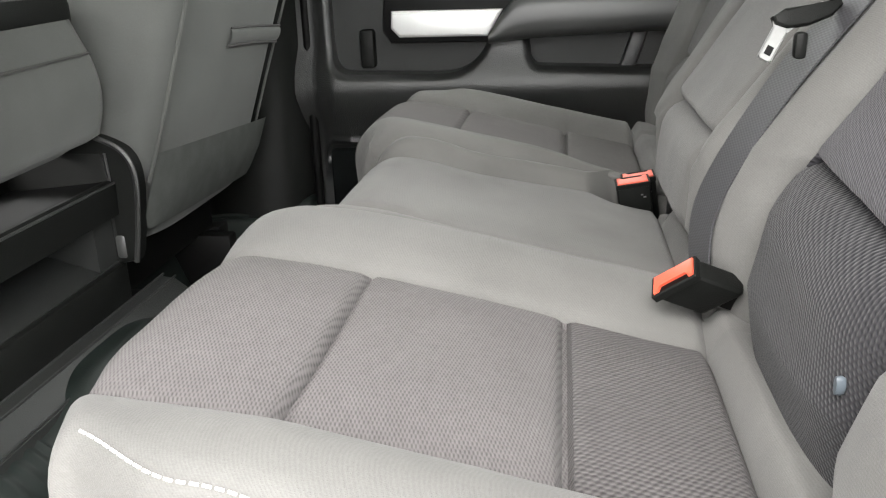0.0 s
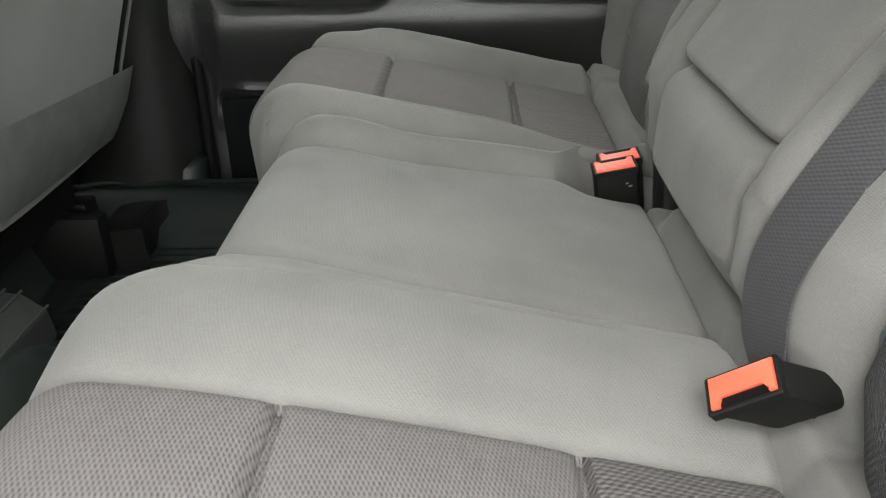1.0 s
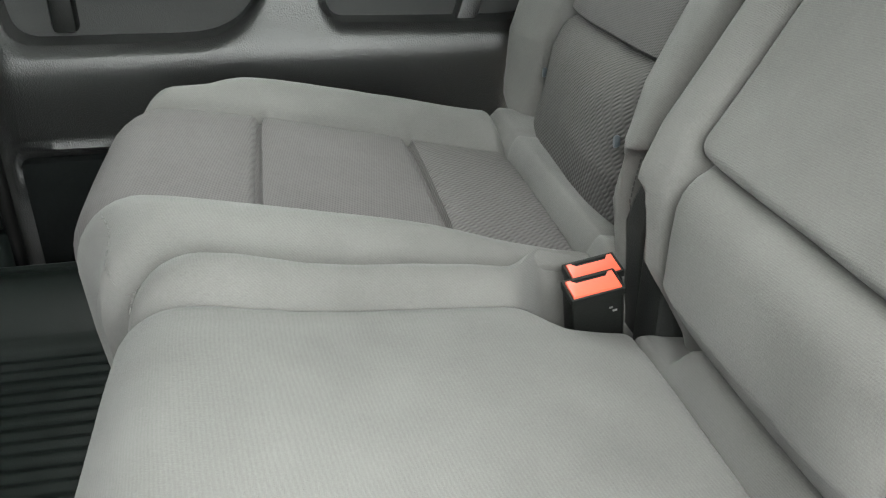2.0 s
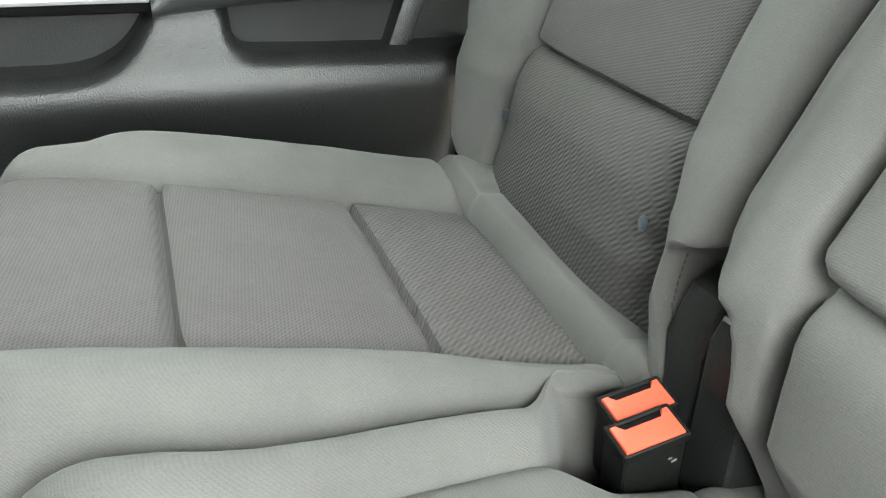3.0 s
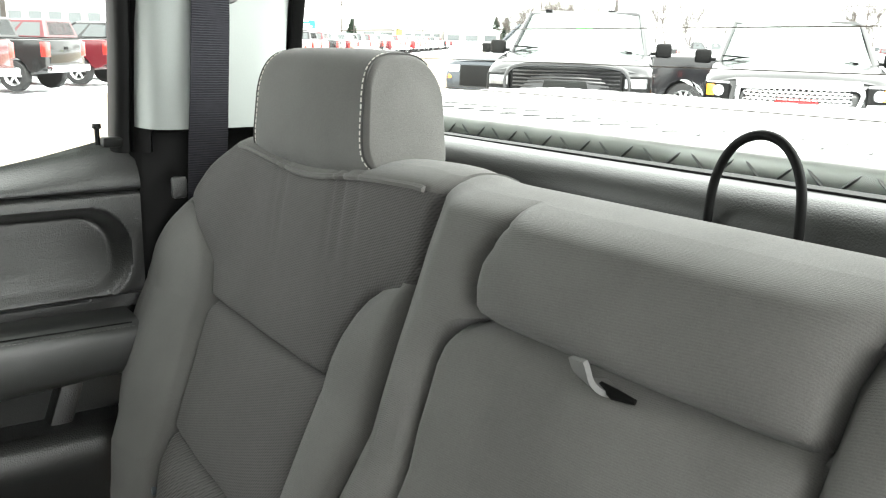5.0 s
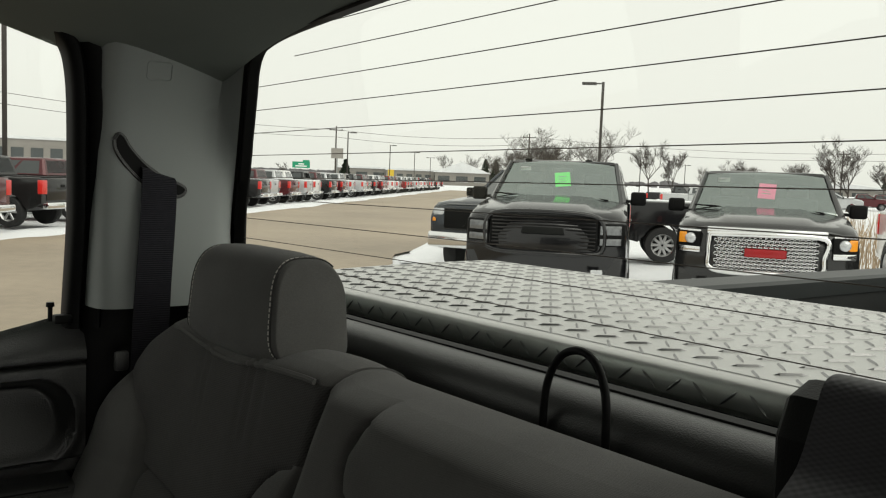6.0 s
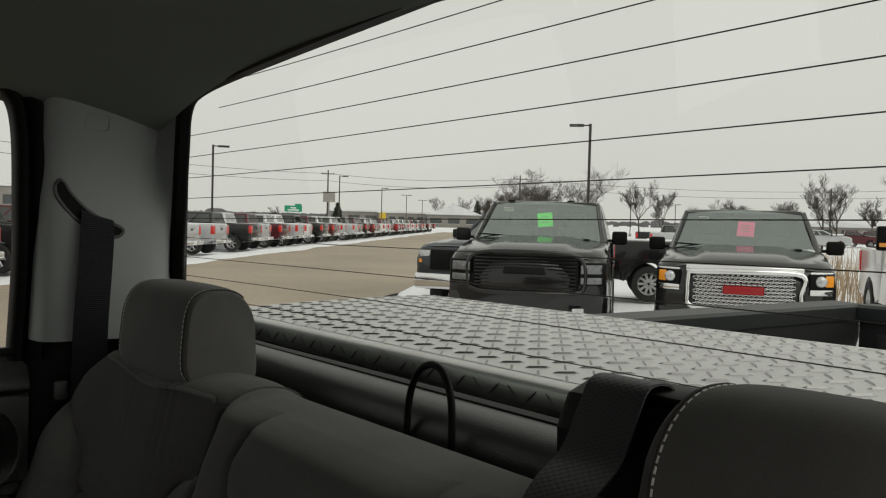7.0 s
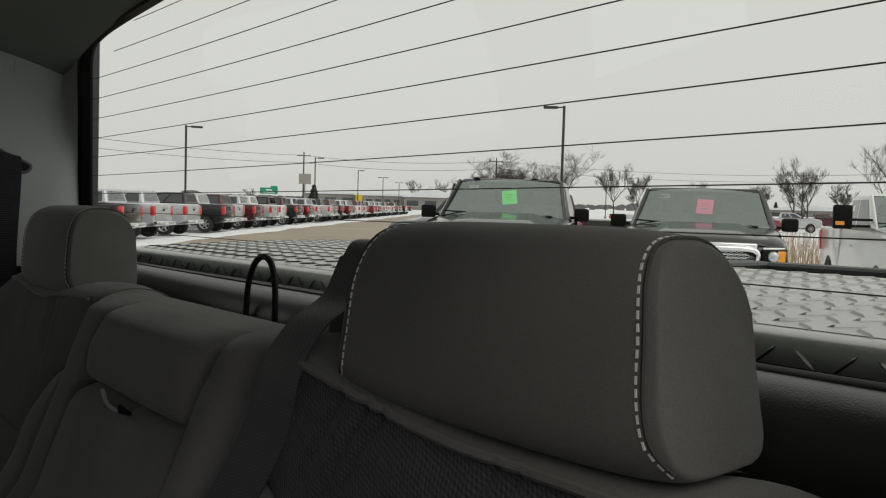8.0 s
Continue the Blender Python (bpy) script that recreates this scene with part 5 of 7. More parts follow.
part("rail_edge", tube([(-0.682, -0.20, 1.0605), (-0.682, 0.150, 1.0605)], 0.0022, 6), PLASTIC_SOFT, con)
part("corner_edge", tube([(-0.690, 0.151, 1.062), (-0.690, 0.148, 1.106)], 0.0028, 6), PLASTIC_SOFT, con)
part("cubby_floor", prism([(-0.84, 0.975), (-0.695, 0.932), (-0.695, 0.926), (-0.84, 0.968)], -0.202, 0.150), HINGE, con)
part("cubby_side", prism([(-0.84, 0.965), (-0.697, 0.93), (-0.697, 1.008), (-0.80, 1.012)], 0.095, 0.149), HINGE, con)
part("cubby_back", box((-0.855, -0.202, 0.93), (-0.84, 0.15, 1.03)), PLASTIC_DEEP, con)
part("face_rail", box((-0.702, -0.202, 0.868), (-0.683, 0.152, 0.930), 0.004), PLASTIC, con)
part("base_rail", prism([(-0.685, 0.80), (-0.685, 0.868), (-0.660, 0.864), (-0.630, 0.84), (-0.625, 0.80)], -0.40, 0.26, 0.01), HINGE, con)

# Light lines reflected along the base rail, drawn as thin paler tubes.
for x, z in ((-0.684, 0.868), (-0.662, 0.8655), (-0.632, 0.843)):
    part("rail_bead", tube([(x, -0.40, z), (x, 0.26, z)], 0.0022, 6), PLASTIC_SOFT, con, "thin highlight line along the base rail")

# ---------------------------------------------------------------- belts and small things on the bench
mb = thing("middle_belt", "purplish grey woven middle seat belt lying over the backrest", "seat belt")
mb_path = [(0.456, -0.268, 1.628), (0.444, -0.268, 1.640), (0.422, -0.268, 1.640), (0.408, -0.269, 1.622), (0.388, -0.271, 1.592), (0.356, -0.274, 1.572)]
for z, y in ((1.540, -0.279), (1.49, -0.280), (1.44, -0.271), (1.36, -0.250), (1.25, -0.226), (1.15, -0.216), (1.09, -0.222), (1.05, -0.232)):
    mb_path.append((back_x(z) - max(back_lift(y - 0.025, z, -1) - 0.003, back_lift(y + 0.025, z, -1) - 0.003, back_lift(y, z, -1)) - 0.008, y, z))
mb_path = smooth_path(mb_path, 6)
turned = [Vector((-0.20 * smoothstep(1.60, 1.48, p.z), 1, 0)).normalized() for p in mb_path]
part("webbing", band(mb_path, turned, 0.054, 0.0016), WEB_MID, mb)
part("keeper", box((0.188, -0.262, 1.280), (0.198, -0.250, 1.302), 0.003), PLASTIC, mb, "small black belt keeper")
br = thing("belt_guide", "black plastic belt guide on the rear deck", "belt guide")
part("cover", prism([(0.412, 1.53), (0.410, 1.600), (0.422, 1.626), (0.445, 1.634), (0.480, 1.628), (0.490, 1.60), (0.490, 1.53)], -0.350, -0.212, 0.010, 3), PLASTIC, br)
part("slot_lip", box((0.425, -0.322, 1.628), (0.475, -0.254, 1.6365), 0.004), PLASTIC_DEEP, br)
tg = thing("belt_latch", "belt latch with steel tongue hanging on the webbing", "belt latch")
def tongue_at(a, b):
    """A place on the slanting tongue: a along it, b across."""
    return (-0.006 - 0.56 * a + 0.83 * b, 0.003 - 0.83 * a - 0.56 * b)


part("tongue", prism([tongue_at(*p) for p in ((0.0, -0.013), (0.010, -0.0072), (0.041, -0.0072), (0.045, -0.005), (0.045, 0.005), (0.041, 0.0072), (0.010, 0.0072), (0.0, 0.013))], -0.0013, 0.0013, 0.0005, 1), STEEL, tg)
for e in (-1, 1):
    part("tongue_flange", prism([tongue_at(*p) for p in ((0.008, 0.0060 * e), (0.044, 0.0060 * e), (0.044, 0.0078 * e), (0.008, 0.0078 * e))], -0.0030, 0.0016, 0.0006, 1), STEEL, tg, "folded bright edge of the tongue")
part("tongue_slot", prism([tongue_at(*p) for p in ((0.029, -0.0036), (0.039, -0.0036), (0.039, 0.0036), (0.029, 0.0036))], -0.0022, 0.0022), PLASTIC_DEEP, tg)
part("grip", prism([(-0.016, 0.002), (-0.004, -0.004), (0.020, -0.003), (0.044, 0.004), (0.056, 0.014), (0.054, 0.022), (0.030, 0.018), (-0.004, 0.017), (-0.018, 0.010)], -0.007, 0.007, 0.004, 3), PLASTIC, tg)
gx, gz = Vector((0.985, 0.13, 0.08)).normalized(), Vector((-0.10, 0.337, 0.94))
gy = gz.cross(gx).normalized()
gz = gx.cross(gy)
tg.matrix_basis = Matrix.Translation((0.186, -0.244, 1.307)) @ Matrix((gx, gy, gz)).transposed().to_4x4() @ Matrix.Scale(0.80, 4)
wire = thing("tether_loop", "black wire child seat tether loop behind the bench", "wire loop")
part("cable", tube(smooth_path([(0.453, 0.037, 1.477), (0.455, 0.038, 1.537), (0.456, 0.035, 1.577), (0.457, 0.022, 1.603), (0.457, 0.001, 1.613), (0.456, -0.020, 1.607), (0.453, -0.036, 1.585), (0.451, -0.041, 1.547), (0.449, -0.041, 1.477)], 6), 0.0038, 8), PLASTIC_DEEP, wire)
tag = thing("pull_tab", "small pale grey cloth pull tab in the armrest gap", "pull tab")
part("strap", band(smooth_path([(0.302, -0.010, 1.454), (0.287, -0.008, 1.458), (0.278, -0.005, 1.466), (0.274, -0.002, 1.478)], 5), (0.1, 1, 0.25), 0.017, 0.004), TAG, tag)
part("strap_slot", tube([(0.292, -0.036, 1.4560), (0.288, -0.022, 1.4575), (0.291, -0.008, 1.4590)], [0.002, 0.0042, 0.002], 8), PLASTIC_DEEP, tag, "dark slot behind the tab")


# ---------------------------------------------------------------- truck bed and tool box
bed = thing("truck_bed", "dark open truck bed with plastic rail caps", "truck bed")
part("floor_panel", box((0.56, -0.78, 0.98), (3.10, 0.78, 1.02)), LINERBED, bed)
for s in (-1, 1):
    part("side_wall", prism([(s * 0.78, 0.98), (s * 0.83, 1.06), (s * 0.83, 1.34), (s * 0.815, 1.40), (s * 0.815, 1.50), (s * 0.95, 1.50), (s * 0.98, 0.98)], 0.56, 3.12, axis="x"), LINERBED, bed)
    cap = prism([(s * 0.808, 1.468), (s * 0.805, 1.514), (s * 0.815, 1.524), (s * 0.93, 1.528), (s * 0.945, 1.51), (s * 0.935, 1.495), (s * 0.825, 1.468)], 0.58, 3.14, 0.004, axis="x")
    part("rail_cap", cap, BEDPAINT, bed, "black plastic rail cap")
    for x in (1.7, 2.3, 2.8):
        part("tie_down", lathe([(0.006, -0.02), (0.028, -0.016), (0.034, 0.0), (0.020, 0.008), (0.004, 0.008)], 12), LINERBED, bed, at=Matrix.Translation((x, s * 0.822, 1.32)) @ Matrix.Diagonal((1, -s, 1, 1)))
part("front_wall", box((0.545, -0.82, 0.98), (0.565, 0.82, 1.45)), LINERBED, bed)
gate = part("tailgate", box((3.08, -0.80, 0.99), (3.14, 0.80, 1.49), 0.01), LINERBED, bed)
part("gate_cap", prism([(3.060, 1.468), (3.057, 1.514), (3.068, 1.524), (3.150, 1.526), (3.155, 1.50), (3.075, 1.468)], -0.80, 0.80, 0.004), BEDPAINT, gate, "black plastic tailgate cap")
for y in np.linspace(-0.7, 0.7, 9):
    part("gate_rib", box((3.068, y - 0.03, 1.06), (3.083, y + 0.03, 1.42), 0.005), LINERBED, gate)

tb = thing("tool_box", "silver diamond plate aluminium tool box across the bed", "tool box")
TX0, TX1, TY = 0.597, 1.130, 0.885


def lid_z(x, y=0):
    t = (x - TX0) / (TX1 - TX0)
    return 1.585 + 0.017 * t + 0.004 * math.sin(math.pi * t)


LIP = [(0.024, 1.5857), (0.012, 1.5853), (0.006, 1.5840), (0.002, 1.5810), (0.0, 1.5765), (0.0, 1.5600), (0.001, 1.5565), (0.006, 1.555), (0.020, 1.555), (0.024, 1.16)]
rows = []
for x in [TX0 + 0.024] + list(np.linspace(TX0 + 0.06, TX1 - 0.004, 14)) + [TX1]:
    rows.append([(x, y, lid_z(x) - (0.004 if x == TX1 else 0)) for y in (-TY, -TY + 0.004, -0.3, 0.3, TY - 0.004, TY)])
part("lid", grid(rows), ALU, tb, "diamond plate lid")
part("lid_lip", grid([[(TX0 + o, y, z) for o, z in LIP] for y in (-TY, -0.3, 0.3, TY)]), ALU, tb, "folded front lip")
part("end_plate", grid([[(x, TY, lid_z(x) - 0.004), (x, TY, 1.40)] for x in (TX0, 0.7, 0.9, 1.05, TX1)]), ALU, tb)
part("end_plate", grid([[(x, -TY, lid_z(x) - 0.004), (x, -TY, 1.40)] for x in (TX0, 0.7, 0.9, 1.05, TX1)]), ALU, tb)
part("body", box((TX0 + 0.02, -0.80, 1.10), (TX1 - 0.02, 0.80, 1.56)), ALU, tb)
part("rear_lip", grid([[(TX1, y, lid_z(TX1) - 0.004), (TX1 + 0.003, y, 1.57), (TX1, y, 1.2)] for y in (-TY, TY)]), ALU, tb)
verts, faces = [], []


def bar(c, d, n, ln=0.0182, w=0.0021, h=0.0028):
    """One raised lozenge of the tread, low and pointed."""
    s = n.cross(d)
    b = len(verts)
    for a, q, e in ((-1, 0, 0), (-0.6, -1, 0), (0.6, -1, 0), (1, 0, 0), (0.6, 1, 0), (-0.6, 1, 0), (-0.55, 0, 1), (0.55, 0, 1)):
        verts.append(c + d * ln * a + s * w * q + n * h * e)
    faces.extend([(b, b + 1, b + 6), (b + 1, b + 2, b + 7, b + 6), (b + 2, b + 3, b + 7), (b + 3, b + 4, b + 7), (b + 4, b + 5, b + 6, b + 7), (b + 5, b, b + 6)])


step = 0.0320
for i in range(-60, 90):
    for j in range(-60, 90):
        x, y = TX0 + 0.01 + (i + j) * step * 0.7071, (i - j) * step * 0.7071
        if not (TX0 + 0.022 < x < TX1 - 0.012 and abs(y) < TY - 0.012):
            continue
        d = Vector((0.7071, -0.7071, 0.02)) if (i + j) % 2 == 0 else Vector((0.7071, 0.7071, 0.02))
        slope = (lid_z(x + 0.002) - lid_z(x - 0.002)) / 0.004
        d = Vector((d.x, d.y, d.x * slope))
        bar(Vector((x, y, lid_z(x) - 0.0006)), d.normalized(), Vector((-slope, 0, 1)).normalized())
for k in range(-28, 29):  # the pattern runs on down the folded lip
    lean = 0.75 if k % 2 else -0.75
    bar(Vector((TX0 - 0.0002, k * 0.0306, 1.5665)), Vector((0, lean, 0.66)).normalized(), Vector((-1, 0, 0)), 0.0125, 0.0016, 0.0018)
part("tread_pattern", (verts, faces), ALU_BAR_SHADED, tb, "raised tread bars of the diamond plate", smooth=False)

# ---------------------------------------------------------------- the lot outside
SX, SY, Z0 = 0.0091, 0.0117, 0.040
LOT = Matrix.Translation((0, 0, Z0)) @ Vector((0, 0, 1)).rotation_difference(Vector((-SX, -SY, 1)).normalized()).to_matrix().to_4x4()
EYE_X, EYE_Y = -0.066, -0.579


def spot(az, far, heading=0.0):
    """A pose on the lot: az degrees from +y towards +x, metres from the cab, heading likewise."""
    a = radians(az - 0.3)
    return LOT @ pose(EYE_X + far * math.sin(a), EYE_Y + far * math.cos(a), 0, 0, 0, 90 - heading)


ground_rows = []
for r in (0.5, 6, 14, 25, 40, 70, 120, 200, 400, 900, 2500):
    ring = []
    for k in range(72):
        a = 2 * math.pi * k / 72
        z = -0.06 - 0.02 * math.sin(k * 1.7) * (r > 10) + (0.0 if r < 150 else 0.010 * (r - 150) * (0.6 + 0.4 * math.sin(a * 3 + 1)) * (1 if r < 950 else 0.45))
        ring.append(LOT @ Vector((r * math.cos(a), r * math.sin(a), z)))
    ground_rows.append(ring)
single("ground", grid(ground_rows, True), SNOW, "flat snow-covered ground reaching the horizon", "snow ground", kind="structure")

AX, AN = Vector((math.sin(radians(42.7)), math.cos(radians(42.7)), 0)), Vector((math.cos(radians(42.7)), -math.sin(radians(42.7)), 0))


def lane(s, n, z=0.0):
    """s metres along the aisle, n across it."""
    return LOT @ (AX * s + AN * n + Vector((0, 0, z)))


rows = [[lane(s, n, 0.004) for n in np.linspace(-10.9 - 0.35 * math.sin(s * 0.4), -1.9 + 0.4 * math.sin(s * 0.31) + 0.2 * math.sin(s * 1.3) + (4 if s < 4 else 0), 8)] for s in np.arange(-40, 190, 1.0)]
single("road", grid(rows), CONCRETE, "wet tan concrete aisle of the lot", "road", kind="structure")
rows = [[lane(s, n, 0.10 + 0.02 * math.sin(s)) for n in (-19, -15, -11.9)] + [lane(s, -11.35 - 0.3 * math.sin(s * 0.9), 0.02)] for s in np.arange(-40, 190, 1.0)]


def bank(name, n0, wide, high, s0, s1, label, seed=0.0, step=0.5):
    """A lumpy bank of cleared snow along the aisle."""
    rows = []
    for s in np.arange(s0, s1, step):
        row = []
        taper = min(1.0, 4 * (s - s0) / (s1 - s0) + 0.02, 4 * (s1 - s) / (s1 - s0)) ** 0.6
        for t in np.linspace(0, 1, 13):
            j = 0.5 + 0.5 * noise.noise((s * 0.45, t * 1.5, seed)) + 0.35 * noise.noise((s * 1.7, t * 4, seed + 5))
            z = high * taper * math.sin(math.pi * t) ** 0.7 * max(0.1, j)
            row.append(lane(s, n0 + wide * (t - 0.5) + 0.3 * noise.noise((s * 0.6, 0, seed + 9)), z - 0.02))
        rows.append(row)
    return single(name, grid(rows), SNOW, label, "snow bank", kind="stuff")


bank("snow_bank", -11.7, 1.9, 0.16, 3, 170, "low ridge of cleared snow behind the parked row", 1.0)
bank("snow_bank", -1.2, 1.7, 0.50, 16.5, 25.0, "pile of cleared snow beside the aisle", 4.0, 0.25)
bank("snow_bank", -0.6, 2.2, 0.22, 24, 120, "ridge of cleared snow along the aisle", 7.0)


# ---------------------------------------------------------------- trucks
def arc(cx, cz, r, a0, a1, n):
    return [(cx + r * math.cos(radians(a)), cz + r * math.sin(radians(a))) for a in np.linspace(a0, a1, n)]


def wheel(parent, x, y, r=0.41, w=0.27, spokes=6, name="wheel"):
    s = 1 if y > 0 else -1
    ob = new(name)
    ob.parent = parent
    ob.matrix_basis = Matrix.Translation((x, y, r)) @ Matrix.Diagonal((1, s, 1, 1))
    part("tyre", lathe([(r * 0.60, -w / 2), (r * 0.93, -w / 2), (r, -w * 0.36), (r, w * 0.36), (r * 0.94, w / 2), (r * 0.64, w / 2), (r * 0.62, w * 0.40), (r * 0.60, w * 0.1)], 28), TYRE, ob)
    part("rim_ring", lathe([(r * 0.50, w * 0.05), (r * 0.63, w * 0.44), (r * 0.655, w * 0.46), (r * 0.655, w * 0.1), (r * 0.5, -w * 0.1)], 28), RIM, ob)
    for k in range(spokes):
        a = 2 * math.pi * k / spokes
        sp = moved(box((r * 0.06, w * 0.22, -r * 0.075), (r * 0.62, w * 0.36, r * 0.075), 0.012, 1), pose(0, 0, 0, 0, math.degrees(a), 0))
        part("spoke", sp, RIM, ob)
    return ob


def pickup(paint, label, m, group="", front="plain", heavy=1.0, cards=None, mirror_mat=None, snow=False, wheel_spokes=6, hero=False, tow=False):
    """A crew cab pickup: nose along +x, standing at z = 0."""
    ob = thing("pickup_truck", label, "truck", m, group)
    H = heavy
    P = PAINTS[paint]
    low = [(2.62, 0.50), (2.80, 0.54), (2.86, 0.74), (2.87, 1.02), (2.83, 1.20), (2.72, 1.265), (2.2, 1.325), (1.35, 1.375), (1.12, 1.395), (-0.98, 1.395), (-0.985, 0.48)]
    low = [(x, z * H) for x, z in low]
    bottom = [(-0.985, 0.46 * H), (1.42, 0.46 * H)] + [(x, z) for x, z in arc(1.92, 0.44, 0.50, 178, 2, 12)] + [(2.50, 0.46 * H)]
    rings, outline = [], low[:-1] + bottom
    for y in (-0.965, -0.95, -0.91, -0.80, -0.62, -0.40, -0.15, 0.15, 0.40, 0.62, 0.80, 0.91, 0.95, 0.965):
        e = smoothstep(0.90, 0.965, abs(y))
        ring = []
        for x, z in outline:
            if x > 1.3 and z > 1.22 * H:
                z += 0.045 * (1 - (y / 0.965) ** 2)
            yy = y * (1 - 0.05 * max(0, (z - 1.12 * H) / 0.25))
            ring.append((x - (0.05 * e if x > 2.6 else 0), yy, z - (0.06 * e if z > 1.1 * H else 0)))
        rings.append(ring)
    body = loft(rings)
    part("body", body, P, ob)
    hood = []
    for x in np.linspace(2.80, 1.18, 12):
        row = []
        for u in np.linspace(-1, 1, 25):
            z = np.interp(x, [1.18, 1.35, 2.0, 2.5, 2.72, 2.80], [1.412, 1.404, 1.360, 1.310, 1.276, 1.236]) * H
            bulge = 0.040 * smoothstep(0.62, 0.48, abs(u)) * smoothstep(2.80, 2.35, x) + 0.012 * (1 - u * u) - 0.028 * max(0, abs(u) - 0.72) / 0.28
            row.append((x, u * (0.90 - 0.05 * ((x - 1.18) / 1.6) ** 2), z + bulge + 0.006))
        hood.append(row)
    part("hood", grid(hood), P, ob)
    bed_out = [(-0.995, 0.50), (-0.995, 1.36), (-2.82, 1.36), (-2.86, 1.30), (-2.87, 0.62), (-2.55, 0.56)] + [(x, z) for x, z in arc(-1.90, 0.44, 0.50, 178, 2, 12)] + [(-1.36, 0.50)]
    bedm = prism([(x, z * (H if z > 0.95 else 1)) for x, z in bed_out], -0.955, 0.955, 0.04, 2)
    part("bed", bedm, P, ob)
    part("tonneau", box((-2.80, -0.86, 1.358 * H), (-1.02, 0.86, 1.385 * H), 0.01), SNOW if snow else PLASTIC_DEEP, ob, "snow lying on the bed" if snow else "")
    tail = part("tailgate", box((-2.892, -0.76, 0.74), (-2.86, 0.76, 1.335 * H), 0.012), P, ob)
    part("handle", box((-2.902, -0.10, 1.10 * H), (-2.888, 0.10, 1.18 * H), 0.006), PLASTIC_DEEP, tail)
    for s in (-1, 1):
        part("tail_lamp", box((-2.895, s * 0.86 - 0.12, 0.92 * H), (-2.74, s * 0.86 + 0.104, 1.30 * H), 0.02), LAMP_RED, ob, "red tail lamp")
    part("rear_bumper", box((-3.04, -0.93, 0.52), (-2.86, 0.93, 0.70), 0.04, 3), CHROME, ob, "chrome rear bumper")
    part("plate", box((-3.045, -0.15, 0.56), (-3.035, 0.15, 0.67)), WHITE, ob)
    # Greenhouse: pillars and roof in body colour, panes set in.
    zb, zr = 1.395 * H, 1.930 * H
    base = [(1.27, 0.845), (1.19, 0.900), (0.2, 0.925), (-0.90, 0.915), (-0.985, 0.88)]
    top = [(0.36, 0.735), (0.30, 0.765), (-0.2, 0.785), (-0.78, 0.77), (-0.84, 0.73)]
    ring_b = [(x, y, zb) for x, y in base] + [(x, -y, zb) for x, y in base[::-1]]
    ring_t = [(x, y, zr - 0.05) for x, y in top] + [(x, -y, zr - 0.05) for x, y in top[::-1]]
    ring_r = [(x * 0.96 - 0.01, y * 0.92, zr - 0.010) for x, y in top] + [(x * 0.93 - 0.02, -y * 0.90, zr - 0.012) for x, y in top[::-1]]
    ring_c = [(x * 0.7 - 0.07, y * 0.62, zr) for x, y in top] + [(x * 0.7 - 0.07, -y * 0.62, zr) for x, y in top[::-1]]
    v, f = grid([ring_t, ring_r, ring_c], True)
    f.append(tuple(range(20, 30)))
    part("roof", (v, f), P, ob)

    def facet(a, b, t0, t1, s0=0.0, s1=1.0, out=0.0):
        """A quad on the skin between base points a, b and roof points above them."""
        A, B, C, D = Vector(ring_b[a]), Vector(ring_b[b]), Vector(ring_t[b]), Vector(ring_t[a])
        at = lambda s, t: (A.lerp(B, s)).lerp(D.lerp(C, s), t)
        nrm = (B - A).cross(D - A).normalized()
        if nrm.dot((A + C) / 2 - Vector((0.1, 0, 1.4))) < 0:
            nrm = -nrm
        return [at(s, t) + nrm * out for s, t in ((s0, t0), (s1, t0), (s1, t1), (s0, t1))]

    glassy = CARGLASS if hero else DARKGLASS
    # Windscreen, rear window and side panes.
    ws = facet(9, 0, 0.02, 0.97, 0.02, 0.98)
    pane = [Vector(p) for p in ws]
    screen = [[pane[0].lerp(pane[1], u).lerp(pane[3].lerp(pane[2], u), t) + Vector((0.075, 0, 0.045)) * (1 - (2 * u - 1) ** 2) for u in np.linspace(0, 1, 13)] for t in np.linspace(0, 1, 6)]
    part("windscreen", grid(screen), glassy, ob).visible_shadow = not hero
    if not hero:
        rw = facet(4, 5, 0.12, 0.93, 0.06, 0.94)
        part("rear_window", (rw, [(0, 1, 2, 3)]), DARKGLASS, ob, smooth=False)
    for side in (0, 1):
        idx = ((1, 2), (2, 3)) if side == 0 else ((8, 7), (7, 6))
        for k, (a, b) in enumerate(idx):
            q = facet(a, b, 0.06, 0.88, 0.06 if k else 0.10, 0.94 if k == 0 else 0.88, 0.004)
            part("side_window", (q, [(0, 1, 2, 3)]), DARKGLASS, ob, smooth=False)
    frames = []
    for a, b in ((0, 1), (1, 2), (2, 3), (3, 4), (8, 9), (7, 8), (6, 7), (5, 6)) + (((4, 5),) if True else ()):
        q = facet(a, b, 0, 1, 0, 1)
        frames.append(q)
    vv = [p for q in frames for p in q]
    part("cab_pillars", (vv, [tuple(range(4 * i, 4 * i + 4)) for i in range(len(frames))]), P, ob, smooth=False)
    for y in (-1, 1):
        A, D = Vector((1.27, y * 0.845, zb)), Vector((0.36, y * 0.735, zr - 0.05))
        part("screen_pillar", tube([A + Vector((0.03, 0, -0.02)), A.lerp(D, 0.5) + Vector((0.012, 0, 0.01)), D + Vector((0, 0, 0.01))], 0.026, 6), P, ob)
        for x, n in ((0.1, 0), (-0.9, 1)):
            part("door_handle", box((x - 0.11, y * 0.975 - 0.012, 1.08 * H), (x + 0.10, y * 0.975 + 0.012, 1.115 * H), 0.006), CHROME if mirror_mat else P, ob)
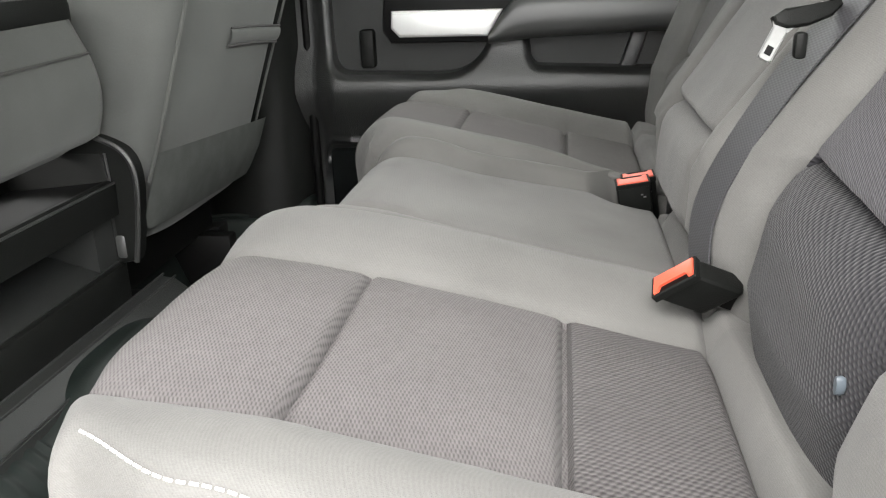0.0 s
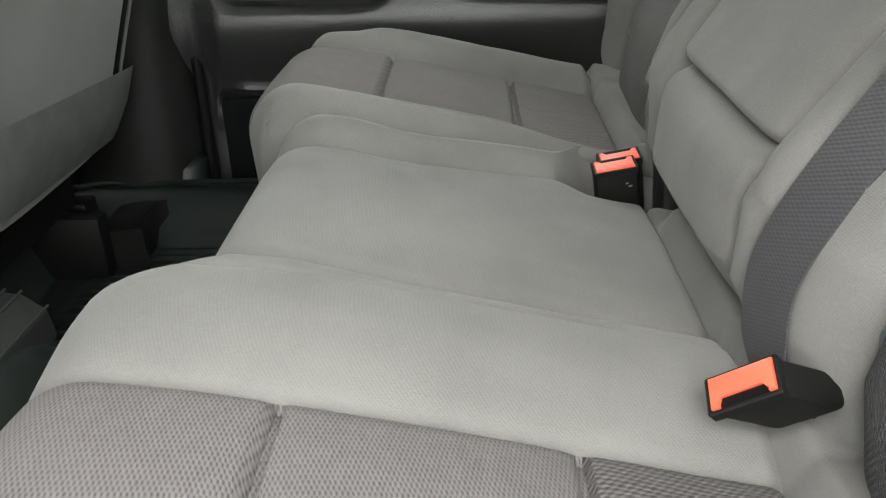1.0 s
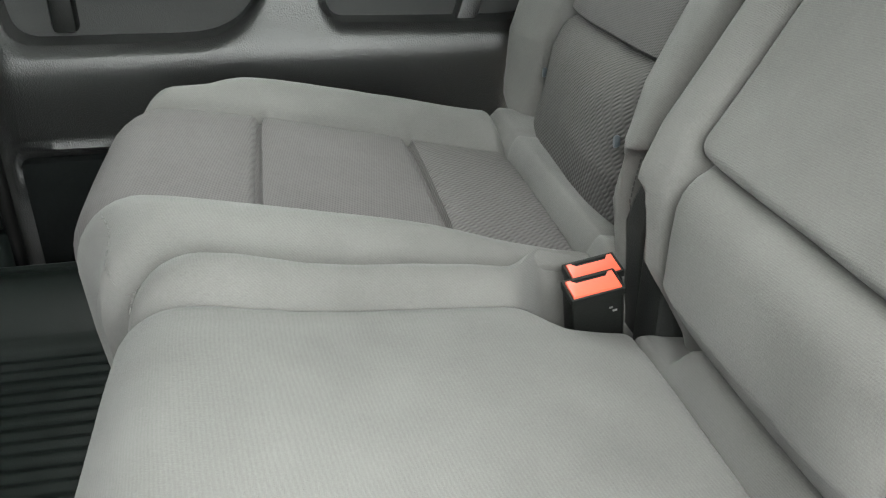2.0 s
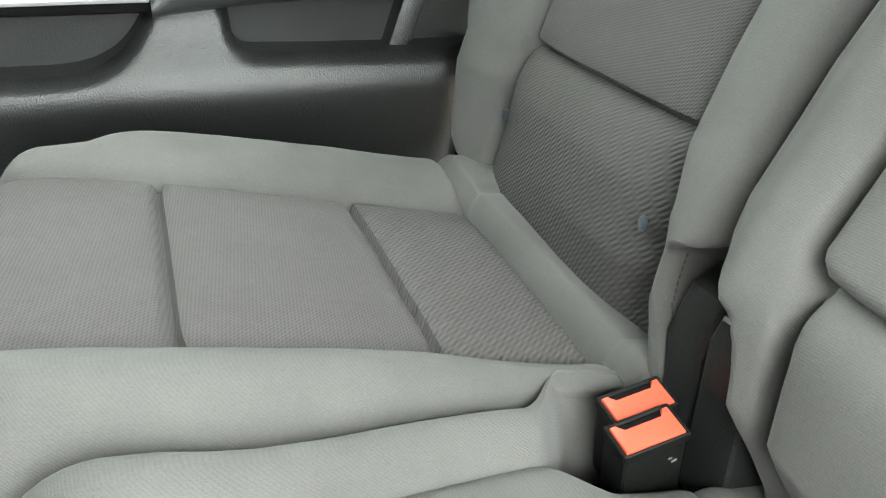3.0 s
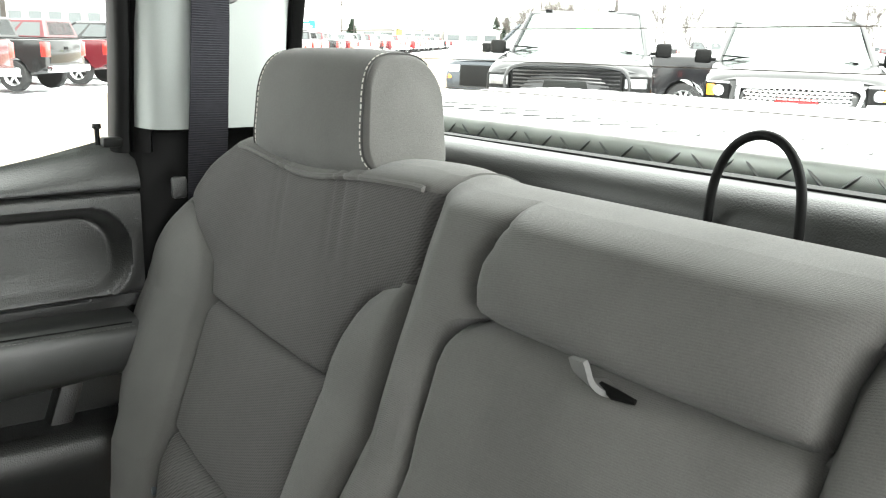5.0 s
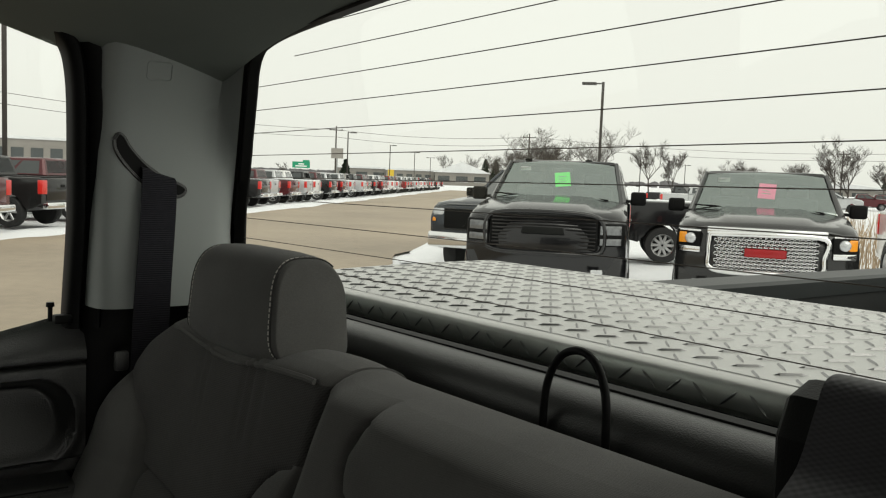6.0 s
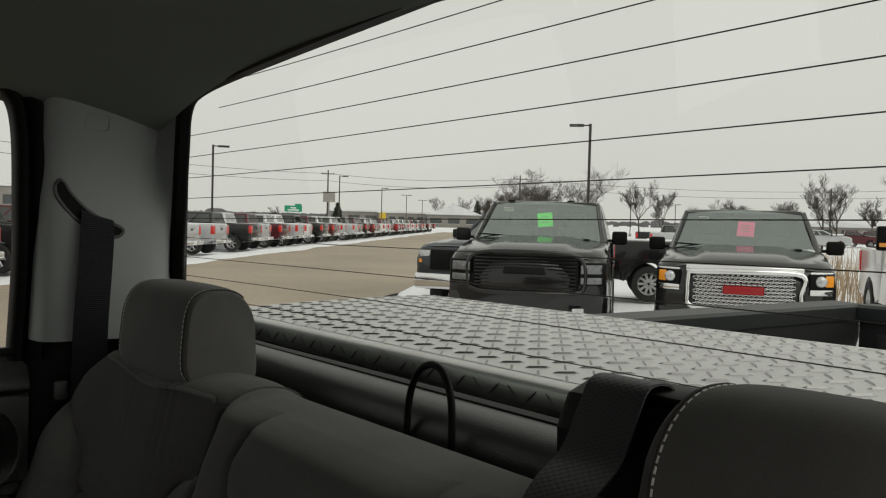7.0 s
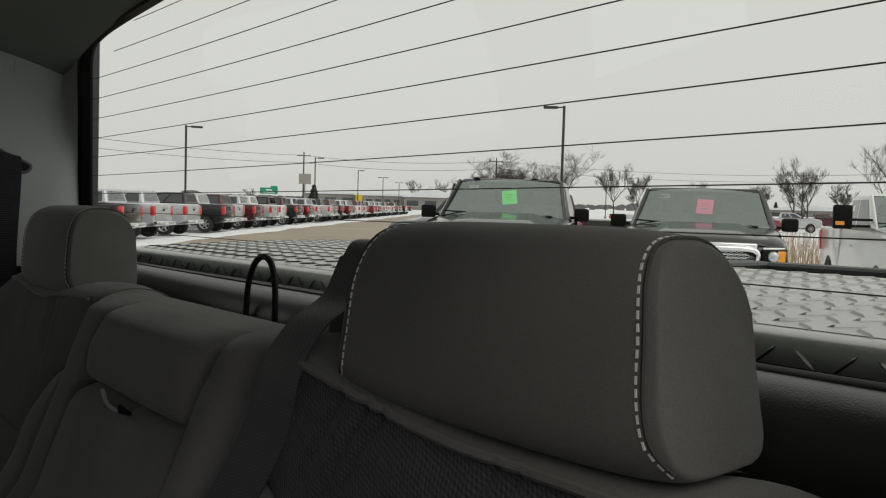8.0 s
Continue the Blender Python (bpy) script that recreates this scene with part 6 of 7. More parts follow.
        part("running_board", box((-0.95, y * 0.93 - 0.06, 0.36), (1.35, y * 0.93 + 0.06, 0.42), 0.02), PLASTIC, ob)
        my, mz = (1.30, 1.64) if tow else (1.050, 1.455 * H)
        mw, mh = (0.14, 0.19) if tow else (0.098, 0.085 * H)
        mir = part("mirror", box((1.02, y * my - mw, mz - mh), (1.15, y * my + mw, mz + mh), 0.035, 3), mirror_mat or PLASTIC_DEEP, ob)
        part("mirror_arm", box((1.03, min(y * 0.86, y * my), mz - 0.06), (1.10, max(y * 0.86, y * my), mz - 0.02), 0.01), PLASTIC_DEEP, mir)
        if tow:
            part("lower_arm", box((1.03, min(y * 0.86, y * my), mz - 0.16), (1.10, max(y * 0.86, y * my), mz - 0.12), 0.01), PLASTIC_DEEP, mir)
            part("marker_lens", box((1.145, y * my - 0.11, mz - 0.13), (1.158, y * my + 0.02, mz - 0.07)), AMBER, mir, "small amber marker lens")
    if hero:
        part("cabin", box((-0.95, -0.84, 0.8), (1.25, 0.84, 1.32 * H)), CABIN, ob)
        part("dashboard", box((0.75, -0.80, 1.28 * H), (1.22, 0.80, 1.41 * H), 0.03), CABIN, ob)
        for y in (-0.42, 0.42):
            part("seat", box((-0.05, y - 0.26, 1.1), (0.10, y + 0.26, 1.58 * H), 0.06, 3), CABIN, ob)
            part("seat_head", box((-0.03, y - 0.14, 1.58 * H), (0.07, y + 0.14, 1.76 * H), 0.04, 3), CABIN, ob)
            part("wiper", tube([(1.27, y + 0.25, 1.425 * H), (1.24, y - 0.1, 1.455 * H), (1.21, y - 0.40, 1.468 * H)], 0.010, 5), PLASTIC_DEEP, ob)
        part("mirror_inside", box((0.40, -0.14, 1.74 * H), (0.46, 0.14, 1.82 * H), 0.02), CABIN, ob)
        if cards is not None:
            cd, off, tilt = cards
            A = Vector((0.60, off, 1.668 * H))
            mm = Matrix.Translation(A) @ pose(0, 0, 0, 0, 48, 0) @ pose(0, 0, 0, 0, 0, tilt)
            c = part("price_card", box((-0.135, -0.105, -0.003), (0.135, 0.105, 0.003)), cd, ob, "bright card in the windscreen", at=mm)
            for r in range(3):
                part("mark", box((-0.06 + 0.05 * r, -0.06, 0.003), (-0.048 + 0.05 * r, 0.05 - 0.02 * (r % 2), 0.0045)), MARK, c)
        part("sticker", box((-0.03, -0.07, -0.002), (0.03, 0.07, 0.002)), WHITE, ob, at=Matrix.Translation((0.56, -0.50, 1.80 * H)) @ pose(0, 0, 0, 0, -55, 0))
    wheel(ob, 1.92, 0.84, spokes=wheel_spokes)
    wheel(ob, 1.92, -0.84, spokes=wheel_spokes)
    wheel(ob, -1.90, 0.84, spokes=wheel_spokes)
    wheel(ob, -1.90, -0.84, spokes=wheel_spokes)
    if front == "plain":
        part("grille", box((2.80, -0.66, 0.86), (2.895, 0.66, 1.18 * H), 0.02), PLASTIC_DEEP, ob)
        part("front_bumper", box((2.75, -0.94, 0.52), (2.98, 0.94, 0.80), 0.05, 3), CHROME, ob)
        for s in (-1, 1):
            part("headlamp", box((2.66, s * 0.79 - 0.12, 0.95 * H), (2.86, s * 0.79 + 0.12, 1.18 * H), 0.03), LENS, ob)
    return ob


# Row of pickups backed to the aisle: build a few, then repeat them.
LABELS = {"silver": "silver", "charcoal": "dark grey", "red": "red", "white": "white", "maroon": "dark red", "pewter": "pewter grey", "black": "black"}
TO_LEFT = 42.7 - 90


def in_row(s, n=-12.3, turn=0.0):
    p = AX * s + AN * (n - 2.9)
    return LOT @ pose(p.x, p.y, 0, 0, 0, 90 - (TO_LEFT + turn))


proto = {}
order = ["pewter", "charcoal", "silver", "maroon", "charcoal", "maroon", "charcoal", "silver", "silver", "charcoal", "silver", "maroon", "silver", "white", "black", "maroon", "silver", "silver", "pewter", "black", "maroon", "maroon", "white", "silver", "black", "red", "charcoal", "maroon", "silver", "black", "white", "silver", "charcoal", "pewter", "red", "silver", "black", "white", "charcoal", "maroon"]
PLACES = [32.3, 35.8, 40.3, 42.9, 46.3, 49.5, 52.6, 56.4, 60.4, 64.1, 68.0]
for k, paint in enumerate(order):
    s = 32.3 - 3.5 * (7 - k) if k < 7 else (PLACES[k - 7] if k < 18 else 68.0 + 3.4 * (k - 17))
    m = in_row(s, -12.3 + 0.15 * math.sin(k * 2.3), 1.2 * math.sin(k * 1.9))
    if paint not in proto:
        proto[paint] = pickup(paint, LABELS[paint] + " crew cab pickup parked tail to the aisle", m, "parked pickup row", snow=paint in ("silver", "white"))
    else:
        copy_thing(proto[paint], m)


# A few more parked far off across the snow.
for paint, az, far, heading in (("maroon", 64.9, 112, 150), ("maroon", 65.9, 116, 150), ("silver", 55.3, 62, 140), ("white", 56.3, 64, 140), ("black", 54.2, 66, 140), ("silver", 63.0, 88, 150)):
    copy_thing(proto[paint], spot(az, far, heading))


# The trucks that face the cab.
def bars(parent, x, ys, zs, r, mat, name="grille_bar", label=""):
    for z in zs:
        part(name, box((x - 0.02, ys[0], z - r), (x + 0.012, ys[1], z + r), 0.004, 1), mat, parent, label)


slat_truck = pickup("black", "black heavy pickup with black slatted grille facing the cab", spot(46.0, 9.95 + 2.75, 45.5 + 5 + 180) @ Matrix.Diagonal((1, 1.035, 1, 1)), "", "slat_truck", 1.07, (GREENCARD, 0.02, 8), None, False, 7, True)
g = part("grille", box((2.74, -0.66, 0.93), (2.885, 0.66, 1.36), 0.05, 3), PLASTIC_DEEP, slat_truck, "large black grille")
bars(g, 2.90, (-0.62, 0.62), np.linspace(0.97, 1.31, 9), 0.010, PAINTS["black"])
part("badge", prism([(-0.26, 1.13), (0.26, 1.13), (0.24, 1.21), (-0.24, 1.21)], 2.905, 2.918, 0.004, axis="x"), PLASTIC, g, "plain dark badge bar")
part("grille_rim", tube(smooth_path([(2.885, -0.70, 0.95), (2.885, -0.71, 1.24), (2.87, -0.55, 1.365), (2.88, 0, 1.39), (2.87, 0.55, 1.365), (2.885, 0.71, 1.24), (2.885, 0.70, 0.95), (2.89, 0.5, 0.905), (2.90, 0, 0.90), (2.89, -0.5, 0.905), (2.885, -0.70, 0.95)], 5), 0.028, 8), PAINTS["black"], slat_truck)
for s in (-1, 1):
    h = part("headlamp", box((2.60, s * 0.805 - 0.155, 1.00), (2.895, s * 0.805 + 0.145, 1.275), 0.03, 2), PLASTIC_DEEP, slat_truck, "smoked headlamp")
    part("lens", box((2.80, s * 0.80 - 0.13, 1.14), (2.910, s * 0.80 + 0.12, 1.25), 0.012, 2), LENS_SMOKE, h)
    part("lower_lens", box((2.80, s * 0.80 - 0.13, 1.02), (2.910, s * 0.80 + 0.12, 1.10), 0.010, 2), LENS_SMOKE, h)
    part("fog_lamp", box((2.94, s * 0.66 - 0.07, 0.66), (2.985, s * 0.66 + 0.07, 0.74), 0.01), LENS, slat_truck)
part("front_bumper", prism([(2.70, 0.48), (2.93, 0.52), (2.975, 0.62), (2.965, 0.80), (2.92, 0.885), (2.70, 0.885)], -0.98, 0.98, 0.06, 3), PAINTS["black"], slat_truck, "black front bumper")
for y in (-0.5, 0.35):
    part("roof_marker", box((0.20, y - 0.05, 2.050), (0.30, y + 0.05, 2.082), 0.012), PLASTIC_DEEP, slat_truck)

mesh_truck = pickup("charcoal", "charcoal pickup with chrome mesh grille facing the cab", spot(58.75, 10.0 + 2.75, 57.6 + 180) @ Matrix.Diagonal((1, 1.055, 1, 1)), "", "mesh_truck", 1.035, (PINKCARD, 0.03, -4), PLASTIC_DEEP, False, 6, True)
g = part("grille", box((2.76, -0.60, 0.82), (2.868, 0.60, 1.22), 0.03, 2), PLASTIC_DEEP, mesh_truck, "black grille backing")
part("grille_frame", tube(smooth_path([(2.885, -0.665, 1.225), (2.895, 0, 1.24), (2.885, 0.665, 1.225), (2.89, 0.675, 1.01), (2.895, 0.61, 0.825), (2.905, 0, 0.81), (2.895, -0.61, 0.825), (2.89, -0.675, 1.01), (2.885, -0.665, 1.225)], 6), 0.034, 8), CHROME, g, "chrome grille surround")
part("grille_brow", box((2.82, -0.70, 1.225), (2.905, 0.70, 1.305), 0.02, 2), CHROME, g, "chrome upper bar")
for r in range(10):
    z = 0.855 + 0.038 * r
    for c in range(-9, 10):
        y = c * 0.064 + (0.032 if r % 2 else 0)
        if abs(y) > 0.59:
            continue
        part("mesh_link", tube([(2.876, y - 0.026, z), (2.880, y - 0.018, z + 0.014), (2.880, y + 0.018, z + 0.014), (2.876, y + 0.026, z), (2.880, y + 0.018, z - 0.014), (2.880, y - 0.018, z - 0.014), (2.876, y - 0.026, z)], 0.0055, 4), CHROME, g)
part("badge", box((2.885, -0.245, 0.985), (2.905, 0.245, 1.085), 0.02, 3), BADGE, g, "plain dark red badge with bright rim")
for s in (-1, 1):
    h = part("headlamp", box((2.60, s * 0.815 - 0.135, 0.99), (2.890, s * 0.815 + 0.125, 1.265), 0.03, 2), PLASTIC_DEEP, mesh_truck, "headlamp with bright lower bar")
    part("projector", lathe([(0.002, 0.02), (0.045, 0.018), (0.060, 0.0), (0.062, -0.03)], 20), LENS, h, at=Matrix.Translation((2.888, s * 0.765, 1.16)) @ pose(0, 0, 0, 0, 0, -90))
    part("amber_lens", box((2.78, s * 0.895 - 0.045, 1.10), (2.902, s * 0.895 + 0.045, 1.225), 0.012), AMBER, h, "amber turn signal")
    part("light_bar", box((2.79, s * 0.815 - 0.125, 1.00), (2.908, s * 0.815 + 0.12, 1.07), 0.014, 2), CHROME, h)
    part("top_bar", box((2.78, s * 0.815 - 0.125, 1.240), (2.902, s * 0.815 + 0.12, 1.262), 0.006, 1), CHROME, h)
    part("fog_lamp", box((2.93, s * 0.72 - 0.06, 0.62), (2.972, s * 0.72 + 0.06, 0.70), 0.012), LENS, mesh_truck)
part("front_bumper", prism([(2.70, 0.46), (2.90, 0.50), (2.965, 0.60), (2.955, 0.74), (2.90, 0.80), (2.70, 0.82)], -0.965, 0.965, 0.05, 3), PAINTS["charcoal"], mesh_truck, "painted front bumper")
part("antenna", box((-0.30, -0.18, 1.915), (-0.14, -0.12, 1.985), 0.02), PLASTIC_DEEP, mesh_truck)

def round_nose(truck):
    """Draws the corners of a truck's front back, in plan."""
    for ob in truck.children_recursive:
        if ob.type != "MESH" or ob.parent.name.startswith("wheel"):
            continue
        shift = ob.matrix_basis.translation
        if shift.length > 0:
            if shift.x > 2.2:
                shift = Vector((shift.x - 0.26 * ((shift.x - 2.2) / 0.7) * (abs(shift.y) / 0.965) ** 3, shift.y, shift.z))
                ob.matrix_basis.translation = shift
            continue
        for v in ob.data.vertices:
            if v.co.x > 2.2:
                k = (v.co.x - 2.2) / 0.7
                v.co.x -= 0.26 * k * (abs(v.co.y) / 0.965) ** 3
                v.co.y *= 1 - 0.05 * k * k


for ob in [g] + list(g.children):  # the chrome grille is narrower than the lamps leave room for
    for v in ob.data.vertices:
        v.co.y *= 0.90
round_nose(slat_truck)
round_nose(mesh_truck)
slate_truck = pickup("slate", "slate grey pickup with chrome bumper beyond the snow pile", spot(37.2, 15.0, 247) @ Matrix.Translation((-2.85, 0.90, 0)), "", "plain", 1.03, None, None, False, 5)
for s in (-1, 1):
    part("turn_lens", box((2.80, s * 0.86 - 0.05, 0.97), (2.868, s * 0.86 + 0.04, 1.06), 0.015), AMBER, slate_truck)
pickup("black", "black pickup with snow on its bed parked crosswise", spot(47.3, 20.5, -42), "", "plain", 1.03, None, None, True, 10)
pickup("white", "white pickup with large black towing mirrors", spot(70.8, 15.84, 235), "", "plain", 1.06, None, None, False, 6, True, True)
pickup("black", "black pickup parked beyond the tailgate", spot(80, 12.5, 55 + 180), "", "plain", 1.0, None, None, False, 6)
pickup("red", "red pickup far off in the snow", spot(60.3, 62, 100), "", "plain")
pickup("lime", "lime green pickup far off in the snow", spot(58.6, 60, 100), "", "plain")


# ---------------------------------------------------------------- poles, wires, sign, buildings
def lamp_post(az, far, high=7.6, arm=-1, two=False):
    ob = thing("street_lamp", "dark bronze lot lamp on a tall square post", "street lamp", spot(az, far, az + 90), "lot lamps")
    part("pole", box((-0.075, -0.075, 0.45), (0.075, 0.075, high), 0.01), POLE, ob)
    part("footing", lathe([(0.25, 0.0), (0.25, 0.5), (0.22, 0.55)], 16, "z"), WALLM, ob)
    for s in ((-1, 1) if two else (arm,)):
        part("arm", box((min(0, s * 0.45), -0.03, high - 0.12), (max(0, s * 0.45), 0.03, high - 0.05)), POLE, ob)
        part("lamp_head", box((min(s * 0.35, s * 1.15), -0.17, high - 0.16), (max(s * 0.35, s * 1.15), 0.17, high - 0.02), 0.03), POLE, ob)
    return ob


lamp_post(48.5, 47, 7.4)
lamp_post(23.0, 62, 6.85, 1)
lamp_post(31.4, 112, 7.6, 1)
lamp_post(34.3, 150, 7.6, 1)
lamp_post(36.0, 185, 7.6, 1, True)
lamp_post(37.1, 225, 7.6, 1, True)
lamp_post(41.6, 230, 7.6, 1)
lamp_post(10.2, 30, 7.6, 1)
lamp_post(51.3, 150, 7.0, 1)
lamp_post(54.2, 190, 7.0, 1)


def utility_pole(az, far, high=10.5):
    ob = thing("utility_pole", "brown wooden utility pole with cross arm", "utility pole", spot(az, far, az), "utility poles")
    part("post", tube([(0, 0, 0), (0, 0, high)], [0.17, 0.11], 8), BARK, ob)
    part("cross_arm", box((-0.05, -1.2, high - 0.75), (0.05, 1.2, high - 0.60)), BARK, ob)
    for y in (-1.0, 0.4, 1.0):
        part("insulator", box((-0.04, y - 0.05, high - 0.60), (0.04, y + 0.05, high - 0.42)), PLASTIC_DEEP, ob)
    return ob


POLES = [(8, 105), (30.6, 150), (43.8, 150), (63.6, 185), (80, 120)]
for az, far in POLES:
    utility_pole(az, far)
for (a, d), (b, e) in zip(POLES, POLES[1:]):
    for dz in (9.9, 8.6):
        p, q = spot(a, d) @ Vector((0, 0, dz)), spot(b, e) @ Vector((0, 0, dz))
        pts = [p.lerp(q, t) - Vector((0, 0, 3.2 * t * (1 - t))) for t in np.linspace(0, 1, 14)]
        single("power_line", tube(pts, 0.035, 4), POLE, "thin black overhead power line", "power line", group="power lines")
sign = thing("road_sign", "green highway sign on two posts", "road sign", spot(28.3, 165, 28.3))
part("panel", box((-0.05, -1.7, 3.0), (0.05, 1.7, 4.2)), SIGN, sign)
part("tab", box((-0.05, -1.6, 4.2), (0.05, -0.3, 4.55)), SIGN, sign)
for z, w in ((3.75, 0.55), (3.35, 1.1)):
    part("lettering_bar", box((-0.065, -w, z - 0.11), (-0.052, w, z + 0.11)), WHITE, sign)
for y in (-1.2, 1.2):
    part("post", box((-0.05, y - 0.05, 0), (0.05, y + 0.05, 3.0)), STEEL, sign)


def building(az, far, wide, deep, high, label, windows=5, gable=0.0, turn=0.0):
    ob = thing("building", label, "building", spot(az, far, az + turn), "far buildings")
    part("wall", box((0, -wide / 2, 0), (deep, wide / 2, high)), WALLM, ob)
    if gable:
        part("roof", prism([(-wide / 2 - 0.5, high), (0, high + gable), (wide / 2 + 0.5, high)], -0.5, deep + 0.5, axis="x"), ROOFM, ob)
    else:
        part("roof", box((-0.3, -wide / 2 - 0.3, high), (deep + 0.3, wide / 2 + 0.3, high + 0.5)), ROOFM, ob)
    for k in range(windows):
        y = (k + 0.5) / windows * wide - wide / 2
        w = part("window", box((-0.08, y - wide / windows * 0.32, high * 0.35), (0.02, y + wide / windows * 0.32, high * 0.75)), DARKGLASS, ob)
        part("sill", box((-0.14, y - wide / windows * 0.34, high * 0.33), (-0.02, y + wide / windows * 0.34, high * 0.35)), WHITE, w)
    return ob


building(33.0, 245, 20, 16, 4.2, "low grey showroom with flat snowy roof", 4)
building(36.0, 240, 16, 14, 4.0, "low tan showroom with wide dark windows", 6)
building(39.3, 230, 15, 12, 3.8, "tan house with snowy gable roof", 3, 3.0)
building(12.0, 180, 24, 15, 6.5, "pale office building with dark windows", 7)
building(64.0, 300, 30, 18, 3.4, "long low farm shed with snowy roof", 4, 2.0)
ysn = thing("lot_marker", "yellow lot sign on a short post", "sign", spot(34.4, 150, 34.4))
part("panel", box((-0.05, -0.55, 1.8), (0.05, 0.55, 3.2)), YELLOW, ysn)
part("post", box((-0.04, -0.04, 0), (0.04, 0.04, 1.8)), STEEL, ysn)
tank = thing("roof_sign", "white square sign on a tall post", "sign", spot(30.7, 140, 30.7))
part("panel", box((-0.1, -1.0, 4.6), (0.1, 1.0, 6.3)), WALLM, tank)
part("post", box((-0.1, -0.1, 0), (0.1, 0.1, 4.6)), STEEL, tank)


# ---------------------------------------------------------------- trees and weeds
def bare_tree(az, far, high, spread, seed, label="bare leafless winter tree with fine twigs", depth=5):
    rng = random.Random(seed)
    ob = thing("tree", label, "tree", spot(az, far, rng.uniform(0, 360)), "bare trees")
    tv, tf, cv, cf = [], [], [], []

    def limb(p, d, ln, r, lev):
        steps = 3
        pts, rad = [p], [r]
        for k in range(steps):
            d = (d + Vector((rng.uniform(-1, 1), rng.uniform(-1, 1), rng.uniform(-0.2, 0.8))) * (0.06 + 0.05 * lev)).normalized()
            p = p + d * ln / steps
            pts.append(p)
            rad.append(r * (1 - 0.45 * (k + 1) / steps))
        v, f = tube(pts, rad, 5 if lev < 2 else 3)
        V, F = (tv, tf) if lev < 1 else (cv, cf)
        F.extend(tuple(i + len(V) for i in q) for q in f)
        V.extend(v)
        if lev >= depth:
            return
        for k in range(4 if lev < 4 else 5):
            base = pts[rng.choice((1, 2, 3) if lev else (2, 3, 3))]
            out = Vector((rng.gauss(0, 1), rng.gauss(0, 1), 0)).normalized()
            nd = (d * rng.uniform(0.35, 0.8) + out * spread * rng.uniform(0.45, 0.95) + Vector((0, 0, 0.50 if lev < 1 else 0.28))).normalized()
            limb(base, nd, ln * rng.uniform(0.55, 0.78), max(0.00012 * far, r * 0.46), lev + 1)

    limb(Vector((0, 0, -0.2)), Vector((0, 0, 1)), high * 0.36, high * 0.016, 0)
    part("trunk", (tv, tf), BARK, ob)
    part("crown", (cv, cf), BARK, ob, "fine bare twigs")
    return ob


for k, (az, far, high, sp) in enumerate(((44.0, 78, 8.0, 1.25), (45.2, 74, 8.4, 1.2), (43.0, 84, 7.0, 1.2), (44.5, 88, 8.2, 1.3), (46.0, 92, 7.2, 1.2), (42.4, 95, 6.4, 1.1), (57.9, 120, 6.6, 0.9), (66.0, 130, 7.5, 0.9), (48.6, 80, 9.0, 0.95), (51.9, 105, 8.0, 0.8), (53.4, 112, 7.0, 0.6), (55.2, 190, 9.0, 0.7), (57.0, 185, 9.5, 0.8), (58.5, 190, 9, 0.8), (61.2, 140, 7.4, 0.8), (63.2, 92, 8.4, 0.8), (64.0, 100, 8.0, 0.8),
                                          (68.6, 58, 7.6, 0.7), (38.3, 240, 11, 0.8), (40.0, 250, 12, 0.8), (41.2, 240, 11, 0.8), (27.0, 150, 5.0, 0.7), (76, 80, 9, 0.8))):
    bare_tree(az, far, high, sp + 0.15, 100 + k, depth=5 if far < 150 else 4)


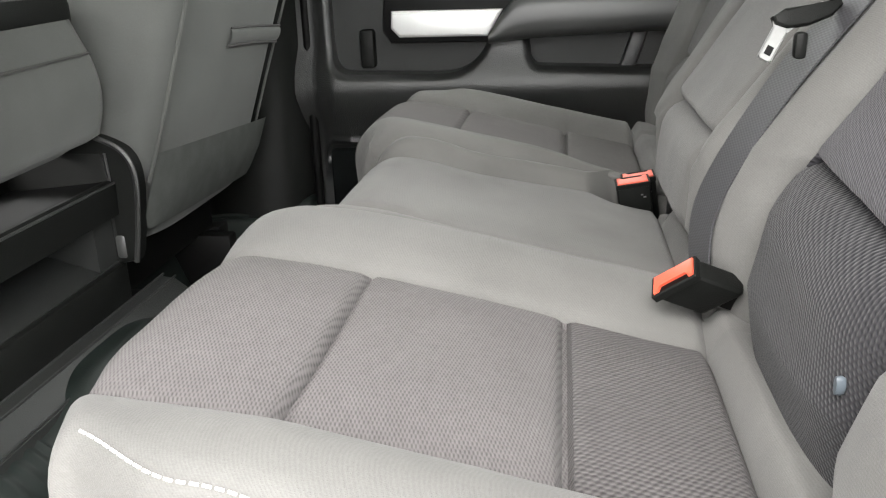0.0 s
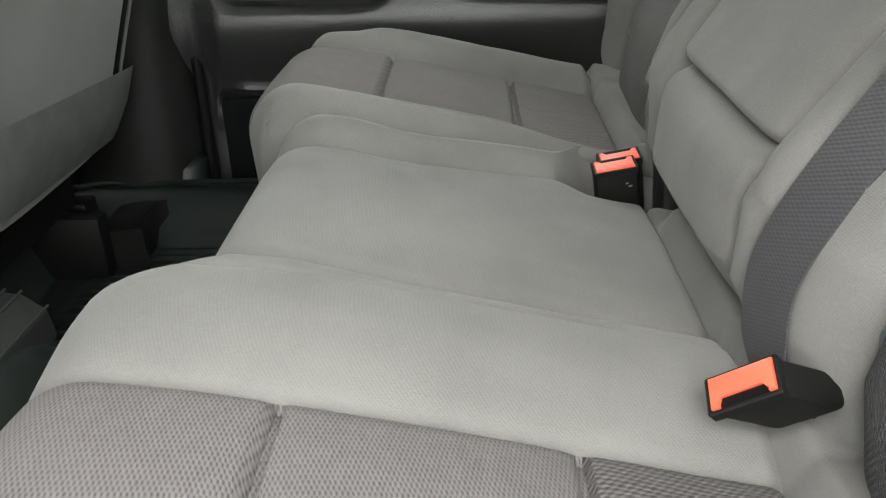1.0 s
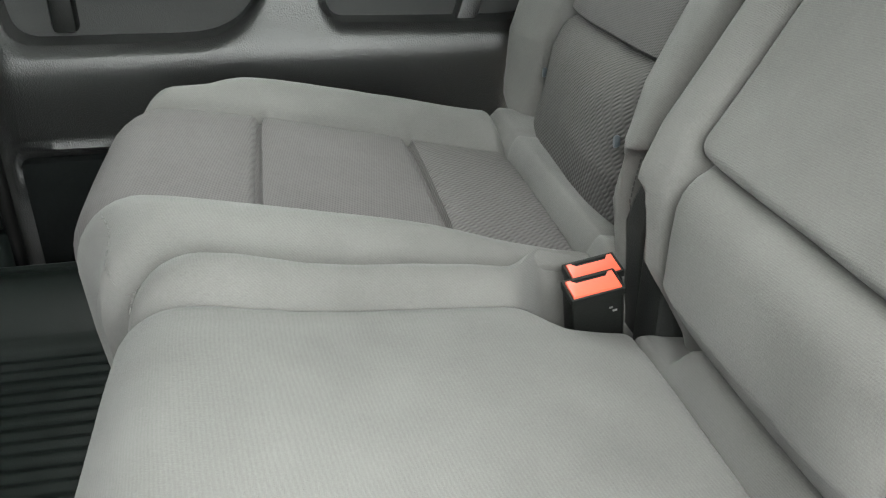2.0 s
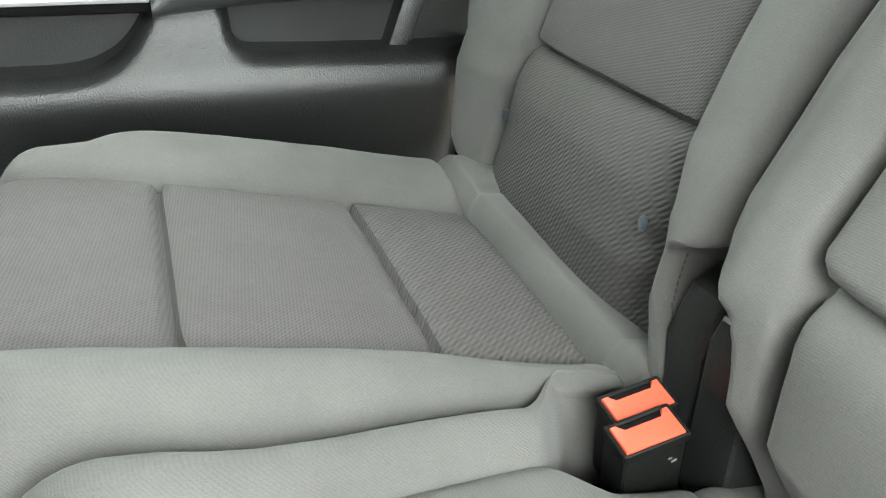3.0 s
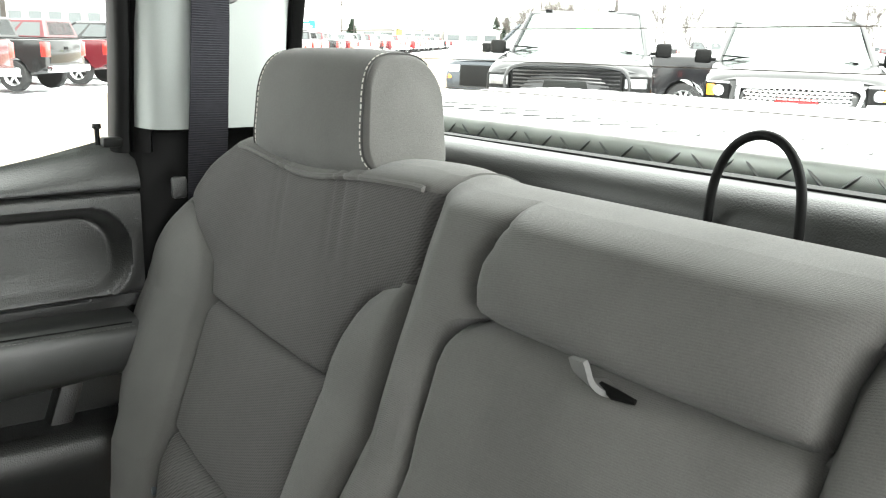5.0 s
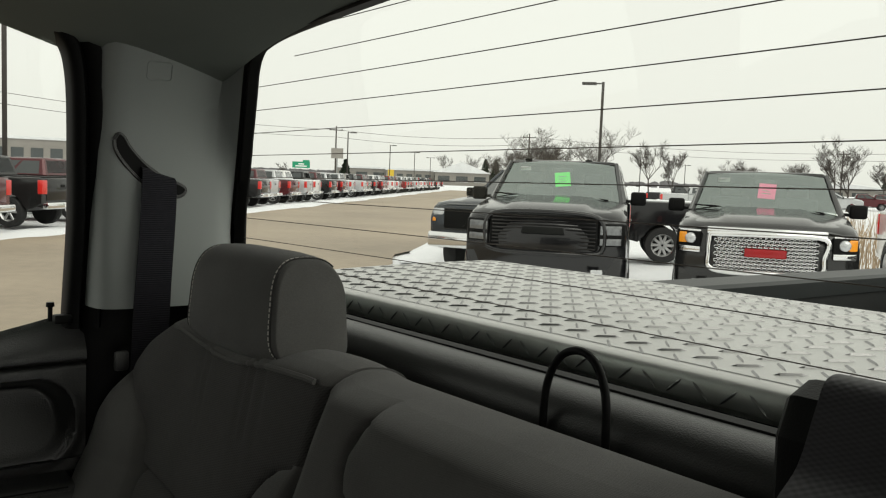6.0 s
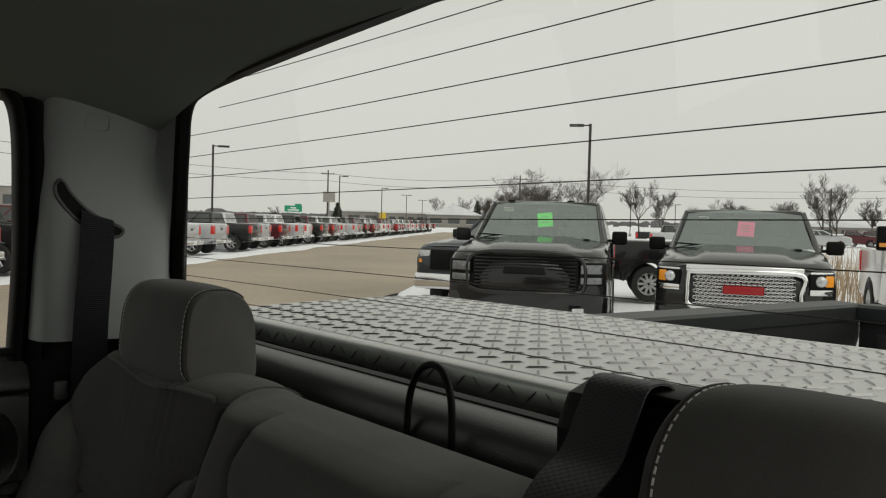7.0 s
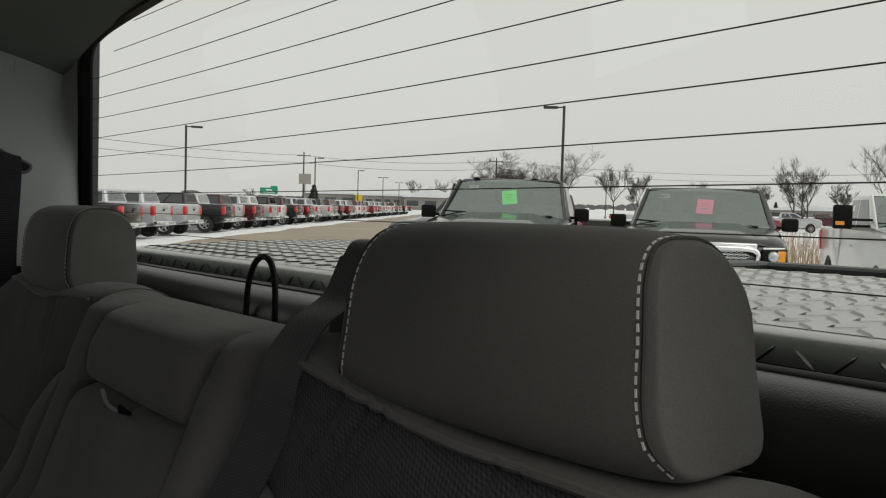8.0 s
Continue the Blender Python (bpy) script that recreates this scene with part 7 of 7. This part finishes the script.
def evergreen(az, far, high, seed):
    rng = random.Random(seed)
    ob = thing("conifer", "dark green evergreen tree", "tree", spot(az, far), "evergreen trees")
    part("trunk", tube([(0, 0, 0), (0, 0, high * 0.95)], [0.22, 0.03], 6), BARK, ob)
    v, f = [], []
    for k in range(420):
        t = rng.random() ** 0.8
        z = high * (0.12 + 0.86 * t)
        rad = (1 - t) ** 0.8 * high * 0.30 + 0.2
        a = rng.uniform(0, 6.283)
        c = Vector((math.cos(a), math.sin(a), 0))
        tip = c * rad * rng.uniform(0.55, 1.05) + Vector((0, 0, z - 0.25 * rad))
        w = Vector((-c.y, c.x, 0)) * rng.uniform(0.18, 0.40)
        b = len(v)
        v += [c * rad * 0.1 + Vector((0, 0, z)), tip + w, tip + Vector((0, 0, -0.25)), tip - w, tip + c * 0.25]
        f += [(b, b + 1, b + 4), (b, b + 4, b + 3), (b, b + 2, b + 1), (b, b + 3, b + 2)]
    part("crown", (v, f), NEEDLES, ob)


for az, far, high, sd in ((31.3, 200, 6.0, 3), (40.9, 262, 9, 5), (41.6, 265, 9, 6), (62, 480, 9, 7), (66, 500, 10, 8), (68, 480, 9, 9)):
    evergreen(az, far, high, sd)

wv, wf = [], []
rng = random.Random(5)
for k in range(2000):
    az, far = rng.uniform(61.0, 82.0), rng.uniform(19, 34)
    if rng.random() < 0.25:
        far = rng.uniform(34, 55)
    p = spot(az, far) @ Vector((0, 0, -0.1))
    h = rng.uniform(0.5, 1.35)
    d = Vector((rng.gauss(0, 0.16), rng.gauss(0, 0.16), 1)).normalized()
    s = Vector((rng.gauss(0, 1), rng.gauss(0, 1), 0)).normalized() * rng.uniform(0.006, 0.018)
    b = len(wv)
    wv += [p - s, p + s, p + d * h * 0.7 + s * 1.4 + Vector((0, 0, 0.02)), p + d * h]
    wf += [(b, b + 1, b + 2), (b, b + 2, b + 3)]
single("dry_weeds", (wv, wf), WEEDS, "tan dry weeds standing in the snow", "weeds", kind="stuff", smooth=False)

# Far woods along the horizon.
tv, tf = [], []
for k in range(1500):
    az = rng.uniform(8, 88)
    far = rng.uniform(420, 800)
    m = spot(az, far)
    h, w = rng.uniform(0.8, 2.4) + 3.5 * max(0, noise.noise((az * 0.5, 0, 2))), rng.uniform(1.5, 6)
    g = 0.010 * (far - 150) * 0.75
    b = len(tv)
    tv += [m @ Vector((0, -w, g - 2)), m @ Vector((0, w, g - 2)), m @ Vector((rng.uniform(-2, 2), w * 0.6, g + h * 0.8)), m @ Vector((0, rng.uniform(-1, 1), g + h)), m @ Vector((0, -w * 0.7, g + h * 0.7))]
    tf.append((b, b + 1, b + 2, b + 3, b + 4))
single("far_woods", (tv, tf), FARWOOD, "distant bare woods on the horizon", "woods", kind="stuff", smooth=False)
